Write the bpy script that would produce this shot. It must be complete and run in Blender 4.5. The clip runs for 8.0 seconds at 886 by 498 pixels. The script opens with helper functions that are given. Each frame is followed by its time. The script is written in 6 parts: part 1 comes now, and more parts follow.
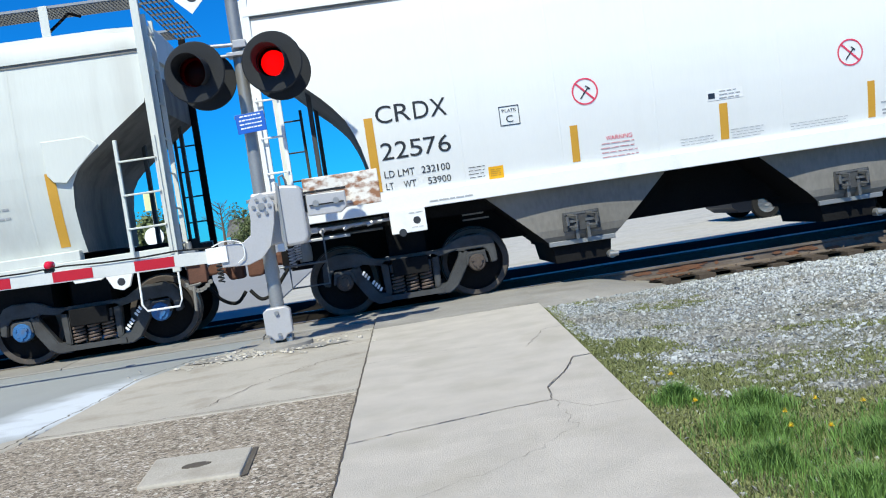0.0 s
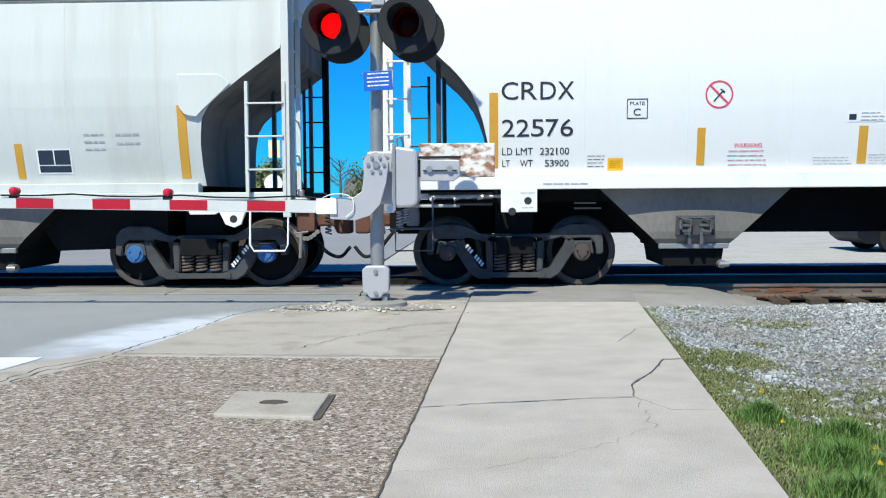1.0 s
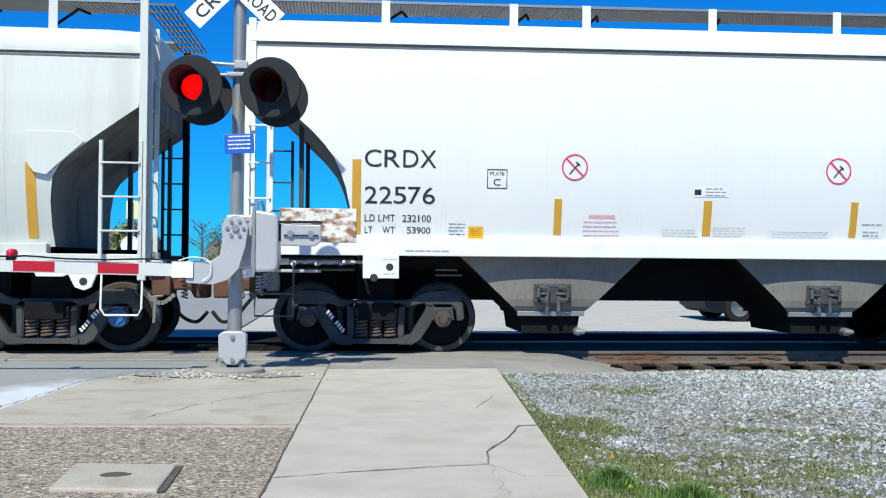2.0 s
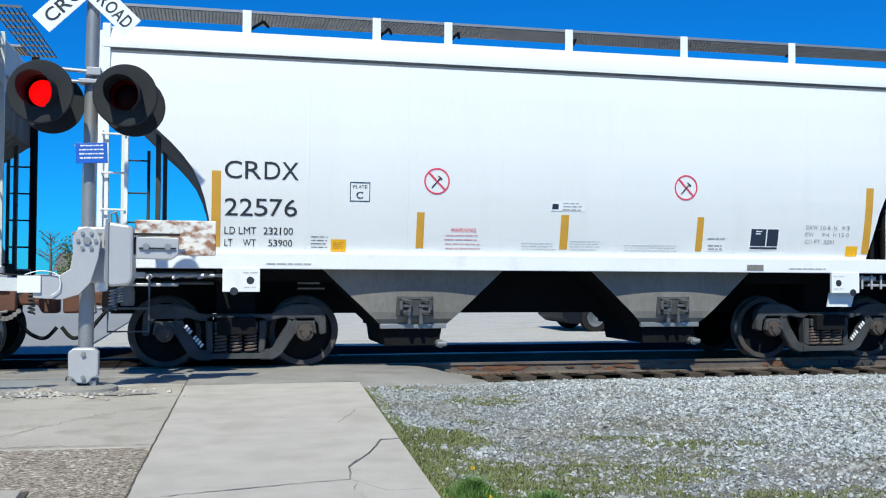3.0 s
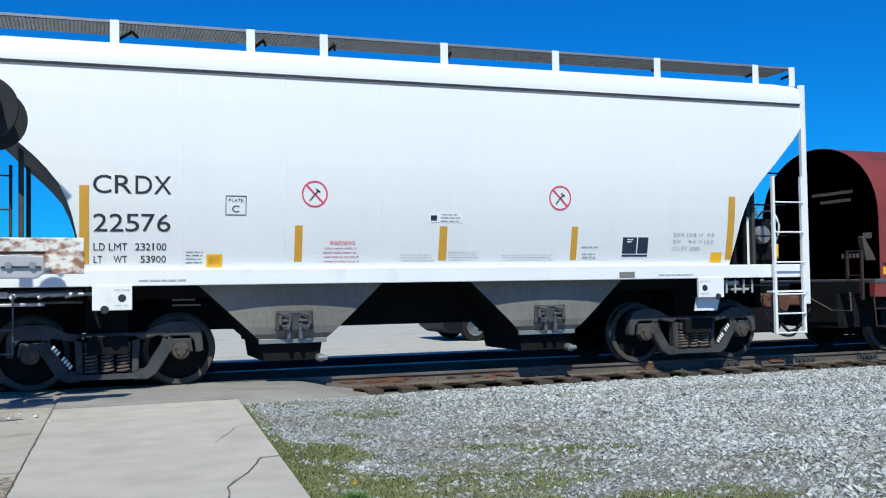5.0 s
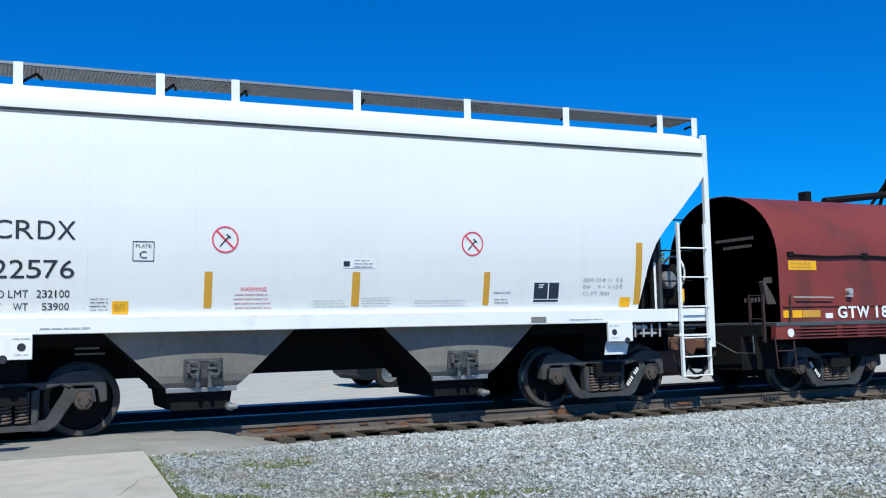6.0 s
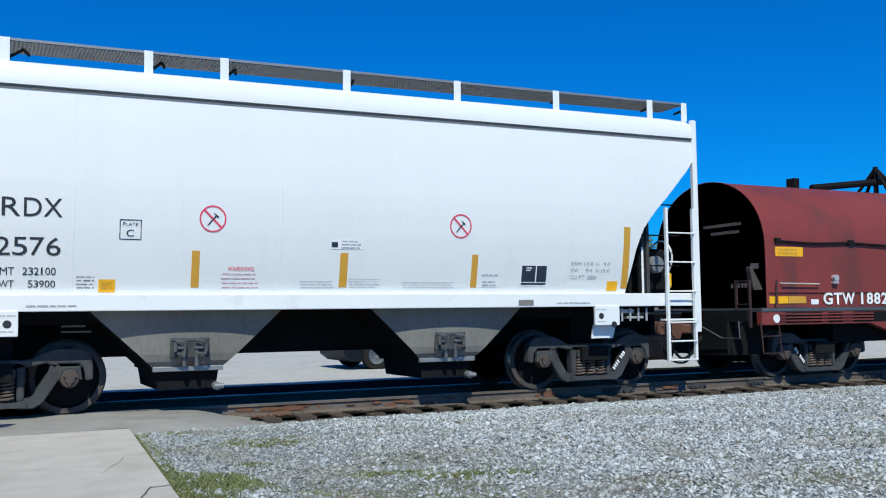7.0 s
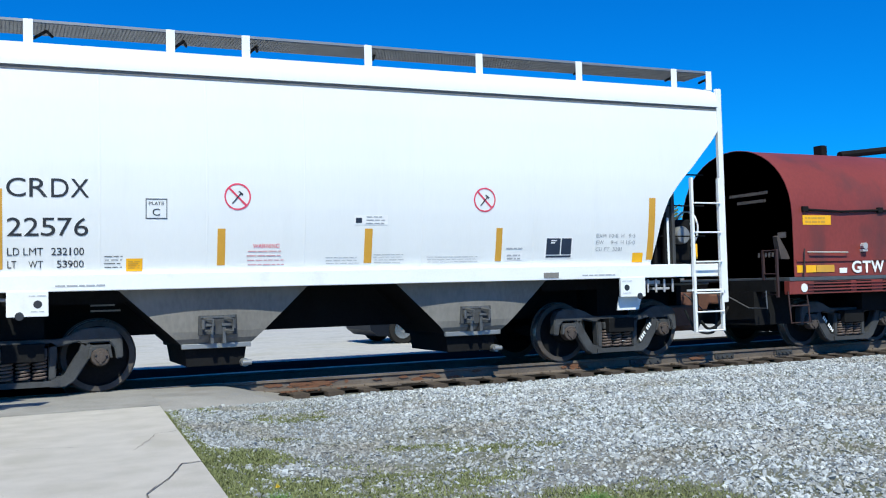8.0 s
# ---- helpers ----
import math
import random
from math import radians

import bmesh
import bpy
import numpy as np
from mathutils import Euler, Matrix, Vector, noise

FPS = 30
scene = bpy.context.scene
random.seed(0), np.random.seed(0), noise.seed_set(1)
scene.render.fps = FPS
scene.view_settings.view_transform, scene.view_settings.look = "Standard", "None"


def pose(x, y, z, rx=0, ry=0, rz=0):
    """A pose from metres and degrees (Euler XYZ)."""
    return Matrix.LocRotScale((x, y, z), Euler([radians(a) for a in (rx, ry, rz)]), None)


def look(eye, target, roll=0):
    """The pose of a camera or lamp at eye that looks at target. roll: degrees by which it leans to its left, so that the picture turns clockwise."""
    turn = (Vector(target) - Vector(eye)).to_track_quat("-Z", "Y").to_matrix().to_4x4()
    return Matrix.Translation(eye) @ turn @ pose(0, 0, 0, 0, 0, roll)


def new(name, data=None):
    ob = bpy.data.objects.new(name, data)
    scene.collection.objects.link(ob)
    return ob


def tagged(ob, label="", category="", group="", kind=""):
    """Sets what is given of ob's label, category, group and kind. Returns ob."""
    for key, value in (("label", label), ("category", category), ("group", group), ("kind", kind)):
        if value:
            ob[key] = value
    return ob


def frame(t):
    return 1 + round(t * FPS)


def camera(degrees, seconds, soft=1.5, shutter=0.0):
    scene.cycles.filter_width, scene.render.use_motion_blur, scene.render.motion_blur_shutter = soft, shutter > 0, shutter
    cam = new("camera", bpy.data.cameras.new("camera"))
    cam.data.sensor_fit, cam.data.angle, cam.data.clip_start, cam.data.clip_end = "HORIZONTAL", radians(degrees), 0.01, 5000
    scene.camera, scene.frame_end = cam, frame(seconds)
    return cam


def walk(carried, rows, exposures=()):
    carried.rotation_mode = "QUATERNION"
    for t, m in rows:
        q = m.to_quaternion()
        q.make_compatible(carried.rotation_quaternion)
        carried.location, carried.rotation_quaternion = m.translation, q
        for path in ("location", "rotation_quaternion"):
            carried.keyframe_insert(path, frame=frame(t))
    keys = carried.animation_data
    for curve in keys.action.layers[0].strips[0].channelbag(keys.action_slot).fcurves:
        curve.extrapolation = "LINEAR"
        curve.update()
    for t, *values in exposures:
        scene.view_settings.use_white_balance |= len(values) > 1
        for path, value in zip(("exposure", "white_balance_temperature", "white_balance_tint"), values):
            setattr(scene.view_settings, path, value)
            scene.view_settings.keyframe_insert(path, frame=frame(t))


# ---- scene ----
cam = camera(49.2, 8.0, soft=1.1)
PATH = [
    (0, (0.029, 0.173, 1.261), (0.169, 2.166, 1.174), -8.6),
    (0.2, (0.035, 0.158, 1.251), (0.017, 2.158, 1.226), -10.5),
    (0.5, (0.056, 0.169, 1.232), (-0.174, 2.154, 1.324), -8.3),
    (0.8, (0.067, 0.193, 1.209), (-0.084, 2.187, 1.168), -1.2),
    (1, (0.073, 0.209, 1.205), (-0.013, 2.205, 1.096), -0.4),
    (1.5, (0.063, 0.207, 1.19), (0.13, 2.206, 1.198), -0.5),
    (2, (0.122, 0.217, 1.204), (0.313, 2.208, 1.232), 0.5),
    (2.2, (0.121, 0.22, 1.205), (0.465, 2.19, 1.24), 0.2),
    (3.3, (0.129, 0.194, 1.225), (0.642, 2.126, 1.287), 0.1),
    (3.5, (0.131, 0.194, 1.226), (0.706, 2.108, 1.295), -0.3),
    (4, (0.143, 0.195, 1.234), (0.827, 2.074, 1.298), -1.0),
    (5.5, (0.134, 0.178, 1.227), (0.859, 2.039, 1.33), -0.8),
    (6, (0.156, 0.166, 1.224), (1.021, 1.961, 1.392), -1.3),
    (6.5, (0.174, 0.16, 1.21), (1.107, 1.923, 1.358), -0.8),
    (7, (0.167, 0.161, 1.2), (1.053, 1.949, 1.334), -0.7),
    (7.5, (0.145, 0.158, 1.196), (0.973, 1.978, 1.192), 2.8),
    (8, (0.168, 0.162, 1.212), (1.009, 1.975, 1.292), -1.5),
]
walk(cam, [(t, look(eye, target, roll)) for t, eye, target, roll in PATH],
     exposures=[(0.0, 0.05, 6500, 4), (2.0, 0.05, 6500, 4), (3.5, -0.13, 6350, 4), (4.0, -0.13, 6350, 4), (5.5, -0.19, 6350, 4), (6.0, -0.14, 6200, 4), (6.5, -0.27, 6200, 4), (7.0, -0.25, 6200, 4), (7.5, -0.06, 6200, 4), (8.0, 0.0, 6200, 4)])

# ---- light ----
SUN = Vector((-0.38, -0.95, 1.25)).normalized()
sun = new("sun", bpy.data.lights.new("sun", "SUN"))
sun.data.energy, sun.data.angle, sun.data.color = 5.2, radians(0.5), (1.0, 0.965, 0.82)
sun.matrix_world = look(SUN * 60, (0, 0, 0))
world = bpy.data.worlds.new("world")
scene.world = world
world.use_nodes = True
wn, wl = world.node_tree.nodes, world.node_tree.links
sky = wn.new("ShaderNodeTexSky")
sky.sky_type, sky.sun_disc = "NISHITA", False
sky.sun_elevation, sky.sun_rotation = math.asin(SUN.z), math.atan2(SUN.x, SUN.y)
sky.air_density, sky.dust_density, sky.ozone_density, sky.altitude = 1.0, 0.0, 3.0, 0
deep = wn.new("ShaderNodeMix")  # the deep blue of very clear air
deep.data_type, deep.blend_type = "RGBA", "MULTIPLY"
deep.inputs[0].default_value, deep.inputs[7].default_value = 1.0, (0.04, 0.52, 1.18, 1)
wl.new(sky.outputs[0], deep.inputs[6])
wl.new(deep.outputs[2], wn["Background"].inputs[0])
wn["Background"].inputs[1].default_value = 0.115


# ---- materials ----
def mat(name, base, rough=0.6, metal=0.0, var=0.15, coarse=1.5, fine=40.0, bump=0.15, tint=None, tint_amount=0.0, stretch=(1, 1, 1), tint_scale=2.0, tint_cut=0.5, island=0.0, random_tint=0.0, spec=0.5):
    """A painted, stony or metal surface with variation at two scales, and stains of a second colour."""
    m = bpy.data.materials.new(name)
    m.use_nodes = True
    n, l = m.node_tree.nodes, m.node_tree.links
    b = n["Principled BSDF"]
    b.inputs["Roughness"].default_value, b.inputs["Metallic"].default_value = rough, metal
    b.inputs["Specular IOR Level"].default_value = spec
    co = n.new("ShaderNodeTexCoord")
    mp = n.new("ShaderNodeMapping")
    mp.inputs["Scale"].default_value = stretch
    l.new(co.outputs["Object"], mp.inputs[0])

    def noise_at(scale, detail=3.0, source=mp):
        t = n.new("ShaderNodeTexNoise")
        t.inputs["Scale"].default_value, t.inputs["Detail"].default_value = scale, detail
        l.new(source.outputs[0 if source is mp else "Object"], t.inputs["Vector"])
        return t.outputs["Fac"]

    def blend(fac, a, c):
        x = n.new("ShaderNodeMix")
        x.data_type = "RGBA"
        for sock, v in ((x.inputs[0], fac), (x.inputs[6], a), (x.inputs[7], c)):
            if isinstance(v, bpy.types.NodeSocket):
                l.new(v, sock)
            else:
                sock.default_value = v if not isinstance(v, tuple) else (*v, 1)
        return x.outputs[2]

    lo = tuple(c * (1 - var) for c in base)
    hi = tuple(min(1, c * (1 + var)) for c in base)
    mixed = n.new("ShaderNodeMath")
    mixed.operation = "MULTIPLY_ADD"
    l.new(noise_at(fine, 4), mixed.inputs[0])
    mixed.inputs[1].default_value = 0.45
    half = n.new("ShaderNodeMath")
    half.operation = "MULTIPLY"
    l.new(noise_at(coarse, 3), half.inputs[0])
    half.inputs[1].default_value = 0.55
    l.new(half.outputs[0], mixed.inputs[2])
    wide = n.new("ShaderNodeMapRange")
    wide.inputs["From Min"].default_value, wide.inputs["From Max"].default_value = 0.32, 0.68
    l.new(mixed.outputs[0], wide.inputs["Value"])
    col = blend(wide.outputs[0], lo, hi)
    if tint:
        cut = n.new("ShaderNodeMapRange")
        cut.inputs["From Min"].default_value, cut.inputs["From Max"].default_value = tint_cut, tint_cut + 0.18
        cut.inputs["To Max"].default_value = tint_amount
        l.new(noise_at(tint_scale, 6), cut.inputs["Value"])
        col = blend(cut.outputs[0], col, tint)
    if island or random_tint:
        if island:
            g = n.new("ShaderNodeNewGeometry").outputs["Random Per Island"]
        else:
            g = n.new("ShaderNodeObjectInfo").outputs["Random"]
        amt = island or random_tint
        sc = n.new("ShaderNodeMapRange")
        sc.inputs["To Min"].default_value, sc.inputs["To Max"].default_value = 1 - amt, 1 + amt
        l.new(g, sc.inputs["Value"])
        hs = n.new("ShaderNodeHueSaturation")
        l.new(col, hs.inputs["Color"])
        l.new(sc.outputs[0], hs.inputs["Value"])
        col = hs.outputs[0]
    l.new(col, b.inputs["Base Color"])
    if bump:
        bp = n.new("ShaderNodeBump")
        bp.inputs["Strength"].default_value, bp.inputs["Distance"].default_value = bump, 0.01
        l.new(noise_at(fine * 1.5, 3), bp.inputs["Height"])
        l.new(bp.outputs[0], b.inputs["Normal"])
    return m


def glow(name, colour, strength):
    m = bpy.data.materials.new(name)
    m.use_nodes = True
    b = m.node_tree.nodes["Principled BSDF"]
    b.inputs["Base Color"].default_value = (*colour, 1)
    b.inputs["Emission Color"].default_value = (*colour, 1)
    b.inputs["Emission Strength"].default_value = strength
    return m


def tinted_glass(name, colour, gloss=0.025):
    m = bpy.data.materials.new(name)
    m.use_nodes = True
    n, l = m.node_tree.nodes, m.node_tree.links
    out = n["Material Output"]
    t, g, x = n.new("ShaderNodeBsdfTransparent"), n.new("ShaderNodeBsdfGlossy"), n.new("ShaderNodeMixShader")
    t.inputs[0].default_value = (*colour, 1)
    g.inputs["Roughness"].default_value = 0.15
    x.inputs[0].default_value = gloss
    l.new(t.outputs[0], x.inputs[1]), l.new(g.outputs[0], x.inputs[2]), l.new(x.outputs[0], out.inputs[0])
    return m


def aggregate(name):
    """Exposed pebbles in worn cement: two sizes, each pebble of its own colour."""
    m = mat(name, (0.22, 0.185, 0.15), 0.9, 0, 0.3, 0.9, 30, 0.0)
    n, l = m.node_tree.nodes, m.node_tree.links
    b = n["Principled BSDF"]
    worn = b.inputs["Base Color"].links[0].from_socket
    co = n.new("ShaderNodeTexCoord")
    heights = []
    for scale, amount in ((85.0, 0.75), (44.0, 0.6)):
        v = n.new("ShaderNodeTexVoronoi")
        v.inputs["Scale"].default_value = scale
        l.new(co.outputs["Object"], v.inputs["Vector"])
        sep, ramp = n.new("ShaderNodeSeparateColor"), n.new("ShaderNodeValToRGB")
        l.new(v.outputs["Color"], sep.inputs[0]), l.new(sep.outputs[0], ramp.inputs[0])
        e = ramp.color_ramp.elements
        e[0].position, e[0].color = 0.0, (0.07, 0.058, 0.045, 1)
        e[1].position, e[1].color = 1.0, (0.62, 0.58, 0.53, 1)
        for p, c in ((0.3, (0.17, 0.135, 0.10, 1)), (0.55, (0.30, 0.245, 0.185, 1)), (0.82, (0.43, 0.37, 0.30, 1))):
            e.new(p).color = c
        x = n.new("ShaderNodeMix")
        x.data_type = "RGBA"
        if amount == 0.6:
            some = n.new("ShaderNodeMath")
            some.operation, some.inputs[1].default_value = "GREATER_THAN", 0.62
            l.new(sep.outputs[1], some.inputs[0])
            l.new(some.outputs[0], x.inputs[0])
        else:
            x.inputs[0].default_value = amount
        l.new(worn, x.inputs[6]), l.new(ramp.outputs[0], x.inputs[7])
        worn = x.outputs[2]
        heights.append(v.outputs["Distance"])
    l.new(worn, b.inputs["Base Color"])
    bp = n.new("ShaderNodeBump")
    bp.inputs["Strength"].default_value, bp.inputs["Distance"].default_value = 0.35, 0.006
    bp.invert = True
    l.new(heights[0], bp.inputs["Height"])
    l.new(bp.outputs[0], b.inputs["Normal"])
    return m


def chalky_asphalt(name):
    """Worn asphalt with a pale chalky spill along the gutter."""
    m = mat(name, (0.275, 0.287, 0.29), 0.85, 0, 0.14, 0.6, 70, 0.4, (0.29, 0.30, 0.31), 0.5, (1, 1, 1), 0.9, 0.5)
    n, l = m.node_tree.nodes, m.node_tree.links
    b = n["Principled BSDF"]
    old = b.inputs["Base Color"].links[0].from_socket
    co, mp, g = n.new("ShaderNodeTexCoord"), n.new("ShaderNodeMapping"), n.new("ShaderNodeTexGradient")
    mp.vector_type = "TEXTURE"
    mp.inputs["Location"].default_value, mp.inputs["Rotation"].default_value, mp.inputs["Scale"].default_value = (-2.95, 8.95, -0.03), (0, 0, radians(-16)), (0.75, 2.1, 1)
    g.gradient_type = "SPHERICAL"
    l.new(co.outputs["Object"], mp.inputs[0]), l.new(mp.outputs[0], g.inputs[0])
    t = n.new("ShaderNodeTexNoise")
    t.inputs["Scale"].default_value, t.inputs["Detail"].default_value = 3.0, 8
    l.new(co.outputs["Object"], t.inputs["Vector"])
    mul, r, x = n.new("ShaderNodeMath"), n.new("ShaderNodeMapRange"), n.new("ShaderNodeMix")
    mul.operation = "MULTIPLY"
    l.new(g.outputs["Fac"], mul.inputs[0]), l.new(t.outputs["Fac"], mul.inputs[1])
    r.inputs["From Min"].default_value, r.inputs["From Max"].default_value, r.inputs["To Max"].default_value = 0.06, 0.34, 0.9
    l.new(mul.outputs[0], r.inputs["Value"])
    x.data_type = "RGBA"
    x.inputs[7].default_value = (0.60, 0.64, 0.70, 1)
    l.new(r.outputs[0], x.inputs[0]), l.new(old, x.inputs[6]), l.new(x.outputs[2], b.inputs["Base Color"])
    return m


M = {
    "white": mat("white_car_paint", (0.80, 0.81, 0.81), 0.42, 0, 0.02, 0.5, 30, 0.02, (0.64, 0.64, 0.62), 0.16, (1.4, 1.4, 0.12), 1.6, 0.55),
    "grey": mat("grey_car_paint", (0.62, 0.64, 0.61), 0.5, 0, 0.04, 0.5, 30, 0.03, (0.44, 0.43, 0.40), 0.35, (1.6, 1.6, 0.12), 1.8, 0.52),
    "bright": mat("bright_white_paint", (0.83, 0.84, 0.84), 0.45, 0, 0.04, 1.0, 40, 0.03, (0.5, 0.45, 0.4), 0.3, (1, 1, 1), 3.0, 0.6),
    "chute": mat("dusty_chute_paint", (0.205, 0.192, 0.175), 0.75, 0, 0.2, 1.5, 25, 0.06, (0.27, 0.255, 0.235), 0.5, (1, 1, 0.4), 2.5, 0.5),
    # darker than grime alone: deep shade under the cars is in this colour
    "under": mat("underframe_grime_and_shade", (0.011, 0.011, 0.012), 0.9, 0, 0.3, 2.0, 30, 0.1, spec=0.12),
    # grimy truck steel; doubles as the shade colour of posts and far ladders
    "truck": mat("steel_grime_and_shade", (0.056, 0.058, 0.062), 0.7, 0.1, 0.35, 3.0, 40, 0.25, (0.035, 0.03, 0.028), 0.6, (1, 1, 1), 5.0, 0.5),
    "wheel": mat("wheel_steel", (0.075, 0.064, 0.058), 0.7, 0.2, 0.3, 3.0, 40, 0.12, (0.13, 0.09, 0.065), 0.5, (1, 1, 1), 5.0, 0.5),
    "tread": mat("polished_tread", (0.45, 0.42, 0.40), 0.35, 0.9, 0.15, 4.0, 60, 0.03),
    "spring": mat("spring_rust", (0.15, 0.11, 0.095), 0.7, 0.1, 0.3, 5.0, 60, 0.1),
    "cap": mat("bearing_cap_rust", (0.075, 0.058, 0.05), 0.7, 0.1, 0.3, 8.0, 60, 0.1),
    "bluecap": mat("blue_bearing_cap", (0.03, 0.14, 0.36), 0.5, 0, 0.25, 8.0, 60, 0.1, (0.10, 0.09, 0.08), 0.7, (1, 1, 1), 9.0, 0.52),
    "coupler": mat("coupler_rust", (0.13, 0.058, 0.038), 0.8, 0.1, 0.3, 4.0, 50, 0.2),
    "hose": mat("black_rubber", (0.02, 0.02, 0.02), 0.7, 0, 0.2, 4.0, 60, 0.1, spec=0.12),
    "orange": mat("amber_reflective_tape", (0.62, 0.33, 0.04), 0.45, 0, 0.08, 4.0, 120, 0.03),
    "yellow": mat("yellow_decal", (0.90, 0.46, 0.01), 0.45, 0, 0.06, 4.0, 80, 0.02),
    "letter": mat("black_lettering", (0.025, 0.028, 0.035), 0.5, 0, 0.2, 6.0, 80, 0.02),
    "greyink": mat("grey_small_print", (0.38, 0.39, 0.41), 0.6, 0, 0.15, 6.0, 80, 0.02),
    "redink": mat("red_print", (0.72, 0.06, 0.12), 0.5, 0, 0.1, 6.0, 80, 0.02),
    "pinkink": mat("faded_red_print", (0.62, 0.30, 0.32), 0.6, 0, 0.12, 6.0, 80, 0.02),
    "whiteink": mat("white_lettering", (0.85, 0.85, 0.86), 0.5, 0, 0.05, 6.0, 80, 0.02),
    "navy": mat("navy_panel", (0.02, 0.032, 0.06), 0.5, 0, 0.2, 6.0, 80, 0.02),
    "grate": mat("galvanised_grating", (0.15, 0.155, 0.16), 0.5, 0.6, 0.2, 5.0, 60, 0.05),
    "coil": mat("oxide_red_paint", (0.205, 0.037, 0.028), 0.5, 0, 0.18, 0.7, 25, 0.05, (0.07, 0.034, 0.03), 0.7, (1, 1, 0.5), 1.3, 0.55),
    # oxide red darkened for the shade on the hood end; small end fittings too
    "coilend": mat("shaded_red_paint", (0.045, 0.022, 0.02), 0.6, 0, 0.3, 0.8, 25, 0.05),
    "mast": mat("weathered_aluminium_mast", (0.33, 0.33, 0.33), 0.45, 0.55, 0.12, 3.0, 60, 0.05),
    "silver": mat("aluminium_paint", (0.47, 0.465, 0.48), 0.42, 0.2, 0.07, 3.0, 50, 0.04, (0.45, 0.43, 0.40), 0.4, (1, 1, 1), 6.0, 0.58),
    "black": mat("matt_black_paint", (0.022, 0.024, 0.028), 0.7, 0, 0.15, 3.0, 60, 0.04, spec=0.25),
    "sign": mat("white_sign_sheeting", (0.86, 0.87, 0.87), 0.45, 0, 0.03, 3.0, 60, 0.01),
    "blue": mat("blue_sign_sheeting", (0.012, 0.11, 0.52), 0.45, 0, 0.06, 4.0, 60, 0.01),
    "rustplate": mat("rusting_white_plate", (0.78, 0.75, 0.71), 0.6, 0, 0.08, 6.0, 60, 0.15, (0.26, 0.10, 0.035), 0.95, (1.0, 1, 1.6), 8.0, 0.42),
    "gatered": mat("red_gate_stripe", (0.44, 0.006, 0.02), 0.4, 0, 0.1, 3.0, 60, 0.02),
    "gateorange": mat("orange_gate_stripe", (0.9, 0.22, 0.06), 0.4, 0, 0.2, 6.0, 60, 0.02),
    "gatewhite": mat("white_gate_stripe", (0.60, 0.61, 0.60), 0.45, 0, 0.08, 3.0, 60, 0.02),
    "concrete": mat("worn_sidewalk_concrete", (0.46, 0.422, 0.378), 0.9, 0, 0.13, 3.0, 90, 0.45, (0.36, 0.325, 0.27), 0.55, (1, 1, 1), 1.7, 0.5),
    "oldconcrete": mat("stained_old_concrete", (0.42, 0.385, 0.335), 0.88, 0, 0.18, 1.2, 50, 0.45, (0.27, 0.235, 0.19), 0.65, (1, 1, 1), 2.4, 0.5),
    "aggregate": aggregate("exposed_aggregate"),
    "asphalt": chalky_asphalt("pale_worn_asphalt"),
    # end slopes: car grey darkened for their shade, with dirt streaks
    "slope": mat("shaded_slope_sheet", (0.17, 0.165, 0.155), 0.8, 0, 0.25, 1.0, 25, 0.06, (0.07, 0.065, 0.06), 0.7, (1.5, 1.5, 0.3), 1.6, 0.45),
    "seam": mat("grimy_weld_seam", (0.43, 0.43, 0.40), 0.7, 0, 0.15, 1.0, 30, 0.03),
    "lot": mat("pale_gravel_lot", (0.47, 0.455, 0.43), 0.95, 0, 0.22, 0.9, 9, 0.3, (0.33, 0.31, 0.25), 0.6, (0.7, 1.1, 1), 0.9, 0.5, spec=0.1),
    "panel": mat("crossing_panel", (0.29, 0.275, 0.255), 0.85, 0, 0.2, 1.5, 50, 0.4, (0.21, 0.19, 0.17), 0.6, (1, 1, 1), 1.8, 0.5),
    "joint": mat("dark_joint_dirt", (0.09, 0.075, 0.06), 0.95, 0, 0.3, 5.0, 60, 0.2),
    "paintline": mat("white_road_paint", (0.72, 0.73, 0.73), 0.7, 0, 0.08, 4.0, 60, 0.1),
    # ground colour with the train's cast shadow painted in
    "trainshade": mat("train_shadow_ground", (0.02, 0.018, 0.017), 1.0, 0, 0.4, 2.0, 30, 0.6, spec=0.0),
    "ballast": mat("crushed_limestone_bed", (0.185, 0.182, 0.165), 0.9, 0, 0.4, 3.0, 28, 0.9, (0.105, 0.11, 0.05), 0.75, (1, 1, 1), 1.1, 0.45),
    "stone": mat("limestone_chips", (0.345, 0.362, 0.366), 0.85, 0, 0.2, 8.0, 40, 0.3, (0.23, 0.20, 0.15), 0.7, (1, 1, 1), 0.9, 0.47, island=0.34),
    "grass": mat("spring_grass", (0.105, 0.20, 0.04), 0.7, 0, 0.2, 2.0, 30, 0.0, island=0.35),
    "moss": mat("low_weeds", (0.175, 0.195, 0.075), 0.8, 0, 0.25, 2.0, 30, 0.0, island=0.35),
    "dandelion": mat("dandelion_yellow", (0.8, 0.55, 0.02), 0.6, 0, 0.1, 5.0, 60, 0.0),
    "rail": mat("rail_side_rust", (0.15, 0.12, 0.098), 0.75, 0.1, 0.3, 2.0, 40, 0.2, (0.085, 0.06, 0.045), 0.6, (0.7, 1, 1), 1.5, 0.5),
    "rust": mat("fresh_orange_rust", (0.17, 0.075, 0.04), 0.9, 0, 0.3, 4.0, 40, 0.3, (0.13, 0.075, 0.045), 0.8, (1, 1, 1), 5.0, 0.5),
    "railtop": mat("rail_head_polish", (0.24, 0.24, 0.24), 0.45, 1.0, 0.1, 2.0, 60, 0.02),
    "tie": mat("creosoted_tie", (0.07, 0.052, 0.038), 0.9, 0, 0.3, 3.0, 30, 0.4, stretch=(6, 1, 6)),
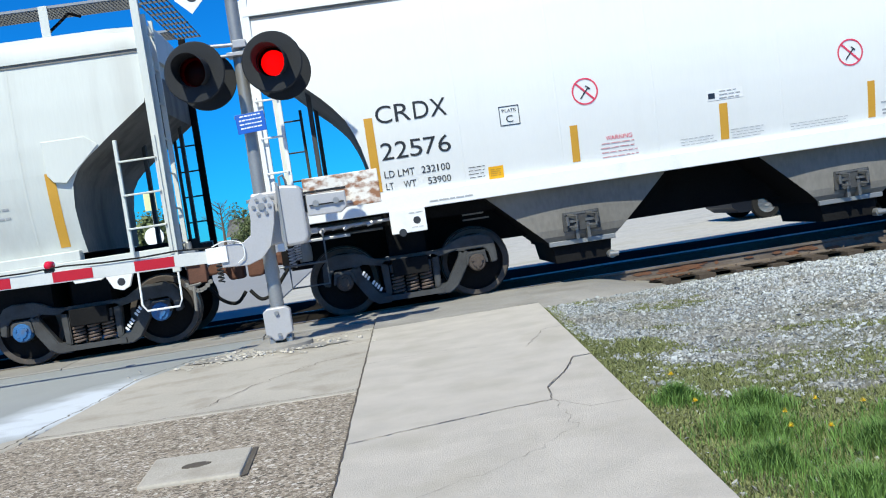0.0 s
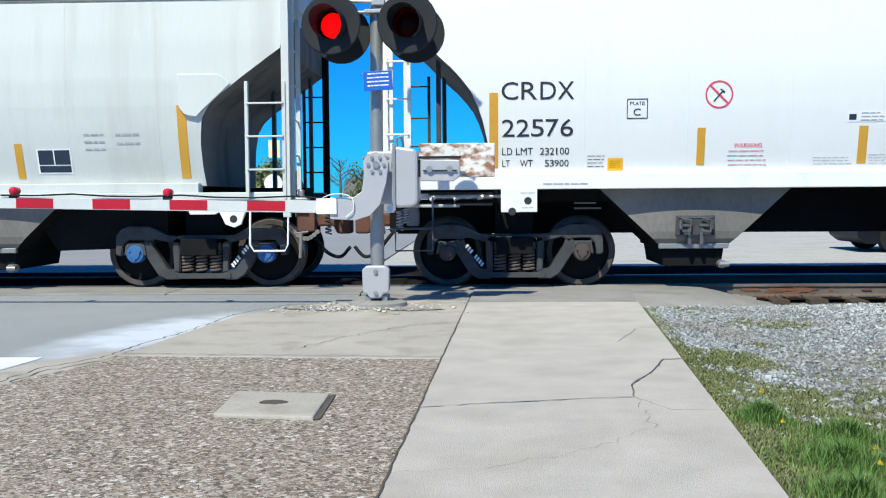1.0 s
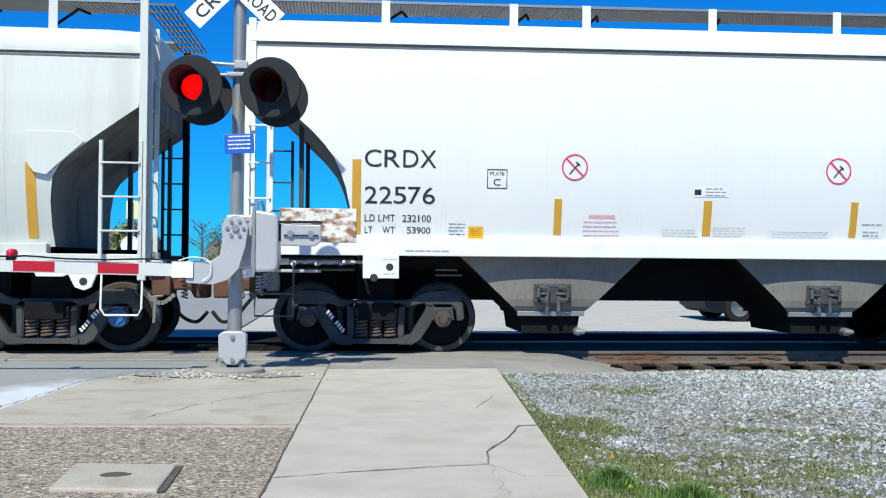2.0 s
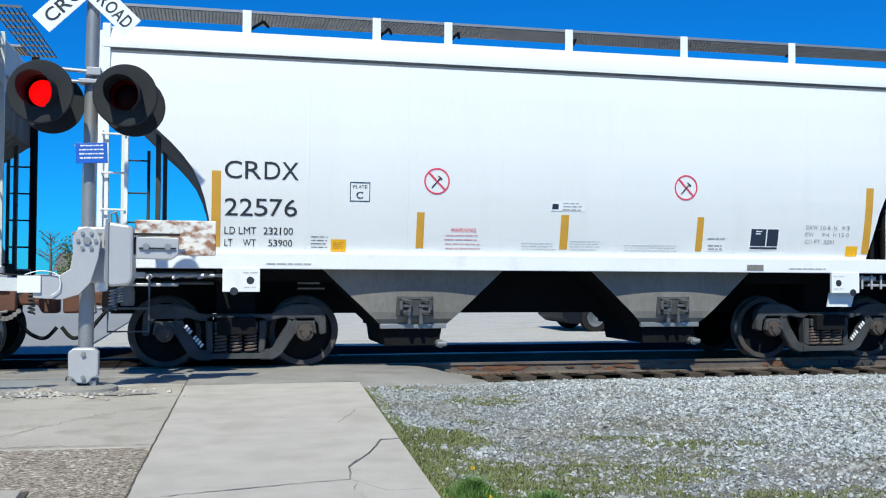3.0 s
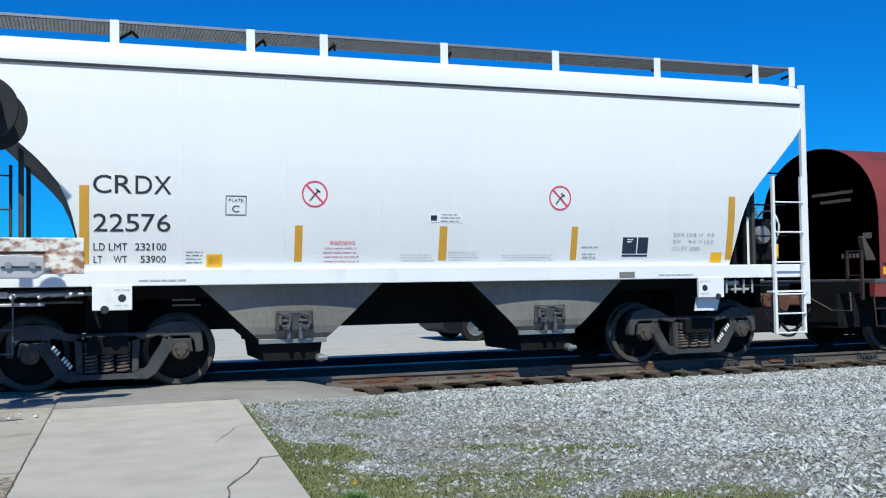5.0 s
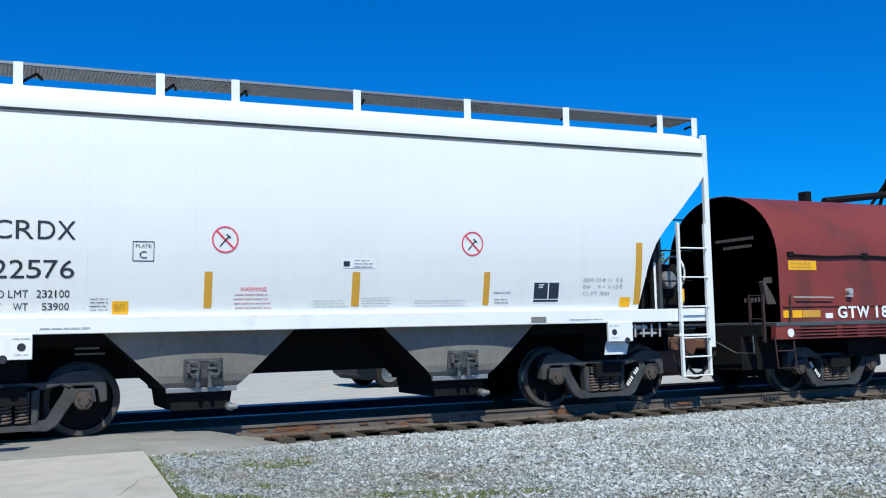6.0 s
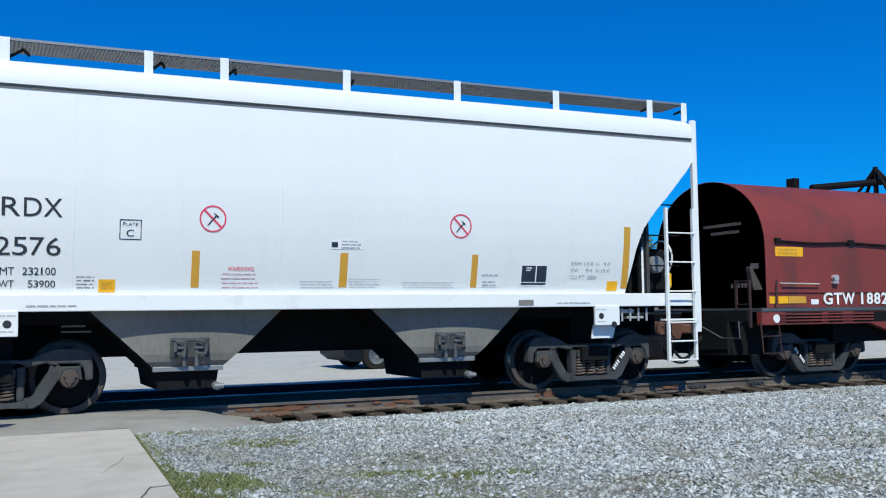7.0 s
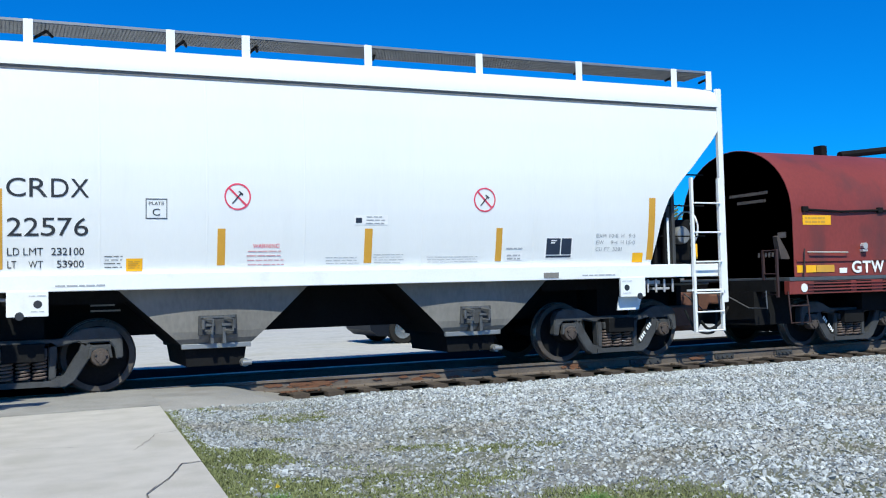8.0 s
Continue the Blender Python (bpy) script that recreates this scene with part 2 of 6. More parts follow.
    "ground": mat("far_lot_ground", (0.36, 0.35, 0.335), 0.9, 0, 0.15, 0.15, 6, 0.1, (0.25, 0.24, 0.19), 0.6, (1, 1, 1), 0.2, 0.52),
    "farroad": mat("far_street", (0.27, 0.27, 0.275), 0.9, 0, 0.1, 0.3, 20, 0.1),
    "carpaint": mat("dark_blue_car_paint", (0.008, 0.011, 0.018), 0.45, 0.0, 0.1, 2.0, 60, 0.0, spec=0.15),
    "chrome": mat("bright_metal", (0.7, 0.7, 0.7), 0.2, 1.0, 0.05, 3.0, 60, 0.0),
    "carglass": mat("dark_window_glass", (0.01, 0.012, 0.015), 0.08, 0, 0.1, 2.0, 60, 0.0),
    "bark": mat("bark", (0.13, 0.10, 0.075), 0.95, 0, 0.3, 4.0, 30, 0.4),
    "leaf": mat("spring_leaves", (0.12, 0.15, 0.055), 0.7, 0, 0.2, 2.0, 20, 0.0, island=0.45),
    "wallfar": mat("grey_siding", (0.26, 0.27, 0.28), 0.85, 0, 0.1, 0.8, 20, 0.1),
    "rooffar": mat("shingle_roof", (0.14, 0.135, 0.13), 0.9, 0, 0.15, 1.0, 20, 0.2),
    "fence": mat("weathered_board_fence", (0.20, 0.19, 0.175), 0.9, 0, 0.2, 1.0, 20, 0.2, random_tint=0.15),
    "redglass": tinted_glass("red_roundel_glass", (0.8, 0.05, 0.05), 0.008),
    "bulb": glow("lit_bulb", (1.0, 0.012, 0.03), 1.35),
    "dimstencil": mat("dim_stencil_paint", (0.15, 0.13, 0.125), 0.7, 0, 0.3, 6.0, 60, 0.02),
    "paleyellow": mat("faded_yellow_sheeting", (0.78, 0.76, 0.40), 0.5, 0, 0.06, 3.0, 60, 0.01),
    "cleanstone": mat("clean_limestone_chips", (0.455, 0.475, 0.482), 0.85, 0, 0.15, 8.0, 40, 0.3, (0.32, 0.30, 0.26), 0.5, (1, 1, 1), 0.9, 0.5, island=0.3),
    "lockgear": mat("greasy_steel", (0.16, 0.155, 0.15), 0.4, 0.5, 0.3, 6.0, 60, 0.1),
    "rubble": mat("pale_concrete_rubble", (0.52, 0.48, 0.42), 0.9, 0, 0.2, 6.0, 60, 0.2, island=0.3),
    "redlens": mat("small_red_lens", (0.62, 0.01, 0.04), 0.15, 0, 0.05, 5.0, 60, 0.0),
}


# ---- mesh tools ----
def mesh_of(name, bm, *materials, smooth=None):
    me = bpy.data.meshes.new(name)
    bm.normal_update()
    bm.to_mesh(me)
    bm.free()
    for m in materials:
        me.materials.append(M[m])
    if smooth is not None:
        me.shade_smooth()
        me.set_sharp_from_angle(angle=radians(smooth))
    return me


def place(name, me, parent=None, m=None, label=""):
    ob = new(name, me)
    ob.parent = parent
    if m is not None:
        ob.matrix_basis = m
    return tagged(ob, label)


def part(name, bm, material, parent=None, label="", bevel=0.0, smooth=None, m=None):
    mats = (material,) if isinstance(material, str) else material
    ob = place(name, mesh_of(name, bm, *mats, smooth=smooth), parent, m, label)
    if bevel:
        b = ob.modifiers.new("bevel", "BEVEL")
        b.width, b.segments, b.limit_method = bevel, 2, "ANGLE"
    return ob


def thing(name, label, category, m=None, group="", kind=""):
    ob = new(name)
    ob.empty_display_size = 0.2
    if m is not None:
        ob.matrix_basis = m
    return tagged(ob, label, category, group, kind)


def box(bm, x0, x1, y0, y1, z0, z1, m=None, mi=0):
    v = [bm.verts.new((x, y, z)) for x in (x0, x1) for y in (y0, y1) for z in (z0, z1)]
    for q in ((0, 1, 3, 2), (4, 6, 7, 5), (0, 4, 5, 1), (2, 3, 7, 6), (0, 2, 6, 4), (1, 5, 7, 3)):
        bm.faces.new([v[i] for i in q]).material_index = mi
    if m is not None:
        bmesh.ops.transform(bm, matrix=m, verts=v)
    return v


def prism(bm, poly, a, b, axis="y", mi=0):
    """Extrudes a 2D polygon: in x, z along y; in x, y along z; in y, z along x."""
    def at(p, w):
        return {"y": (p[0], w, p[1]), "z": (p[0], p[1], w), "x": (w, p[0], p[1])}[axis]
    lo, hi = [bm.verts.new(at(p, a)) for p in poly], [bm.verts.new(at(p, b)) for p in poly]
    n = len(poly)
    fs = [bm.faces.new(lo), bm.faces.new(hi[::-1])]
    for i in range(n):
        fs.append(bm.faces.new((lo[i], hi[i], hi[(i + 1) % n], lo[(i + 1) % n])))
    for f in fs:
        f.material_index = mi
    bmesh.ops.recalc_face_normals(bm, faces=fs)
    return lo + hi


def rod(bm, a, b, r, r2=None, seg=10, mi=0):
    a, b = Vector(a), Vector(b)
    q = (b - a).to_track_quat("Z", "Y").to_matrix()
    r2 = r if r2 is None else r2
    rings = []
    for p, rr in ((a, r), (b, r2)):
        rings.append([bm.verts.new(p + q @ Vector((rr * math.cos(2 * math.pi * i / seg), rr * math.sin(2 * math.pi * i / seg), 0))) for i in range(seg)])
    fs = [bm.faces.new((rings[0][i], rings[0][(i + 1) % seg], rings[1][(i + 1) % seg], rings[1][i])) for i in range(seg)]
    fs += [bm.faces.new(rings[0][::-1]), bm.faces.new(rings[1])]
    for f in fs:
        f.material_index = mi


def tube(bm, pts, r, seg=8, mi=0):
    """A bent rod along points."""
    pts = [Vector(p) for p in pts]
    rings = []
    for i, p in enumerate(pts):
        d = (pts[min(i + 1, len(pts) - 1)] - pts[max(i - 1, 0)]).normalized()
        side = d.cross(Vector((0.13, 0.31, 0.94))).normalized()
        up = side.cross(d)
        rings.append([bm.verts.new(p + r * (math.cos(2 * math.pi * k / seg) * side + math.sin(2 * math.pi * k / seg) * up)) for k in range(seg)])
    for a, b in zip(rings, rings[1:]):
        for k in range(seg):
            bm.faces.new((a[k], a[(k + 1) % seg], b[(k + 1) % seg], b[k])).material_index = mi
    bm.faces.new(rings[0][::-1]).material_index = mi
    bm.faces.new(rings[-1]).material_index = mi


def bend(pts, n=6):
    """Points on a smooth curve through the given ones."""
    pts = [Vector(p) for p in pts]
    out = []
    for i in range(len(pts) - 1):
        a, b, c, d = pts[max(i - 1, 0)], pts[i], pts[i + 1], pts[min(i + 2, len(pts) - 1)]
        for k in range(n):
            t = k / n
            out.append(0.5 * (2 * b + (c - a) * t + (2 * a - 5 * b + 4 * c - d) * t * t + (3 * b - a - 3 * c + d) * t ** 3))
    return out + [pts[-1]]


def lathe(bm, prof, seg=32, mi=0, axis="y", centre=(0, 0, 0), caps=(True, True)):
    """Turns a profile of (radius, along) round an axis."""
    c = Vector(centre)
    rings = []
    for r, w in prof:
        ring = []
        for i in range(seg):
            u, v = r * math.cos(2 * math.pi * i / seg), r * math.sin(2 * math.pi * i / seg)
            ring.append(bm.verts.new(c + Vector({"y": (u, w, v), "z": (u, v, w), "x": (w, u, v)}[axis])))
        rings.append(ring)
    fs = []
    for a, b in zip(rings, rings[1:]):
        fs += [bm.faces.new((a[i], b[i], b[(i + 1) % seg], a[(i + 1) % seg])) for i in range(seg)]
    if caps[0]:
        fs.append(bm.faces.new(rings[0]))
    if caps[1]:
        fs.append(bm.faces.new(rings[-1][::-1]))
    for f in fs:
        f.material_index = mi
    bmesh.ops.recalc_face_normals(bm, faces=fs)


# Left edge, right edge and advance of wide grotesque capitals and figures, in thousandths of their size.
GLYPHS = {"A": (14, 654, 667), "C": (44, 681, 722), "D": (81, 674, 722), "E": (79, 616, 667), "F": (79, 583, 611), "G": (44, 709, 778), "H": (77, 646, 722),
          "I": (91, 188, 278), "L": (76, 537, 556), "M": (73, 761, 833), "N": (76, 646, 722), "O": (39, 739, 778), "P": (76, 622, 667), "R": (77, 684, 722),
          "S": (49, 620, 667), "T": (14, 597, 611), "U": (79, 644, 722), "W": (9, 935, 944), "X": (19, 648, 667), "1": (165, 330, 556), "-": (44, 289, 333)}
DIGIT, SPACE = (36, 518, 556), 278
LETTERS = {}


def letter_mesh(char, bold):
    """One flat letter of the built-in font, fitted to a unit square in x and z."""
    if (char, bold) not in LETTERS:
        cu = bpy.data.curves.new("text", "FONT")
        cu.body, cu.offset, cu.resolution_u = char, bold, 4
        ob = new("text", cu)
        me = bpy.data.meshes.new_from_object(ob.evaluated_get(bpy.context.evaluated_depsgraph_get()))
        bpy.data.objects.remove(ob)
        bpy.data.curves.remove(cu)
        co = np.array([v.co[:] for v in me.vertices])
        lo, hi = co.min(0), co.max(0)
        for v in me.vertices:
            v.co = ((v.co.x - lo[0]) / (hi[0] - lo[0]), 0, (v.co.y - lo[1]) / (hi[1] - lo[1]))
        LETTERS[char, bold] = me
    return LETTERS[char, bold].copy()


def text_letters(text, width, height, bold=0.0):
    """A mesh for each letter of a line of the given width and height, in x and z from the lower left."""
    spots, pen = [], 0
    for char in text:
        if char != " ":
            left, right, advance = GLYPHS.get(char, DIGIT)
            spots.append((char, pen + left, pen + right))
        pen += SPACE if char == " " else advance
    first, last = spots[0][1], spots[-1][2]
    k = width / (last - first)
    for char, left, right in spots:
        me = letter_mesh(char, bold)
        low, tall = (0.42, 0.12) if char == "-" else (0.0, 1.0)
        for v in me.vertices:
            v.co = ((left - first) * k + v.co.x * (right - left) * k, 0, (low + v.co.z * tall) * height)
        yield me


# ---- ground ----
TRACK = 14.1  # the track's centre line runs along x at this y


def poly_slab(name, poly, z0, z1, material, parent, inset=0.006, bevel=0.008):
    c = Vector((sum(p[0] for p in poly) / len(poly), sum(p[1] for p in poly) / len(poly)))
    pts = []
    for p in poly:
        d = c - Vector(p)
        pts.append(tuple(Vector(p) + d.normalized() * inset))
    bm = bmesh.new()
    prism(bm, pts, z0, z1, "z")
    return part(name, bm, material, parent, bevel=bevel)


bm = bmesh.new()
box(bm, -900, 900, -300, 1500, -1.2, -0.36)
tagged(part("ground", bm, "ground"), "pale dusty ground that reaches the horizon", "ground", kind="structure")


def walk_left(y):
    return -0.50 + 0.034 * y


def walk_right(y):
    return 0.985 + 0.0735 * y


def bed_height(x, y):
    """Height of the gravel and weeds beside the sidewalk."""
    edge = max(0.0, x - walk_right(y))
    z = -0.045 - 0.08 * min(1.0, edge / 1.2)
    if y > 11.0:
        z -= 0.05 * min(1.0, (y - 11.0) / 1.2)
    if y > 12.3:
        z -= 0.06 * min(1.0, (y - 12.3) / 0.4)
    return z + 0.018 * noise.noise(Vector((x * 0.9, y * 0.9, 3.0)))


def build_bed():
    xs, ys = np.concatenate((np.arange(0.9, 22, 0.2), np.arange(22, 90, 4.0))), np.arange(-6, 19.01, 0.25)
    bm = bmesh.new()
    grid = []
    for y in ys:
        grid.append([bm.verts.new((max(x, walk_right(y) - 0.1), y, bed_height(x, y) if y < 12.9 else -0.22)) for x in xs])
    for a, b in zip(grid, grid[1:]):
        for i in range(len(xs) - 1):
            if (a[i].co - a[i + 1].co).length > 1e-4 and (b[i].co - b[i + 1].co).length > 1e-4:
                bm.faces.new((a[i], a[i + 1], b[i + 1], b[i]))
    ob = part("gravel_bed", bm, "ballast", smooth=60)
    tagged(ob, "grey crushed stone bed beside the track", "gravel", kind="structure")


def weediness(x, y):
    """How thickly weeds cover the bed: in front, along the sidewalk, and in a few patches."""
    dx = x - walk_right(y)
    n = 0.75 * noise.noise(Vector((x * 0.9, y * 0.9, 7.0))) + 0.6 * noise.noise(Vector((x * 2.7, y * 2.7, 2.0))) + 0.5 * noise.noise(Vector((x * 8.0, y * 8.0, 4.0)))
    w = n + min(1.0, 0.42 * (7.5 - y)) - 0.5 * max(0.0, dx - 1.2)
    for px, py, rx, ry, k in PATCHES:
        w = max(w, n + k - ((x - px) / rx) ** 2 - ((y - py) / ry) ** 2)
    for px, py, rx, ry in BARE:
        w -= 0.9 * max(0.0, 1 - ((x - px) / rx) ** 2 - ((y - py) / ry) ** 2)
    return w + (0.45 if dx < 0.15 else 0.0)


def build_stones():
    """Loose chips: dense on the ballast, sparse where weeds grow."""
    rng = random.Random(4)
    verts, faces, clean = [], [], []
    base = [(0.1, 0.05, 0.62), (0.9, 0.1, 0.15), (0.2, 0.8, 0.25), (-0.8, 0.3, 0.1), (-0.35, -0.8, 0.22), (0.45, -0.7, 0.05), (0, 0, -0.4)]
    tri = [(0, 1, 2), (0, 2, 3), (0, 3, 4), (0, 4, 5), (0, 5, 1), (6, 2, 1), (6, 3, 2), (6, 4, 3), (6, 5, 4), (6, 1, 5)]
    count = 0
    while count < 125000:
        far = rng.random()
        y = 3.2 + 9.35 * rng.random()
        x = walk_right(y) + 0.05 + (14.0 * far ** 1.2)
        weedy = weediness(x, y)
        if rng.random() < 0.92 * min(1, max(0, weedy * 1.5)):
            continue
        s = 0.006 + 0.015 * rng.random() ** 2.0 + (0.013 if rng.random() < 0.03 else 0)
        s *= 1.0 + 0.3 * min(1.0, max(0.0, (x - 3.2) / 2.0))
        m = Matrix.Translation((x, y, bed_height(x, y) + s * 0.25)) @ Euler((rng.uniform(-0.9, 0.9), rng.uniform(-0.9, 0.9), rng.uniform(0, 6.3))).to_matrix().to_4x4()
        k = len(verts)
        fx, fy, fz = s * rng.uniform(0.8, 1.4), s * rng.uniform(0.7, 1.1), s * rng.uniform(0.8, 1.35)
        verts += [tuple(m @ Vector((p[0] * fx * rng.uniform(0.8, 1.2), p[1] * fy, p[2] * fz))) for p in base]
        faces += [tuple(i + k for i in t) for t in tri]
        clean.append(1 if rng.random() < 0.75 * min(1.0, max(0.0, (x - 2.8) / 3.0)) else 0)
        count += 1
    me = bpy.data.meshes.new("ballast_stones")
    me.from_pydata(verts, [], faces)
    me.materials.append(M["stone"])
    me.materials.append(M["cleanstone"])
    me.polygons.foreach_set("material_index", np.repeat(clean, len(tri)))
    tagged(new("ballast_stones", me), "angular pale grey crushed limestone chips", "gravel", kind="stuff")


def blade_field(name, label, material, seed, count, where, hmin, hmax, width):
    rng = random.Random(seed)
    verts, faces = [], []
    made = tries = 0
    while made < count and tries < count * 30:
        tries += 1
        spot = where(rng)
        if spot is None:
            continue
        x, y, k = spot
        h, a = rng.uniform(hmin, hmax) * k, rng.uniform(0, 6.3)
        lean = rng.uniform(0.15, 0.75) * h
        c, s = math.cos(a), math.sin(a)
        w = width * rng.uniform(0.6, 1.3)
        z = bed_height(x, y) - 0.01
        i = len(verts)
        verts += [(x - s * w, y + c * w, z), (x + s * w, y - c * w, z), (x + c * lean * 0.35 + s * w * 0.7, y + s * lean * 0.35 - c * w * 0.7, z + h * 0.62),
                  (x + c * lean * 0.35 - s * w * 0.7, y + s * lean * 0.35 + c * w * 0.7, z + h * 0.62), (x + c * lean, y + s * lean, z + h)]
        faces += [(i, i + 1, i + 2, i + 3), (i + 3, i + 2, i + 4)]
        made += 1
    me = bpy.data.meshes.new(name)
    me.from_pydata(verts, [], faces)
    me.materials.append(M[material])
    tagged(new(name, me), label, "grass", kind="stuff")


def tuft_spot(rng):
    cx, cy, r = rng.choice(TUFTS)
    a, d = rng.uniform(0, 6.3), abs(rng.gauss(0, 0.5)) * r
    x, y = cx + d * math.cos(a), cy + d * math.sin(a)
    if x < walk_right(y) + 0.02:
        return None
    return x, y, max(0.35, 1.1 - d / r * 0.7)


def weed_spot(rng):
    y = rng.uniform(3.2, 12.2)
    x = walk_right(y) + abs(rng.gauss(0.0, 2.2))
    weedy = weediness(x, y)
    edge = x - walk_right(y) < 0.16 and rng.random() < 0.5
    if rng.random() > max(0, weedy * 1.2) and not edge:
        return None
    return x, y, rng.uniform(0.5, 1.0)


PATCHES = [(3.05, 10.2, 0.75, 0.65, 0.55), (2.1, 10.9, 0.45, 0.5, 0.55), (2.0, 7.6, 0.6, 0.7, 0.6), (4.0, 7.3, 0.9, 0.35, 0.5), (3.4, 7.7, 0.6, 0.3, 0.45), (2.6, 8.6, 0.5, 0.3, 0.35)]
BARE = [(2.55, 5.6, 0.45, 0.22), (3.9, 5.9, 0.8, 0.4), (2.2, 6.9, 0.4, 0.25)]
TUFTS = [(1.75, 4.75, 0.42), (2.15, 4.35, 0.5), (1.6, 4.2, 0.35), (2.6, 4.7, 0.45), (1.95, 5.25, 0.3), (3.0, 4.2, 0.5), (2.4, 3.8, 0.6), (1.75, 3.7, 0.4), (3.3, 4.9, 0.3), (1.62, 5.6, 0.2)]


def build_rubble():
    """Broken pale concrete round the foundation of the crossing signal."""
    rng = random.Random(17)
    bm = bmesh.new()
    for cx, cy, rx, ry in ((-1.62, 10.66, 0.5, 0.22), (-0.72, 10.55, 0.36, 0.16)):
        ring = [bm.verts.new((cx + rx * rng.uniform(0.75, 1.1) * math.cos(a), cy + ry * rng.uniform(0.7, 1.2) * math.sin(a), 0.0015)) for a in np.arange(0, 6.2, 0.3)]
        bm.faces.new(ring)
    tagged(part("crumbled_patch", bm, "panel"), "crumbled dark patch in the concrete verge", "pavement", kind="structure")
    bm = bmesh.new()
    for k in range(230):
        a, d = rng.uniform(0, 6.3), abs(rng.gauss(0, 0.5))
        x, y, s = -1.3 + 1.1 * d * math.cos(a), 10.6 + 0.55 * d * math.sin(a), rng.uniform(0.006, 0.032)
        if (x + 1.12) ** 2 + (y - 10.92) ** 2 < 0.08:
            continue
        prism(bm, [(x + s * rng.uniform(0.6, 1.3) * math.cos(q), y + s * rng.uniform(0.5, 1.0) * math.sin(q)) for q in (0.3, 1.5, 2.6, 3.9, 5.2)], 0.0, s * rng.uniform(0.3, 0.7), "z")
    tagged(part("rubble", bm, "rubble"), "pale broken concrete chips round the signal foundation", "rubble", kind="stuff")


def build_dandelions():
    """A few yellow flower heads on short stems in the weeds."""
    bm = bmesh.new()
    tube(bm, [(0, 0, 0), (0.004, 0, 0.03), (0, 0.003, 0.062)], 0.002, 5, 1)
    for ring, tilt, r in ((14, 0.25, 0.021), (10, 0.7, 0.016), (6, 1.2, 0.010)):
        for k in range(ring):
            a = 2 * math.pi * k / ring + tilt
            c, q = math.cos(a), math.sin(a)
            bm.faces.new([bm.verts.new(p) for p in ((0.003 * c - 0.003 * q, 0.003 * q + 0.003 * c, 0.06), (0.003 * c + 0.003 * q, 0.003 * q - 0.003 * c, 0.06),
                                                    (r * c, r * q, 0.06 + 0.02 * tilt))])
    head = mesh_of("dandelion", bm, "dandelion", "grass")
    rng = random.Random(61)
    for x, y in ((1.86, 4.62), (2.02, 4.55), (1.95, 4.9), (2.2, 5.1), (1.66, 5.35), (2.4, 4.95), (2.75, 5.0), (1.78, 6.2), (1.7, 4.35), (2.95, 4.6)):
        ob = place("dandelion", head, None, pose(x, y, bed_height(x, y) - 0.002, rng.uniform(-14, 14), rng.uniform(-14, 14), rng.uniform(0, 360)))
        tagged(ob, "yellow dandelion flower on a short stem among weeds", "flower", "dandelions in the weeds")


def crack(parent, pts, width, z, seed, wander=0.012, step=0.07, name="crack"):
    """A dark uneven crack: a thin ribbon of dirt that follows points."""
    rng = random.Random(seed)
    line = []
    for a, b in zip(pts, pts[1:]):
        a, b = Vector(a), Vector(b)
        n = max(1, int((b - a).length / step))
        side = Vector((-(b - a).y, (b - a).x)).normalized()
        line += [a + (b - a) * i / n + side * (rng.uniform(-wander, wander) if i else 0) for i in range(n)]
    line.append(Vector(pts[-1]))
    bm = bmesh.new()
    prev = None
    for i, p in enumerate(line):
        q = line[min(i + 1, len(line) - 1)] - line[max(i - 1, 0)]
        side = Vector((-q.y, q.x)).normalized() * width * rng.uniform(0.12, 0.4) * (0.5 if i in (0, len(line) - 1) else 1)
        v = [bm.verts.new((p.x - side.x, p.y - side.y, z)), bm.verts.new((p.x + side.x, p.y + side.y, z))]
        if prev:
            bm.faces.new((prev[0], v[0], v[1], prev[1]))
        prev = v
    for f in bm.faces:
        if f.normal.z < 0:
            f.normal_flip()
    part(name, bm, "joint", parent)


def build_pavement():
    walkway = thing("sidewalk", "pale worn concrete sidewalk with cracks that ends at the track", "sidewalk", kind="structure")
    L, R = walk_left, walk_right
    bm = bmesh.new()
    prism(bm, [(L(-8), -8), (R(-8), -8), (R(10.9) - 0.02, 10.9), (1.78, 11.2), (1.85, 12.78), (L(12.8), 12.78)], -0.3, -0.06, "z")
    part("sidewalk_bed", bm, "joint", walkway)
    line1 = [(L(5.68), 5.68), (0.21, 5.82)]
    line2 = [(0.96, 5.98), (1.0, 6.35), (1.22, 6.85), (1.38, 7.33)]
    line3 = [(0.96, 5.98), (1.12, 5.62)]
    seam_y = 11.15
    far = [(L(seam_y), seam_y), (R(seam_y), seam_y + 0.05)]
    poly_slab("slab", line1 + line2 + [(R(7.36), 7.36), far[1], far[0]], -0.25, 0.0, "concrete", walkway, 0.0025, 0.003)
    poly_slab("slab", line3 + [(R(5.63), 5.63), (R(7.36), 7.352)] + [p for p in reversed(line2)][:-1], -0.25, -0.006, "concrete", walkway, 0.002, 0.003)
    poly_slab("slab", [(L(2.2), 2.2), (R(2.2), 2.2), (R(5.63), 5.63)] + line3[::-1] + line1[::-1], -0.25, -0.002, "concrete", walkway, 0.0025, 0.003)
    poly_slab("slab", [(L(-3), -3), (R(-3), -3), (R(2.2), 2.2), (L(2.2), 2.2)], -0.25, 0.0, "concrete", walkway)
    poly_slab("slab", [far[0], far[1], (1.86, 12.0), (1.93, 12.78), (L(12.78), 12.78)], -0.25, 0.006, "panel", walkway)

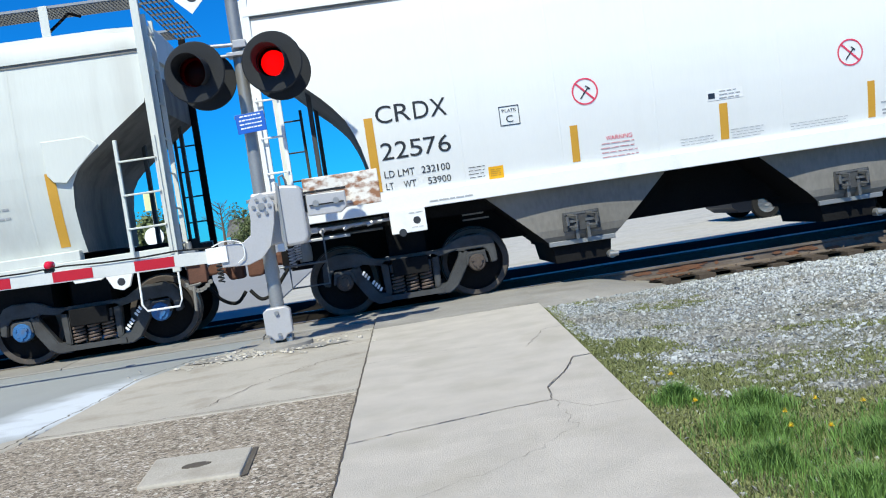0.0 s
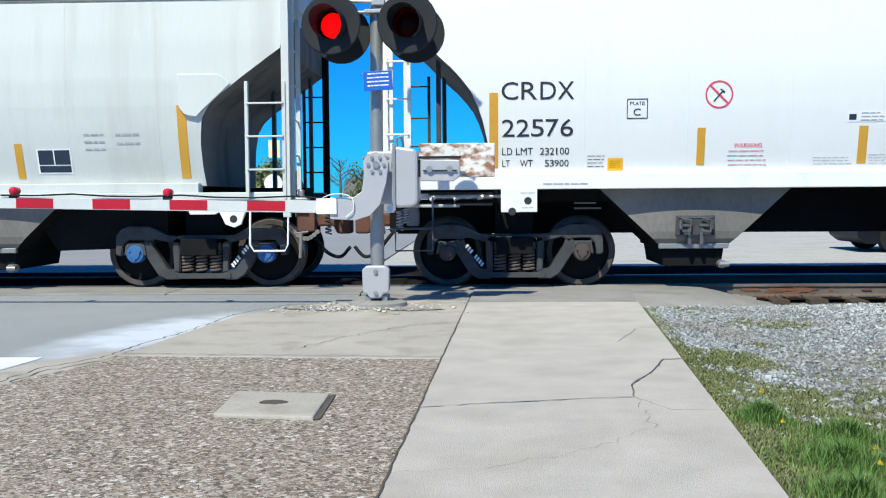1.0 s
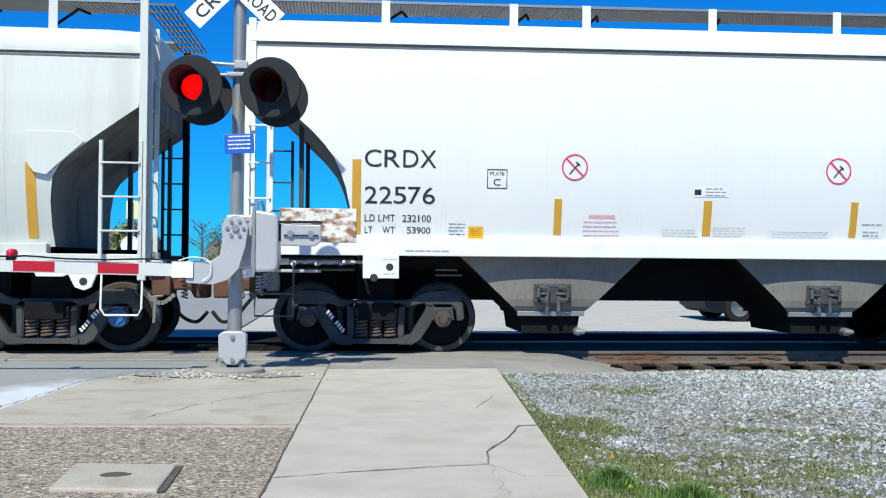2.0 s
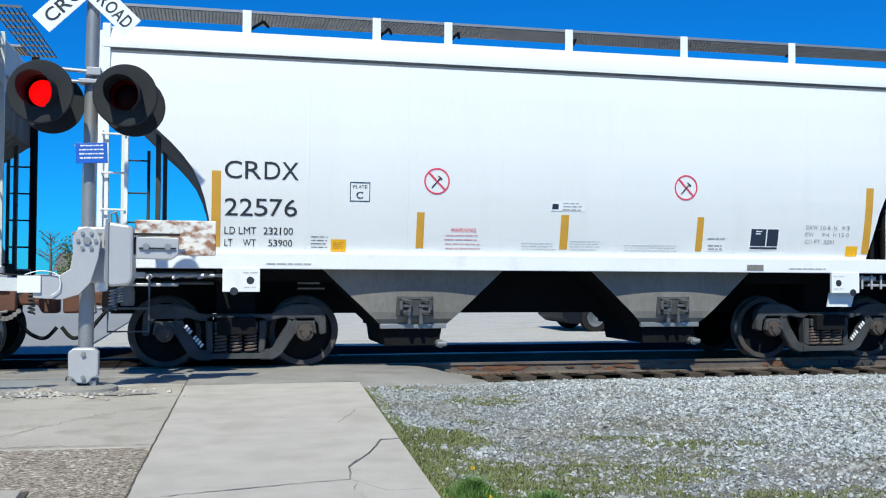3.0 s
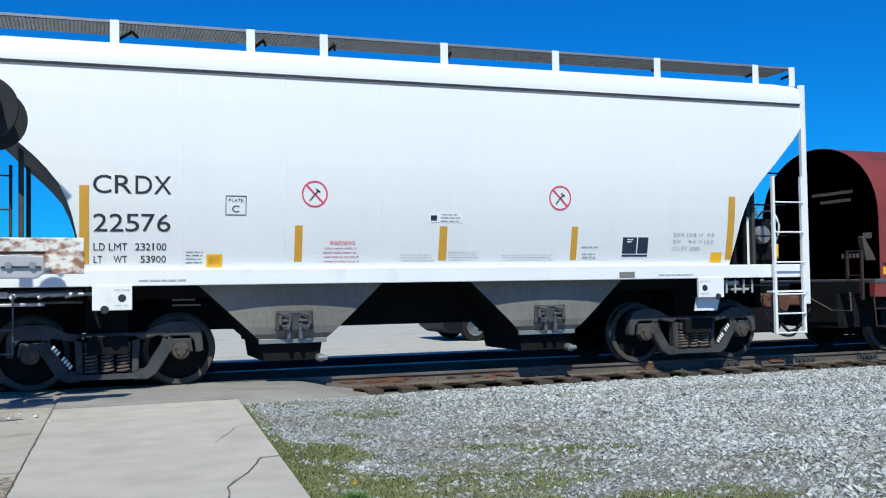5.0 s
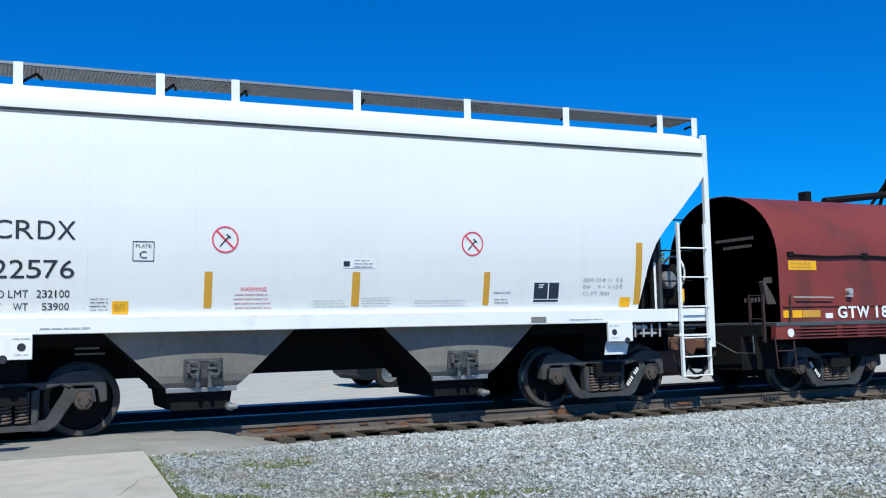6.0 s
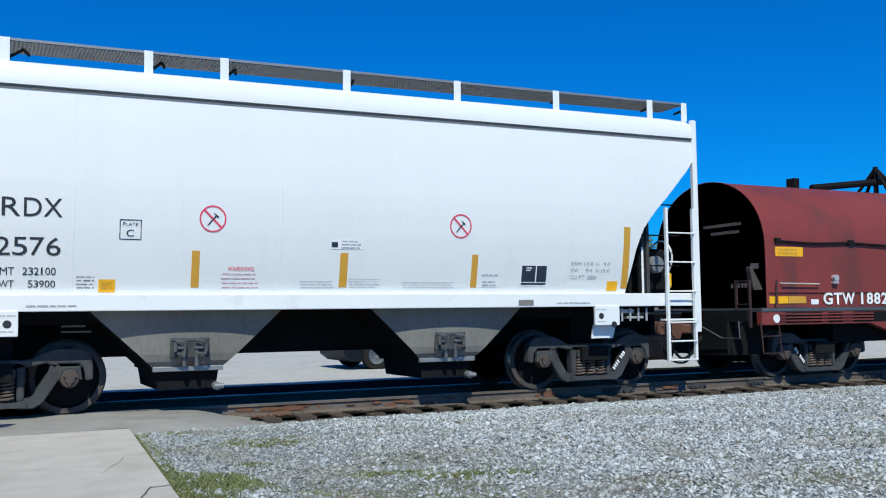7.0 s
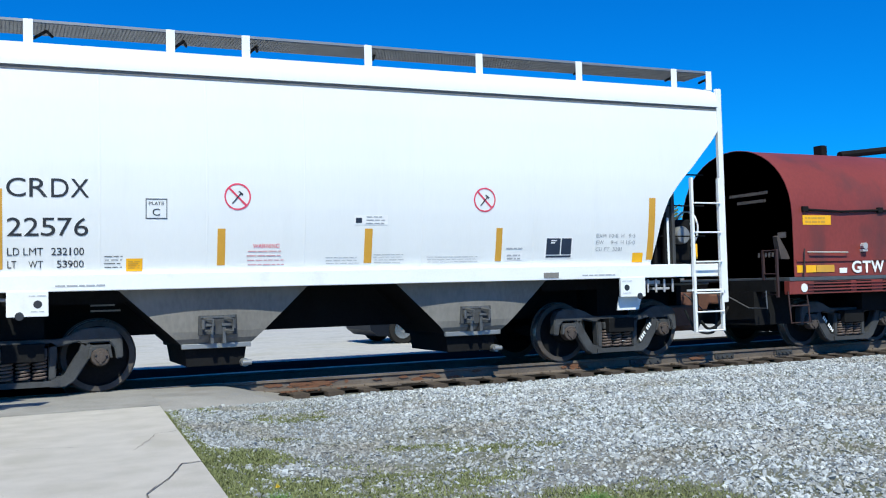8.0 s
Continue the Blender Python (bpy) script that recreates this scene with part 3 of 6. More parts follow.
    crack(walkway, [(L(5.68), 5.68), (0.21, 5.82), (0.96, 5.98)], 0.011, 0.003, 41, 0.008)
    crack(walkway, [(0.96, 5.98), (1.0, 6.35), (1.22, 6.85), (1.38, 7.33), (R(7.36), 7.36)], 0.010, 0.003, 42, 0.012)
    crack(walkway, [(0.96, 5.98), (1.12, 5.62), (R(5.63), 5.63)], 0.008, 0.003, 43, 0.01)
    crack(walkway, [(L(8.55), 8.6), (0.45, 8.72), (0.8, 8.5)], 0.006, 0.003, 44, 0.03)
    crack(walkway, [(1.15, 8.15), (1.25, 8.45), (1.42, 8.95), (R(9.1), 9.1)], 0.009, 0.003, 45, 0.03)
    crack(walkway, [(L(4.4), 4.35), (0.1, 4.45), (0.6, 4.8), (0.95, 5.2), (0.96, 5.98)], 0.004, 0.003, 46, 0.03)
    crack(walkway, [(L(11.12), 11.12), (0.8, 11.15), (R(11.18), 11.2)], 0.014, 0.009, 47, 0.012)
    crack(walkway, [(L(y), y) for y in (2.5, 4.0, 5.5, 7.0, 8.5, 10.0, 11.4)], 0.018, 0.004, 48, 0.006)
    verge = thing("verge", "old concrete verge between street and sidewalk with an exposed aggregate panel", "pavement", kind="structure")
    bm = bmesh.new()
    prism(bm, [(-3.3, -8), (L(-8) + 0.01, -8), (L(12.6) + 0.01, 12.6), (-1.4, 12.3), (-2.6, 11.0)], -0.3, -0.04, "z")
    part("verge_bed", bm, "joint", verge)
    curb = [(-3.45, 5.2), (-3.05, 6.55), (-2.84, 7.1), (-2.71, 7.83), (-2.62, 8.8), (-2.48, 9.85), (-2.05, 10.95)]
    poly_slab("aggregate_panel", [(-3.45, 1.0), (L(1.0), 1.0), (L(7.36), 7.36), (-2.77, 7.5), (-2.84, 7.1), (-3.05, 6.55), (-3.45, 5.2)], -0.25, -0.006, "aggregate", verge, 0.008)
    poly_slab("slab", [(-2.77, 7.5), (L(7.36), 7.36), (L(10.0), 10.0), (-2.46, 10.05), (-2.62, 8.8), (-2.71, 7.83)], -0.25, -0.002, "oldconcrete", verge)
    poly_slab("slab", [(-2.46, 10.05), (L(10.0), 10.0), (L(11.4), 11.4), (-1.0, 11.5), (-1.7, 11.2), (-2.05, 10.95)], -0.25, -0.008, "oldconcrete", verge)
    poly_slab("slab", [(-1.75, 11.22), (-1.0, 11.52), (L(11.4), 11.42), (L(12.2), 12.2), (-1.6, 12.0)], -0.25, -0.012, "panel", verge)
    crack(verge, [(-3.7, 5.4), (-3.12, 6.4), (-3.1, 6.9), (-2.83, 7.35), (-2.76, 7.95), (-2.6, 9.0), (-2.48, 10.08), (-2.15, 10.85), (-1.8, 10.96)], 0.03, 0.004, 51, 0.025)
    crack(verge, [(-2.15, 10.85), (-1.9, 11.2), (-1.35, 11.25), (-0.9, 11.05), (L(11.0), 11.1)], 0.03, 0.004, 52, 0.04)
    crack(verge, [(-2.74, 7.55), (-1.6, 7.50), (L(7.42), 7.42)], 0.018, 0.004, 53, 0.02)
    crack(verge, [(-1.5, 7.6), (-1.2, 8.3), (-0.9, 8.8), (-0.6, 9.2), (L(9.4), 9.4)], 0.012, 0.004, 54, 0.04)
    crack(verge, [(-2.3, 10.3), (-1.5, 10.2), (-0.8, 10.35), (L(10.1), 10.1)], 0.014, 0.004, 55, 0.05)
    lid = thing("utility_box_lid", "square concrete utility lid with a worn centre, set in aggregate", "utility lid", pose(-1.16, 5.73, 0))
    bm = bmesh.new()
    prism(bm, [(-0.30, 0.34), (0.29, 0.27), (0.30, -0.36), (-0.27, -0.29)], -0.1, 0.016, "z")
    part("lid", bm, "oldconcrete", lid, bevel=0.012)
    bm = bmesh.new()
    rng = random.Random(12)
    ring = [(rng.uniform(0.075, 0.1) * math.cos(a), rng.uniform(0.05, 0.065) * math.sin(a)) for a in np.arange(0, 6.2, 0.35)]
    prism(bm, ring, 0.0, 0.0185, "z")
    part("lifting_hole", bm, "joint", lid, "dirt-filled lifting hole")
    bm = bmesh.new()
    prism(bm, [(0.29, 0.28), (0.322, 0.285), (0.335, -0.34), (0.302, -0.37)], -0.05, 0.002, "z")
    part("lid_gap", bm, "joint", lid, "dark open gap beside the lid")

    bm = bmesh.new()
    prism(bm, [(-40, -60), (-3.5, -60), (-3.5, 5.2), (-3.1, 6.5), (-2.86, 7.1), (-2.73, 7.83), (-2.64, 8.8), (-2.5, 9.85), (-2.07, 10.95), (-1.5, 11.5), (-1.5, 12.1), (-1.5, 12.32), (-40, 12.45)], -0.34, -0.03, "z")
    road = tagged(part("road", bm, "asphalt"), "pale worn asphalt street up to the crossing", "road", kind="structure")
    bm = bmesh.new()
    prism(bm, [(-7.4, 6.9), (-3.44, 6.95), (-3.36, 7.55), (-7.4, 7.5)], -0.031, -0.026, "z")
    tagged(part("stop_line", bm, "paintline"), "worn white stop line on asphalt", "road marking", kind="structure")
    bm = bmesh.new()
    prism(bm, [(-3.46, 5.2), (-3.06, 6.55), (-2.85, 7.1), (-2.74, 7.9), (-3.0, 7.75), (-3.35, 7.2), (-3.8, 5.2)], -0.2, -0.022, "z")
    tagged(part("gutter", bm, "oldconcrete", bevel=0.01), "stained concrete gutter apron", "gutter", kind="structure")
    crossing = thing("crossing_surface", "concrete crossing panels between and beside the rails", "crossing", kind="structure")
    for y0, y1 in ((12.36, 13.26), (13.46, 14.76), (14.96, 15.9)):
        x = -14.0
        while x < -0.2:
            bm = bmesh.new()
            box(bm, x + 0.006, x + 2.494, y0, y1, -0.3, -0.012)
            # panels in the train's shadow get a near-black colour, the sunlit row keeps its own
            part("crossing_panel", bm, "panel" if y0 < 13 else "trainshade", crossing, bevel=0.01)
            x += 2.5
    bm = bmesh.new()
    box(bm, -400, 400, 16.0, 36.0, -0.6, -0.13)
    tagged(part("far_lot", bm, "lot"), "pale gravel lot and street beyond the track", "parking lot", kind="structure")
    bm = bmesh.new()
    box(bm, -22, -2.0, 15.9, 120, -0.5, -0.10)
    tagged(part("far_street", bm, "farroad"), "grey street beyond the crossing", "road", kind="structure")


def build_track_ground():
    # near-black strip as far as the train's shadow reaches
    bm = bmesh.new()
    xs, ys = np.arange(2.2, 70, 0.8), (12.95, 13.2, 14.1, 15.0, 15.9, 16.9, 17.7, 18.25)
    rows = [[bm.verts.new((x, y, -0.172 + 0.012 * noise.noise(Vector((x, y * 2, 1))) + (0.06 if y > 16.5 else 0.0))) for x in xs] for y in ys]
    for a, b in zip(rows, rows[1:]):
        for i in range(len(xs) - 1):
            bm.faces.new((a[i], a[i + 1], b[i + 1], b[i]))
    tagged(part("cinder_bed", bm, "trainshade", smooth=60), "ground between and behind the rails, darkened as train shadow", "track bed", kind="structure")
    # same painted shadow, on the street side
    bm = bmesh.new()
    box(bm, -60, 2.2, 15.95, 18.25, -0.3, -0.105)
    tagged(part("track_shoulder", bm, "trainshade"), "asphalt shoulder behind the rails, darkened as train shadow", "road", kind="structure")
    bm = bmesh.new()
    top = [(1.0, 11.02, -0.02), (1.0, 13.27, -0.004), (2.5, 13.27, -0.006), (2.95, 13.2, -0.03), (2.8, 12.5, -0.03), (1.88, 10.98, -0.04)]
    low = [(1.0, 10.8, -0.10), (1.0, 13.28, -0.15), (2.6, 13.29, -0.2), (3.9, 13.26, -0.22), (3.75, 12.6, -0.21), (2.3, 10.65, -0.2)]
    a, b = [bm.verts.new(p) for p in top], [bm.verts.new(p) for p in low]
    bm.faces.new(a[::-1])
    for i in range(6):
        bm.faces.new((b[i], a[i], a[(i + 1) % 6], b[(i + 1) % 6]))
    bmesh.ops.recalc_face_normals(bm, faces=bm.faces)
    bmesh.ops.subdivide_edges(bm, edges=bm.edges, cuts=3, use_grid_fill=True)
    for v in bm.verts:
        v.co += Vector((0.03, 0.012, 0.008)) * noise.noise(v.co * 3.1)
    tagged(part("asphalt_apron", bm, "panel", smooth=50), "crumbling asphalt apron beside the rail", "pavement", kind="structure")


def build_track():
    prof = [(-0.07, -0.17), (0.07, -0.17), (0.07, -0.155), (0.012, -0.135), (0.012, -0.045), (0.036, -0.035), (0.036, -0.004), (0.03, 0), (-0.03, 0), (-0.036, -0.004), (-0.036, -0.035), (-0.012, -0.045), (-0.012, -0.135), (-0.07, -0.155)]
    track = thing("railway_track", "rusty steel rails on wooden ties", "railway track", kind="structure")
    for y in (TRACK - 0.753, TRACK + 0.753):
        bm = bmesh.new()
        prism(bm, [(p[0] + y, p[1]) for p in prof], -80, 160, "x")
        for f in bm.faces:
            if f.normal.z > 0.9 and f.calc_center_median().z > -0.01:
                f.material_index = 1
        part("rail", bm, ("rail", "railtop"), track)
    rng = random.Random(8)
    bm = bmesh.new()
    box(bm, -0.115, 0.115, -1.3, 1.3, -0.33, -0.165)
    tie = mesh_of("tie", bm, "tie")
    bm = bmesh.new()
    box(bm, -0.09, 0.09, -0.18, 0.18, -0.166, -0.15)
    for s in (-0.12, 0.12):
        rod(bm, (0.05, s, -0.16), (0.05, s, -0.12), 0.012, seg=6)
    plate = mesh_of("tie_plate", bm, "rail")
    x = 2.9
    while x < 45:
        t = place("tie", tie, track, pose(x, TRACK + rng.uniform(-0.05, 0.05), rng.uniform(-0.012, 0.012), 0, 0, rng.uniform(-1.5, 1.5)))
        for y in (-0.753, 0.753):
            place("tie_plate", plate, t, pose(0, y, 0))
        x += 0.5 + rng.uniform(-0.03, 0.03)
    bm = bmesh.new()
    for x, w in ((9.9, 0.62), (11.55, 0.4), (12.9, 0.35), (15.9, 0.5)):
        box(bm, x - w / 2, x + w / 2, TRACK - 0.80, TRACK - 0.768, -0.13, -0.05)
        for k in range(4):
            rod(bm, (x - w / 2 + w * (k + 0.5) / 4, TRACK - 0.83, -0.09), (x - w / 2 + w * (k + 0.5) / 4, TRACK - 0.79, -0.09), 0.018, seg=6)
    part("joint_bar", bm, "truck", track, "dark bolted joint bars")
    bm = bmesh.new()
    layer = 0
    for cx, wide, count in ((4.2, 0.2, 30), (8.45, 0.12, 9), (11.05, 0.1, 7), (6.3, 0.5, 8)):
        for k in range(count):
            x, z, w, h = cx + rng.gauss(0, wide), rng.uniform(-0.135, -0.05), rng.uniform(0.03, 0.12), rng.uniform(0.010, 0.032)
            prism(bm, [(x - w, z), (x - w * 0.3, z - h), (x + w, z - h * 0.4), (x + w * 0.6, z + h), (x - w * 0.5, z + h * 0.8)], TRACK - 0.768 - 0.0003 * layer, TRACK - 0.764)
            layer += 1
    for k in range(14):
        x, y, w = 4.2 + rng.gauss(0, 0.3), TRACK - rng.uniform(0.85, 1.0), rng.uniform(0.02, 0.06)
        prism(bm, [(x - w, y), (x, y - 0.02), (x + w, y + 0.01), (x, y + 0.03)], -0.165, -0.148, "z")
    part("rust_scale", bm, "rust", track, "orange rust scale on the rail")


# ---- train ----
def side_frame_mesh():
    bm = bmesh.new()
    for s in (-1, 1):
        for poly in ([(0.29, 0.59), (0.29, 0.69), (0.46, 0.71), (0.60, 0.785), (0.72, 0.825), (0.98, 0.83), (1.09, 0.79), (1.155, 0.70), (1.17, 0.44), (1.085, 0.42), (1.06, 0.57), (1.0, 0.64), (0.77, 0.64), (0.72, 0.58), (0.64, 0.66), (0.50, 0.625)],
                     [(0.30, 0.105), (0.48, 0.105), (0.59, 0.17), (0.765, 0.44), (0.785, 0.63), (0.68, 0.66), (0.645, 0.55), (0.455, 0.245), (0.30, 0.235)],
                     [(0.29, 0.2), (0.37, 0.2), (0.39, 0.64), (0.29, 0.69)]):
            prism(bm, [(s * p[0], p[1]) for p in (poly if s > 0 else poly[::-1])], -0.075, 0.075)
        box(bm, s * 0.889 - 0.13, s * 0.889 + 0.13, -0.07, 0.07, 0.55, 0.61)
    box(bm, -0.40, 0.40, -0.10, 0.10, 0.125, 0.195)
    box(bm, -0.31, 0.31, -0.07, 0.07, 0.655, 0.70)
    bmesh.ops.bevel(bm, geom=[e for e in bm.edges if e.calc_face_angle(0) > 0.9], offset=0.014, segments=2, affect="EDGES")
    return mesh_of("side_frame", bm, "truck", smooth=40)


def spring_mesh():
    bm = bmesh.new()
    pts = [(0.072 * math.cos(a), 0.072 * math.sin(a), 0.205 + 0.29 * a / (2 * math.pi * 6.5)) for a in np.arange(0, 2 * math.pi * 6.5, 0.5)]
    tube(bm, pts, 0.016, 6)
    return mesh_of("spring", bm, "spring", smooth=40)


def wheel_mesh(r):
    bm = bmesh.new()
    lathe(bm, [(0.09, -0.09), (0.13, -0.085), (0.16, -0.03), (r - 0.10, -0.02), (r - 0.075, -0.06), (r - 0.012, -0.066), (r, -0.058), (r + 0.002, 0.045), (r + 0.026, 0.055), (r + 0.024, 0.075), (r - 0.07, 0.077), (r - 0.1, 0.02), (0.16, 0.04), (0.12, 0.08)], 40)
    me = mesh_of("wheel", bm, "wheel", "tread", "under", smooth=35)
    # webs near-black as if shaded; the rim keeps the lit steel colour
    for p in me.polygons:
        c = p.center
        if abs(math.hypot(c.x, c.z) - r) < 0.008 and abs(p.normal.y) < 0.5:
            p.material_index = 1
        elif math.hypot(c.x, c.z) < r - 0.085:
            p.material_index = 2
    return me


def cap_mesh(material, r):
    bm = bmesh.new()
    lathe(bm, [(r, 0.10), (r, -0.02), (r * 0.9, -0.035), (r * 0.6, -0.04), (r * 0.55, -0.055), (0.02, -0.058)], 20)
    for k in range(3):
        a = k * 2.094 + 0.5
        rod(bm, (r * 0.62 * math.cos(a), -0.035, r * 0.62 * math.sin(a)), (r * 0.62 * math.cos(a), -0.07, r * 0.62 * math.sin(a)), 0.018, seg=6)
    return mesh_of("bearing_cap", bm, material, smooth=40)


FRAME, SPRING = side_frame_mesh(), spring_mesh()
WHEELS = {r: wheel_mesh(r) for r in (0.457, 0.42)}
CAPS = {"cap": cap_mesh("cap", 0.115), "bluecap": cap_mesh("bluecap", 0.125)}


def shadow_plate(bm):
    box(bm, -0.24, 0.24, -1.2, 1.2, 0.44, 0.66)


def build_truck(car, x, r=0.457, cap="cap", text_side=-1, ink="whiteink"):
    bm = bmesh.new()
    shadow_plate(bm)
    # inner block enlarged and near-black, for the shade behind the frames
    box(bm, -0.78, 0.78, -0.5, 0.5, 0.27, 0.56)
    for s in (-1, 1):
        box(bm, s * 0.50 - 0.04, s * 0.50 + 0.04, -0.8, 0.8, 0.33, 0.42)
    truck = part("truck", bm, "under", car, "grimy cast steel truck with shade painted inside", 0.01, m=pose(x, 0, r - 0.457))
    for s in (-1, 1):
        frame_ob = place("side_frame", FRAME, truck, pose(0, s * 1.0, 0, 0, 0, 0 if s < 0 else 180))
        for k in (-0.19, 0, 0.19):
            place("spring", SPRING, truck, pose(k, s * 1.035, 0))
        for w in (-0.889, 0.889):
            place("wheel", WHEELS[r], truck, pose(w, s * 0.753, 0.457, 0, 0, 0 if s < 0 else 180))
            place("bearing_cap", CAPS[cap], truck, pose(w, s * 1.075, 0.457, 0, 0, 0 if s < 0 else 180))
            bm = bmesh.new()
            prism(bm, [(w - 0.15, 0.44), (w - 0.13, 0.57), (w - 0.08, 0.60), (w + 0.08, 0.60), (w + 0.13, 0.57), (w + 0.15, 0.44), (w + 0.12, 0.44), (w + 0.09, 0.54), (w - 0.09, 0.54), (w - 0.12, 0.44)], s * 1.06 - 0.04, s * 1.06 + 0.03)
            part("bearing_adapter", bm, "truck", truck, bevel=0.008)
        bm = bmesh.new()
        box(bm, -0.275, 0.275, s * 1.03 - 0.07, s * 1.03 + 0.07, 0.49, 0.60)
        box(bm, -0.2, 0.2, s * 1.03 - 0.085, s * 1.03 + 0.085, 0.52, 0.57)
        part("bolster_end", bm, "truck", truck, bevel=0.012)
    for w in (-0.889, 0.889):
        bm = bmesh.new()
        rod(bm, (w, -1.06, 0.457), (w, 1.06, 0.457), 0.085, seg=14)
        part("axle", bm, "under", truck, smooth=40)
    bm = bmesh.new()
    for k in range(8):
        if k == 4:
            continue
        u = k / 7
        cx, cz = text_side * (0.43 + 0.2 * u), 0.30 + 0.24 * u
        box(bm, -0.014, 0.014, -1.084, -1.08, -0.028, 0.028, pose(cx, 0, cz, 0, -text_side * 38, 0))
    part("frame_stencil", bm, ink, truck, "worn white stencil bars")
    return truck


def profile(levels):
    zs, ws = [p[0] for p in levels], [p[1] for p in levels]
    return lambda z: float(np.interp(z, zs, ws))


def smooth_curve(pts, n):
    """Resamples x over z of an end outline to even steps of height."""
    zs, xs = [p[1] for p in pts], [p[0] for p in pts]
    return lambda z: float(np.interp(z, zs, xs))


def hull(bm, zs, left, right, wide):
    rings = [[bm.verts.new((left(z), -wide(z), z)), bm.verts.new((right(z), -wide(z), z)), bm.verts.new((right(z), wide(z), z)), bm.verts.new((left(z), wide(z), z))] for z in zs]
    for a, b in zip(rings, rings[1:]):
        for i in range(4):
            bm.faces.new((a[i], a[(i + 1) % 4], b[(i + 1) % 4], b[i]))
    bm.faces.new(rings[0][::-1]), bm.faces.new(rings[-1])


class Side:
    """Puts flat things on the curved flank that faces the street: x and z in the car's space."""

    def __init__(self, car, wide):
        self.car, self.wide = car, wide

    def lift(self, me, x, z, out):
        for v in me.vertices:
            v.co = (v.co.x + x, -self.wide(v.co.z + z) - out + v.co.y, v.co.z + z)
        me.update()

    def sheet(self, name, x0, x1, z0, z1, material, label="", out=0.005, lean=0.0, thick=0.002):
        n = max(1, int((z1 - z0) / 0.12))
        bm = bmesh.new()
        rows = []
        for i in range(n + 1):
            z = z0 + (z1 - z0) * i / n
            dx = lean * i / n
            y = -self.wide(z) - out
            rows.append([bm.verts.new((x0 + dx, y, z)), bm.verts.new((x1 + dx, y, z)), bm.verts.new((x1 + dx, y + thick, z)), bm.verts.new((x0 + dx, y + thick, z))])
        for a, b in zip(rows, rows[1:]):
            for i in range(4):
                bm.faces.new((a[i], a[(i + 1) % 4], b[(i + 1) % 4], b[i]))
        bm.faces.new(rows[0][::-1]), bm.faces.new(rows[-1])
        return part(name, bm, material, self.car, label)

    def words(self, text, x0, x1, z0, z1, material="letter", label="", bold=0.0, out=0.006, name="lettering"):
        for me in text_letters(text, x1 - x0, z1 - z0, bold):
            self.lift(me, x0, z0, out)
            me.materials.append(M[material])
            place(name, me, self.car, None, label)

    def bars(self, x0, x1, z0, z1, rows, material="greyink", seed=0, name="small_print", gap=0.5, out=0.006):
        rng = random.Random(seed)
        h = (z1 - z0) / (rows - gap if rows > 1 else 1)
        bm = bmesh.new()
        for r in range(rows):
            z = z1 - h * r
            x, end = x0 + rng.uniform(0, 0.05) * (x1 - x0), x1 - rng.uniform(0, 0.15) * (x1 - x0)
            while x < end - 0.02:
                w = min(rng.uniform(0.04, 0.13), end - x)
                za, zb = z - h * (1 - gap), z
                v = [bm.verts.new((px, -self.wide(pz) - out, pz)) for px, pz in ((x, za), (x + w, za), (x + w, zb), (x, zb))]
                bm.faces.new(v)
                x += w + 0.018
        return part(name, bm, material, self.car, "unreadable lines of small print")


def ring_bm(bm, cx, cz, r0, r1, yf, seg=32):
    for i in range(seg):
        a, b = 2 * math.pi * i / seg, 2 * math.pi * (i + 1) / seg
        pts = [(cx + r * math.cos(t), cz + r * math.sin(t)) for r, t in ((r0, a), (r1, a), (r1, b), (r0, b))]
        bm.faces.new([bm.verts.new((x, yf(z), z)) for x, z in pts])


def no_hammer_sign(side, cx, cz, r):
    """Round red-ringed sign: a struck-out hammer."""
    def yf(z):
        return -side.wide(z) - 0.006
    bm = bmesh.new()
    ring_bm(bm, cx, cz, r * 0.885, r, yf)
    d = 0.7071
    for t0, t1 in ((-0.88, -0.2), (-0.2, 0.35), (0.35, 0.88)):
        w = 0.05 * r
        pts = [(cx + r * (t0 * d) + w, cz - r * t0 * d + w), (cx + r * t1 * d + w, cz - r * t1 * d + w), (cx + r * t1 * d - w, cz - r * t1 * d - w), (cx + r * t0 * d - w, cz - r * t0 * d - w)]
        bm.faces.new([bm.verts.new((x, yf(z), z)) for x, z in pts])
    sign = part("warning_sign", bm, "redink", side.car, "round red ring sign with a struck-out hammer")
    bm = bmesh.new()
    for pts in ([(-0.5, -0.56), (-0.42, -0.62), (0.34, 0.24), (0.26, 0.32)], [(0.05, 0.42), (0.14, 0.5), (0.52, 0.22), (0.40, 0.08), (0.32, 0.2), (0.22, 0.34)]):
        bm.faces.new([bm.verts.new((cx + r * 0.85 * x, yf(cz + r * 0.85 * z) - 0.001, cz + r * 0.85 * z)) for x, z in pts])
    part("hammer_mark", bm, "letter", sign)


def ladder(car, name, x0, x1, y, z0, z1, rungs, material, label="", w=0.045, out=-1):
    bm = bmesh.new()
    for x in (x0, x1):
        box(bm, x - w / 2, x + w / 2, y - 0.03, y + 0.03, z0, z1)
    lad = part(name, bm, material, car, label, 0.006)
    for z in rungs:
        bm = bmesh.new()
        tube(bm, [(x0, y, z), (x0 + 0.01, y + out * 0.05, z), (x1 - 0.01, y + out * 0.05, z), (x1, y, z)], 0.013, 6)
        part("rung", bm, material, lad)
    return lad


def end_ladder(car, x, y0, y1, z0, z1, rungs, material):
    bm = bmesh.new()
    for y in (y0, y1):
        box(bm, x - 0.03, x + 0.03, y - 0.025, y + 0.025, z0, z1)
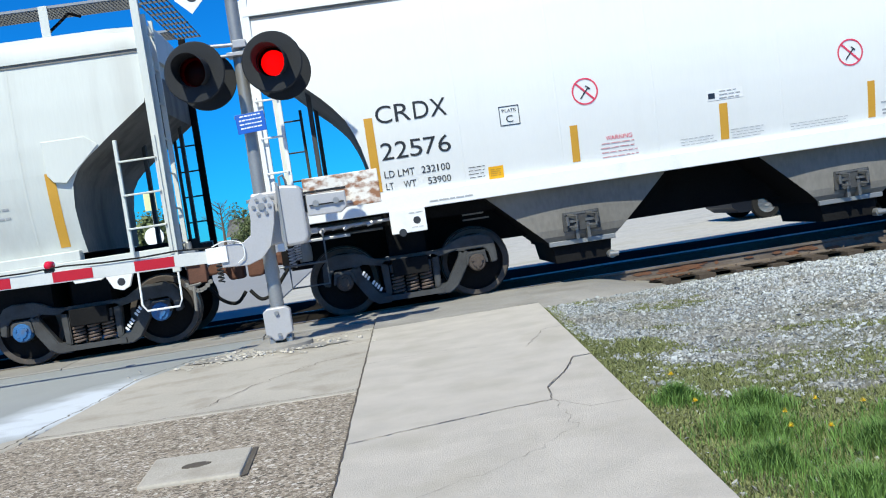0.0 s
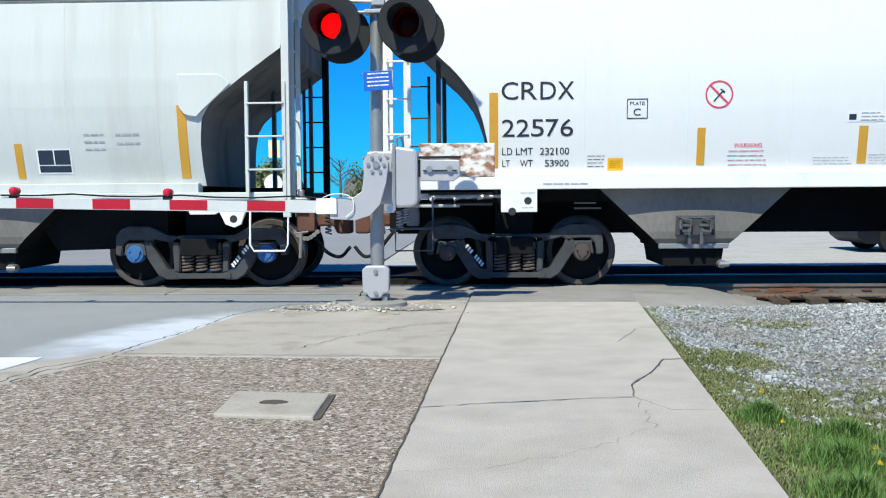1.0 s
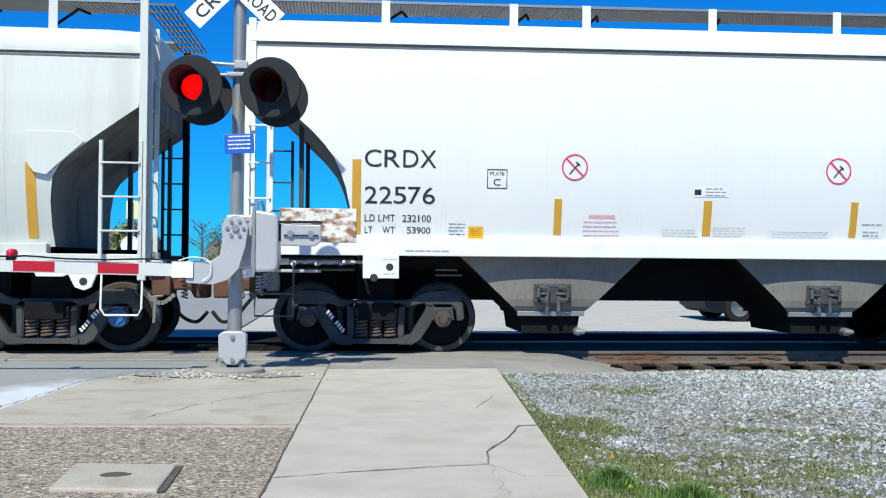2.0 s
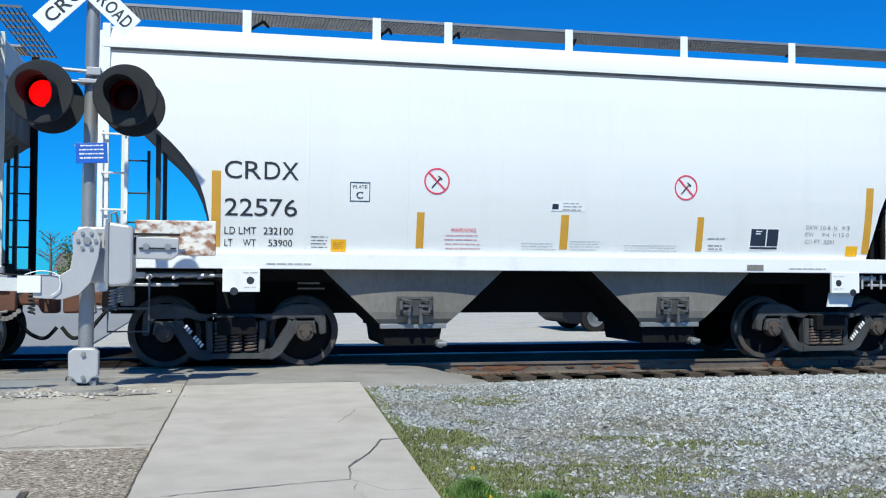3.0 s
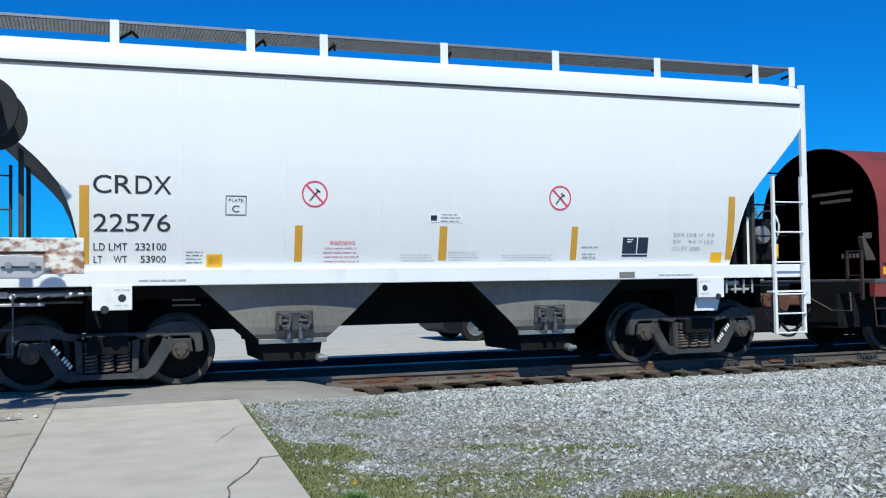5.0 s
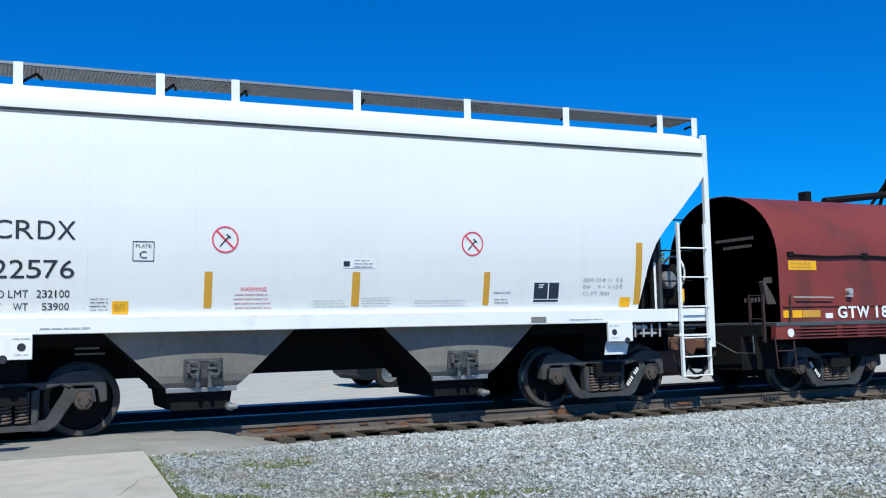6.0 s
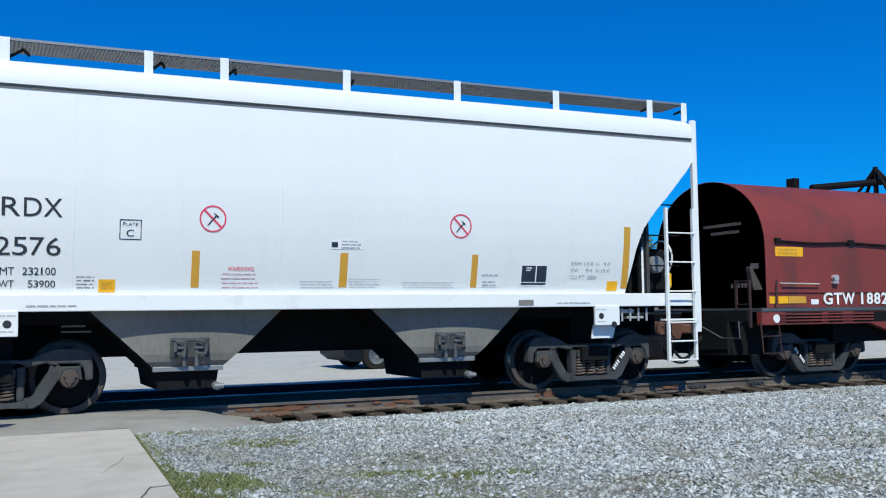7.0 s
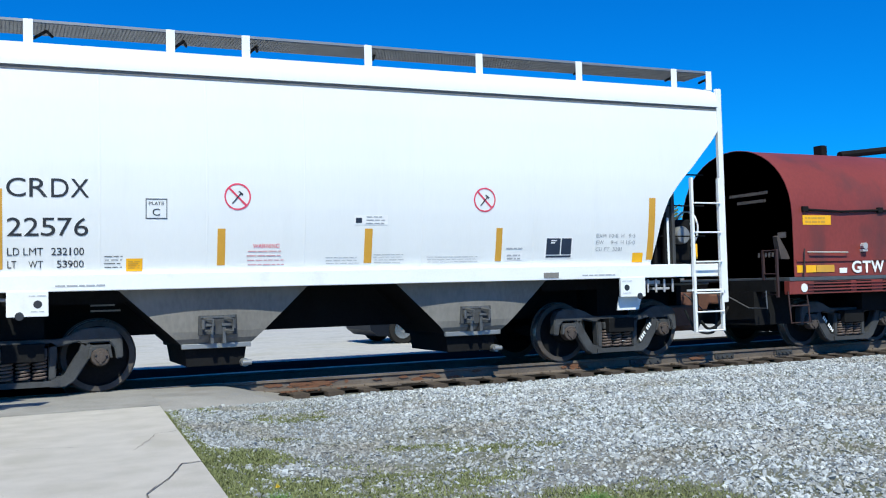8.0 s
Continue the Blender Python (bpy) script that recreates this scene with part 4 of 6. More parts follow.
    lad = part("end_ladder", bm, material, car, "", 0.006)
    for z in rungs:
        bm = bmesh.new()
        rod(bm, (x, y0, z), (x, y1, z), 0.013, seg=6)
        part("rung", bm, material, lad)


def running_board(car, x0, x1, y0, y1, z, posts, post_z, paint):
    bm = bmesh.new()
    for i in range(7):
        y = y0 + (y1 - y0) * i / 6
        box(bm, x0, x1, y - 0.004, y + 0.004, z - 0.03, z)
    x = x0
    while x < x1:
        box(bm, x - 0.004, x + 0.004, y0, y1, z - 0.028, z - 0.004, None)
        x += 0.045
    board = part("running_board", bm, "grate", car, "galvanised steel grating walkway on the roof")
    bm = bmesh.new()
    box(bm, x0, x1, y0 - 0.012, y0 - 0.005, z - 0.02, z + 0.012)
    part("edge_strip", bm, "mast", board)
    for px in posts:
        bm = bmesh.new()
        box(bm, px - 0.055, px + 0.055, y0 - 0.03, y0 - 0.013, post_z, z + 0.012)
        box(bm, px - 0.02, px + 0.02, y0 - 0.02, y0 + 0.12, post_z, post_z + 0.03)
        part("board_bracket", bm, paint, board, bevel=0.004)
        bm = bmesh.new()
        tube(bm, [(px, y0, post_z + 0.03), (px + 0.22, y0 + 0.30, z - 0.04), (px + 0.3, y1, z - 0.035)], 0.02, 6)
        part("brace", bm, "under", board)


def hatch(car, x, z):
    bm = bmesh.new()
    lathe(bm, [(0.36, 0.0), (0.36, 0.05), (0.32, 0.09), (0.05, 0.12)], 20, axis="z", centre=(x, 0, z))
    part("hatch_cover", bm, "grate", car, "round loading hatch", smooth=40)


def coupler(car, x, s):
    """Draft gear, coupler head, lever and hose at one end; s: the way it points."""
    bm = bmesh.new()
    box(bm, min(x - s * 1.0, x + s * 0.12), max(x - s * 1.0, x + s * 0.12), -0.22, 0.22, 0.70, 1.05)
    part("draft_box", bm, "under", car, bevel=0.015)
    bm = bmesh.new()
    prism(bm, [(x + s * 0.10, 0.78), (x + s * 0.36, 0.80), (x + s * 0.42, 0.68), (x + s * 0.62, 0.68), (x + s * 0.62, 1.0), (x + s * 0.40, 1.02), (x + s * 0.34, 0.96), (x + s * 0.10, 0.97)], -0.16, 0.14)
    part("coupler_head", bm, "coupler", car, "rusty knuckle coupler", 0.03)
    bm = bmesh.new()
    tube(bm, bend([(x, -0.28, 0.78), (x + s * 0.15, -0.30, 0.6), (x + s * 0.3, -0.28, 0.42), (x + s * 0.48, -0.25, 0.36), (x + s * 0.62, -0.22, 0.5)]), 0.026, 8)
    part("air_hose", bm, "hose", car, smooth=60)
    bm = bmesh.new()
    tube(bm, [(x + s * 0.1, -1.3, 1.02), (x + s * 0.12, -1.34, 0.72), (x + s * 0.12, -0.9, 0.72), (x + s * 0.22, -0.3, 1.0)], 0.012, 6)
    part("uncoupling_lever", bm, "grate", car)


def chute(car, cx, zt, zb, wt, wb, ht, hb, side_mat="chute"):
    """One discharge hopper with its gate."""
    bm = bmesh.new()
    zs = [zb + (zt - zb) * i / 8 for i in range(9)]
    hull(bm, zs, lambda z: cx - wb - (wt - wb) * (z - zb) / (zt - zb), lambda z: cx + wb + (wt - wb) * (z - zb) / (zt - zb), lambda z: hb + (ht - hb) * ((z - zb) / (zt - zb)) ** 0.8)
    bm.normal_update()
    # end slopes near-black beside the grey front: grime and shade in one colour
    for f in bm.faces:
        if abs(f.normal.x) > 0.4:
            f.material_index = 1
    for k in range(-5, 6):
        bmesh.ops.bisect_plane(bm, geom=bm.verts[:] + bm.edges[:] + bm.faces[:], plane_co=(cx + wt * k / 6, 0, 0), plane_no=(1, 0, 0))
    for v in bm.verts:
        v.co.y += math.copysign(0.085 * max(0, 1 - ((v.co.x - cx) / wt) ** 2) * max(0, min(1, (v.co.z - zb) / 0.12)), v.co.y)
        if v.co.y > 0:
            v.co.y *= 0.3
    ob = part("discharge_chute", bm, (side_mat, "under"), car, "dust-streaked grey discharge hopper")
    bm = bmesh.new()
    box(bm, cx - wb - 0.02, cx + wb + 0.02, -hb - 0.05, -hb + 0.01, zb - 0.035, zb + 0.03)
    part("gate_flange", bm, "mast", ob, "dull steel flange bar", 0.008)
    # flange behind the front bar, coloured as shade
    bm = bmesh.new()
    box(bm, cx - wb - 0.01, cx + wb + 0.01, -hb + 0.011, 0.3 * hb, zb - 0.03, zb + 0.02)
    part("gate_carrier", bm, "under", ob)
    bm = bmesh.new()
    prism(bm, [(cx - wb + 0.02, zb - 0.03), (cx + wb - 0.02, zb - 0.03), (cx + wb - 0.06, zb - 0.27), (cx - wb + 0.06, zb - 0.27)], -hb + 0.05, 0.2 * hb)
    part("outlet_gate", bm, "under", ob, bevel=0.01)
    bm = bmesh.new()
    rod(bm, (cx + wb - 0.1, -hb - 0.06, zb - 0.24), (cx + wb + 0.02, -hb - 0.06, zb - 0.24), 0.034, seg=12)
    rod(bm, (cx + wb - 0.06, -hb - 0.06, zb - 0.24), (cx + wb - 0.06, -hb + 0.1, zb - 0.24), 0.055, seg=12)
    part("gate_shaft", bm, "mast", ob, "bright steel gate shaft", smooth=40)
    bm = bmesh.new()
    z = zb + 0.27
    y = -(hb + 0.08 + (ht - hb) * (0.27 / (zt - zb)) ** 0.8)
    for dx in (-0.13, 0.13):
        box(bm, cx + dx - 0.085, cx + dx + 0.085, y - 0.05, y + 0.06, z - 0.015, z + 0.02)
        tube(bm, [(cx + dx - 0.06, y - 0.06, z + 0.09), (cx + dx + 0.06, y - 0.09, z + 0.07), (cx + dx + 0.05, y - 0.09, z - 0.08), (cx + dx - 0.05, y - 0.07, z - 0.07)], 0.016, 6)
        box(bm, cx + dx * 0.6 - 0.022, cx + dx * 0.6 + 0.022, y - 0.035, y + 0.08, z - 0.24, z - 0.03)
        rod(bm, (cx + dx * 1.5, y - 0.07, z - 0.05), (cx + dx * 1.5, y - 0.07, z + 0.07), 0.025, seg=8)
    box(bm, cx - 0.22, cx + 0.22, y - 0.03, y + 0.05, z + 0.09, z + 0.115)
    back = bmesh.new()
    box(back, cx - 0.25, cx + 0.25, y - 0.02, y + 0.1, z - 0.13, z + 0.13)
    part("lock_plate", back, "truck", ob, bevel=0.01)
    part("gate_lock", bm, "lockgear", ob, "steel gate locking gear")
    return ob


def hopper_base(name, label, x, half, wide, end_curve, z_low, z_eave, eave_w, roof, paint, sill, trucks, cap):
    car = thing(name, label, "freight car", pose(x, TRACK, 0), "freight train")
    curve = smooth_curve(end_curve, 0)
    zs = sorted(set([z_low + (z_eave - z_low) * i / 26 for i in range(27)] + [p[1] for p in end_curve if z_low < p[1] < z_eave]))
    bm = bmesh.new()
    hull(bm, zs, lambda z: -half + curve(z), lambda z: half - curve(z), wide)
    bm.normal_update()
    # end faces take the darker grey that carries their shade
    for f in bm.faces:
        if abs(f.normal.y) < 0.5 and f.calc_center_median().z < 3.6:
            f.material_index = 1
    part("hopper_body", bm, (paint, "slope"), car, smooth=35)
    # roof with a drip edge, tapered at the ends
    bm = bmesh.new()
    rings = []
    for xx, k in ((-half, 0.86), (-half + 0.02, 0.93), (-half + 0.45, 1.0), (half - 0.45, 1.0), (half - 0.02, 0.93), (half, 0.86)):
        pr = [(eave_w, z_eave)] + [(w, z_eave + (z - z_eave) * (k if z > roof[0][1] + 0.01 else 1)) for w, z in roof]
        pr = pr + [(-w, z) for w, z in reversed(pr) if w > 0.001]
        rings.append([bm.verts.new((xx, -w, z)) for w, z in pr])
    for a, b in zip(rings, rings[1:]):
        for i in range(len(a) - 1):
            bm.faces.new((a[i], a[i + 1], b[i + 1], b[i]))
        bm.faces.new((a[-1], a[0], b[0], b[-1]))
    bm.faces.new(rings[0]), bm.faces.new(rings[-1][::-1])
    bmesh.ops.recalc_face_normals(bm, faces=bm.faces)
    part("roof", bm, paint, car, smooth=30)
    # dark strip added along the side in place of the eave's shadow
    for s in (-1, 1):
        bm = bmesh.new()
        y0, y1 = sorted((s * (wide(z_eave) - 0.02), s * (wide(z_eave) + 0.018)))
        box(bm, -half + 0.02, half - 0.02, y0, y1, z_eave - 0.045, z_eave - 0.004)
        part("eave_channel", bm, "chute", car, "dark strip for the shadow under the eave")
    bm = bmesh.new()
    sw, s0, s1 = sill
    for s in (-1, 1):
        box(bm, -half, half, min(s * sw, s * (sw - 0.10)), max(s * sw, s * (sw - 0.10)), s0, s1)
    part("side_sill", bm, "bright" if paint == "white" else paint, car, bevel=0.01)
    # sill and bolsters carry the underside shade in their colour
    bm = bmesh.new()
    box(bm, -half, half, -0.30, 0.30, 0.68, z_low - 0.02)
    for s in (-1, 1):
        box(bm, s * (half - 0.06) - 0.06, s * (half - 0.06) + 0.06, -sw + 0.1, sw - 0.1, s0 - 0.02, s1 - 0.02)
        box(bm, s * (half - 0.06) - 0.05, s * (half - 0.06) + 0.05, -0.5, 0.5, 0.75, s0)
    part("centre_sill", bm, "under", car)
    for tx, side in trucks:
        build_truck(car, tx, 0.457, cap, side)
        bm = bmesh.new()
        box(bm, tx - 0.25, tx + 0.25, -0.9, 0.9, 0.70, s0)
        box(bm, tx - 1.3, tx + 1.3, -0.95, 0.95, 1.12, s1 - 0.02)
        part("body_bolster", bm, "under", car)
    for s in (-1, 1):
        coupler(car, s * half, s)
    return car


def build_white_hopper():
    half, x = 6.03, 4.88
    wide = profile([(1.40, 1.43), (1.55, 1.465), (1.75, 1.51), (2.0, 1.555), (2.3, 1.595), (2.6, 1.618), (2.85, 1.626), (3.2, 1.618), (3.6, 1.595), (3.97, 1.56)])
    curve = [(1.36, 1.40), (1.34, 1.55), (1.285, 1.80), (1.21, 2.14), (1.15, 2.32), (1.06, 2.52), (0.93, 2.69), (0.80, 2.83), (0.58, 3.03), (0.36, 3.25), (0.17, 3.43), (0.02, 3.60), (0.0, 3.64), (0.0, 3.97)]
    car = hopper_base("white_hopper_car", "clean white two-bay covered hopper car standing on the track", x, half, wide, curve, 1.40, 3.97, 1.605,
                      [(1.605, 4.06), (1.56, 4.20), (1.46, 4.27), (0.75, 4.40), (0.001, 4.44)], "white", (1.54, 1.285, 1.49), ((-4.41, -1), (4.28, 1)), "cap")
    side = Side(car, wide)
    X = -x  # shifts world x into the car's space
    for cx in (2.785, 6.525):
        chute(car, cx + X, 1.30, 0.54, 1.24, 0.43, 1.27, 1.17)
    for s in (0, 1):
        bm = bmesh.new()
        a = (0.284 + X) if s == 0 else (8.92 + X)
        w = 0.46
        prism(bm, [(a, 1.30), (a, 0.995), (a + w, 0.995), (a + w, 1.30)], -1.552, -1.50)
        pad = part("jacking_pad", bm, "bright", car, "white jacking pad plate with round holes", 0.008)
        hx = 0.625 + X if s == 0 else 9.03 + X
        for cx, cz, r in ((hx, 1.14, 0.048), (hx - 0.2 if s == 0 else hx + 0.24, 1.005, 0.05)):
            bm = bmesh.new()
            lathe(bm, [(r, -1.555), (r, -1.549), (r * 0.9, -1.549)], 16, centre=(cx, 0, cz))
            part("jacking_hole", bm, "letter", pad)
        side2 = Side(car, lambda z: 1.554)
        side2.bars(hx - 0.1, hx + 0.12, 1.23, 1.245, 1, "greyink", 3)
        side2.bars(hx - 0.08, hx + 0.1, 1.045, 1.06, 1, "greyink", 4)
        if s == 1:
            bm = bmesh.new()
            gx = 9.0 + X
            prism(bm, [(gx - 0.02, 1.0), (gx + 0.40, 1.0), (gx + 0.34, 0.79), (gx - 0.06, 0.79)], -1.42, -1.38)
            part("gusset", bm, "bright", car, "white gusset plate above the truck", 0.006)
    for sx in (1.33, 2.62, 3.9, 5.6, 7.4, 8.45):
        bm = bmesh.new()
        prev = None
        for i in range(21):
            z = 1.50 + 2.45 * i / 20
            row = [bm.verts.new((sx + X - 0.014, -wide(z) - 0.0005, z)), bm.verts.new((sx + X, -wide(z) - 0.0035, z)), bm.verts.new((sx + X + 0.014, -wide(z) - 0.0005, z))]
            if prev:
                for k in range(2):
                    bm.faces.new((prev[k], prev[k + 1], row[k + 1], row[k]))
            prev = row
        part("weld_seam", bm, "white", car, smooth=60)
    # lettering and decals
    side.words("CRDX", 0.295 + X, 1.205 + X, 2.41, 2.63, "letter", "large black reporting letter", 0.0)
    side.words("22576", 0.298 + X, 1.195 + X, 1.95, 2.165, "letter", "large black figure of the car number", 0.0)
    for text, x0, x1, z0, z1 in (("LD LMT", 0.30, 0.69, 1.722, 1.81), ("232100", 0.78, 1.148, 1.722, 1.81), ("LT", 0.302, 0.40, 1.572, 1.657), ("WT", 0.53, 0.69, 1.572, 1.657), ("53900", 0.842, 1.145, 1.572, 1.657)):
        side.words(text, x0 + X, x1 + X, z0, z1, "letter", "small black weight letter")
    for i, (x0, x1, z0, z1, lean) in enumerate(((0.14, 0.25, 1.56, 2.50, 0), (2.75, 2.85, 1.575, 2.04, 0), (4.745, 4.857, 1.58, 2.045, 0), (6.772, 6.872, 1.58, 2.055, 0), (9.46, 9.58, 1.57, 2.53, 0))):
        side.sheet("reflector_strip", x0 + X, x1 + X, z0, z1, "orange", "amber reflective strip")
    bm = bmesh.new()
    for a, b, c, d in ((1.863, 2.123, 2.398, 2.408), (1.863, 2.123, 2.161, 2.171), (1.863, 1.873, 2.171, 2.398), (2.113, 2.123, 2.171, 2.398)):
        bm.faces.new([bm.verts.new((px + X, -wide(pz) - 0.006, pz)) for px, pz in ((a, c), (b, c), (b, d), (a, d))])
    part("plate_frame", bm, "navy", car, "thin square frame")
    side.words("PLATE", 1.90 + X, 2.086 + X, 2.33, 2.37, "navy")
    side.words("C", 1.945 + X, 2.035 + X, 2.20, 2.285, "letter")
    no_hammer_sign(side, 3.003 + X, 2.449, 0.172)
    no_hammer_sign(side, 6.568 + X, 2.46, 0.175)
    side.words("WARNING", 3.21 + X, 3.56 + X, 1.79, 1.845, "redink", "red warning heading")
    side.bars(3.13 + X, 3.64 + X, 1.57, 1.755, 4, "pinkink", 5, gap=0.8)
    side.sheet("builder_decal", 4.592 + X, 5.077 + X, 2.095, 2.227, "whiteink", "small white maker's decal")
    side.sheet("builder_mark", 4.61 + X, 4.70 + X, 2.12, 2.19, "navy", "", 0.008)
    side.bars(4.75 + X, 5.06 + X, 2.11, 2.21, 3, "greyink", 6, out=0.009, gap=0.7)
    side.sheet("data_panel", 7.60 + X, 8.08 + X, 1.605, 1.925, "whiteink", "white data panel with dark navy fields")
    for a, b, c, d in ((7.625, 7.865, 1.665, 1.905), (7.885, 8.06, 1.665, 1.905), (7.625, 8.06, 1.62, 1.65)):
        side.sheet("data_field", a + X, b + X, c, d, "navy", "", 0.008)
    side.bars(7.70 + X, 7.80 + X, 1.83, 1.88, 2, "whiteink", 7, out=0.010)
    side.sheet("yellow_label", 1.637 + X, 1.831 + X, 1.515, 1.672, "yellow", "yellow label")
    side.bars(1.66 + X, 1.81 + X, 1.55, 1.64, 4, "orange", 9, out=0.008)
    side.sheet("yellow_label", 9.194 + X, 9.39 + X, 1.53, 1.68, "yellow", "yellow label")
    side.bars(1.375 + X, 1.61 + X, 1.565, 1.705, 4, "letter", 10, gap=0.8)
    side.bars(4.185 + X, 4.69 + X, 1.575, 1.66, 3, "greyink", 12, gap=0.8)
    side.bars(4.88 + X, 5.38 + X, 1.578, 1.695, 4, "greyink", 13, gap=0.8)
    side.bars(5.68 + X, 6.58 + X, 1.575, 1.652, 3, "greyink", 14, gap=0.8)
    side.sheet("test_label", 6.94 + X, 7.22 + X, 1.585, 1.69, "whiteink", "small white boxed label")
    side.bars(6.935 + X, 7.22 + X, 1.735, 1.77, 1, "greyink", 15)
    side.bars(6.96 + X, 7.2 + X, 1.60, 1.67, 2, "greyink", 16, out=0.008)
    for k, line in enumerate(("EXW 10-8  H   9-3", "EW     9-4  H 15-0", "CU FT  3281")):
        z = 1.915 - 0.102 * k
        side.words(line, 8.50 + X, (9.22 if k < 2 else 8.98) + X, z, z + 0.058, "greyink", "small grey dimension line")
    sill = Side(car, lambda z: 1.541)
    sill.bars(0.79 + X, 1.45 + X, 1.325, 1.36, 1, "greyink", 20)
    sill.bars(8.22 + X, 8.89 + X, 1.32, 1.352, 1, "greyink", 21)
    sill.sheet("sill_plate", 7.55 + X, 7.81 + X, 1.315, 1.395, "chute", "small grey plate on the sill", 0.008)
    running_board(car, -half + 0.1, half - 0.05, -1.44, -0.86, 4.54, [v + X for v in (0.55, 2.215, 3.18, 4.887, 6.616, 8.335, 10.145, 10.855)], 4.255, "bright")
    running_board(car, -half + 0.1, half - 0.05, 0.86, 1.44, 4.53, [], 4.24, "bright")
    for hx in (-4.3, -1.5, 1.4, 4.2):
        hatch(car, hx, 4.40)
    # end posts, ladders and platforms
    for s in (-1, 1):
        bm = bmesh.new()
        box(bm, s * half - 0.02, s * half + 0.075, -1.60, -1.53, 0.86 if s > 0 else 1.0, 4.26)
        part("corner_post", bm, "bright", car, bevel=0.008)
        bm = bmesh.new()
        box(bm, s * half - 0.05, s * half + 0.05, 1.53, 1.60, 1.0, 4.26)
        part("corner_post", bm, "bright", car, bevel=0.008)
        # inner posts dark, their shade put into the colour
        for d, y, zt in ((0.62, 0.9, 3.05), (0.62, -1.0, 3.05)):
            bm = bmesh.new()
            box(bm, s * (half - d) - 0.03, s * (half - d) + 0.03, y, y + 0.1, 1.48, zt)
            part("end_post", bm, "truck", car)
        # far-side ladder in a shade colour instead of white
        ladder(car, "side_ladder", s * (half - 0.35), s * half, 1.57, 1.0, 3.1, [1.1, 1.55, 2.0, 2.45, 2.95], "truck", out=1)
        bm = bmesh.new()
        box(bm, min(s * half, s * (half - 1.3)), max(s * half, s * (half - 1.3)), -1.5, 1.5, 1.44, 1.475)
        part("end_platform", bm, "grate", car)
    lad = ladder(car, "side_ladder", 10.29 + X, 10.84 + X, -1.61, 0.40, 2.86, [0.42, 0.72, 1.02, 1.52, 1.99, 2.46], "bright", "white steel side ladder")
    bm = bmesh.new()
    box(bm, 10.22 + X, 10.90 + X, -1.63, -1.50, 1.05, 1.08)
    part("step", bm, "bright", lad)
    ladder(car, "side_ladder", -1.16 + X, -0.87 + X, -1.61, 1.2, 2.95, [1.25, 1.55, 1.985, 2.43, 2.9], "bright", "white steel side ladder")
    end_ladder(car, -half - 0.04, -1.45, -1.0, 1.2, 4.2, [1.3, 1.75, 2.2, 2.65, 3.1, 3.55, 4.0], "bright")
    end_ladder(car, half + 0.04, 1.0, 1.45, 1.2, 4.2, [1.3, 1.75, 2.2, 2.65, 3.1, 3.55, 4.0], "bright")
    bm = bmesh.new()
    tube(bm, [(half - 0.05, -0.75 + 0.3 * math.cos(a), 2.1 + 0.3 * math.sin(a)) for a in np.arange(0, 6.4, 0.3)], 0.018, 6)
    for a in (0.4, 2.5, 4.6):
        rod(bm, (half - 0.05, -0.75, 2.1), (half - 0.05, -0.75 + 0.3 * math.cos(a), 2.1 + 0.3 * math.sin(a)), 0.014, seg=6)
    part("brake_wheel", bm, "bright", car, "hand brake wheel", smooth=60)
    bm = bmesh.new()
    box(bm, half - 0.5, half - 0.12, -0.95, -0.45, 1.5, 2.25)
    box(bm, half - 1.05, half - 0.7, -0.9, -0.3, 1.48, 1.8)
    part("brake_gear", bm, "under", car, bevel=0.03)
    bm = bmesh.new()
    lathe(bm, [(0.02, 0.10), (0.13, 0.10), (0.15, 0.06), (0.15, -0.06), (0.13, -0.10), (0.02, -0.10)], 18, centre=(10.52 + X, -1.0, 1.98))
    part("retainer_drum", bm, "mast", car, "pale grey drum behind the ladder", smooth=40)
    bm = bmesh.new()
    box(bm, 10.5 + X, 10.58 + X, -1.36, -1.34, 1.58, 1.82)
    part("yellow_tag", bm, "yellow", car)
    # posts in shade get dark colours, the lit one stays white
    for px, zt, mt in ((9.79, 2.76, "under"), (10.0, 2.95, "under"), (10.04, 2.25, "bright"), (10.16, 3.05, "truck")):
        bm = bmesh.new()
        box(bm, px - 0.03 + X, px + 0.03 + X, -1.30, -1.24, 1.47, zt)
        part("end_post", bm, mt, car, bevel=0.006)
    bm = bmesh.new()
    for z in (1.95, 2.45, 2.95):
        rod(bm, (9.79 + X, -1.25, z), (10.84 + X, -1.25, z), 0.013, seg=6)
    part("end_grab", bm, "under", car)
    bm = bmesh.new()
    tube(bm, bend([(10.3 + X, -1.34, 0.75), (10.42 + X, -1.4, 0.47), (10.66 + X, -1.4, 0.36), (10.9 + X, -1.35, 0.42), (11.05 + X, -1.2, 0.75)]), 0.02, 8)
    part("sagging_hose", bm, "hose", car, smooth=60)
    bm = bmesh.new()
    box(bm, 9.45 + X, 9.75 + X, -1.44, -1.3, 1.18, 1.24)
    box(bm, 9.62 + X, 9.95 + X, -1.42, -1.3, 1.09, 1.13)
    for k in range(4):
        rod(bm, (9.5 + 0.16 * k + X, -1.45, 1.05), (9.5 + 0.16 * k + X, -1.45, 1.26), 0.02, seg=6)
    part("valve_block", bm, "silver", car, bevel=0.01)
    bm = bmesh.new()
    box(bm, half - 0.75, half + 0.1, -0.75, 0.5, 0.44, 0.80)
    box(bm, half - 0.35, half + 0.28, -0.45, 0.3, 0.36, 0.62)
    part("end_rigging", bm, "coupler", car, "rusty draft rigging under the car end", 0.03)
    # springs, chain, step and valve gear beside the near coupler
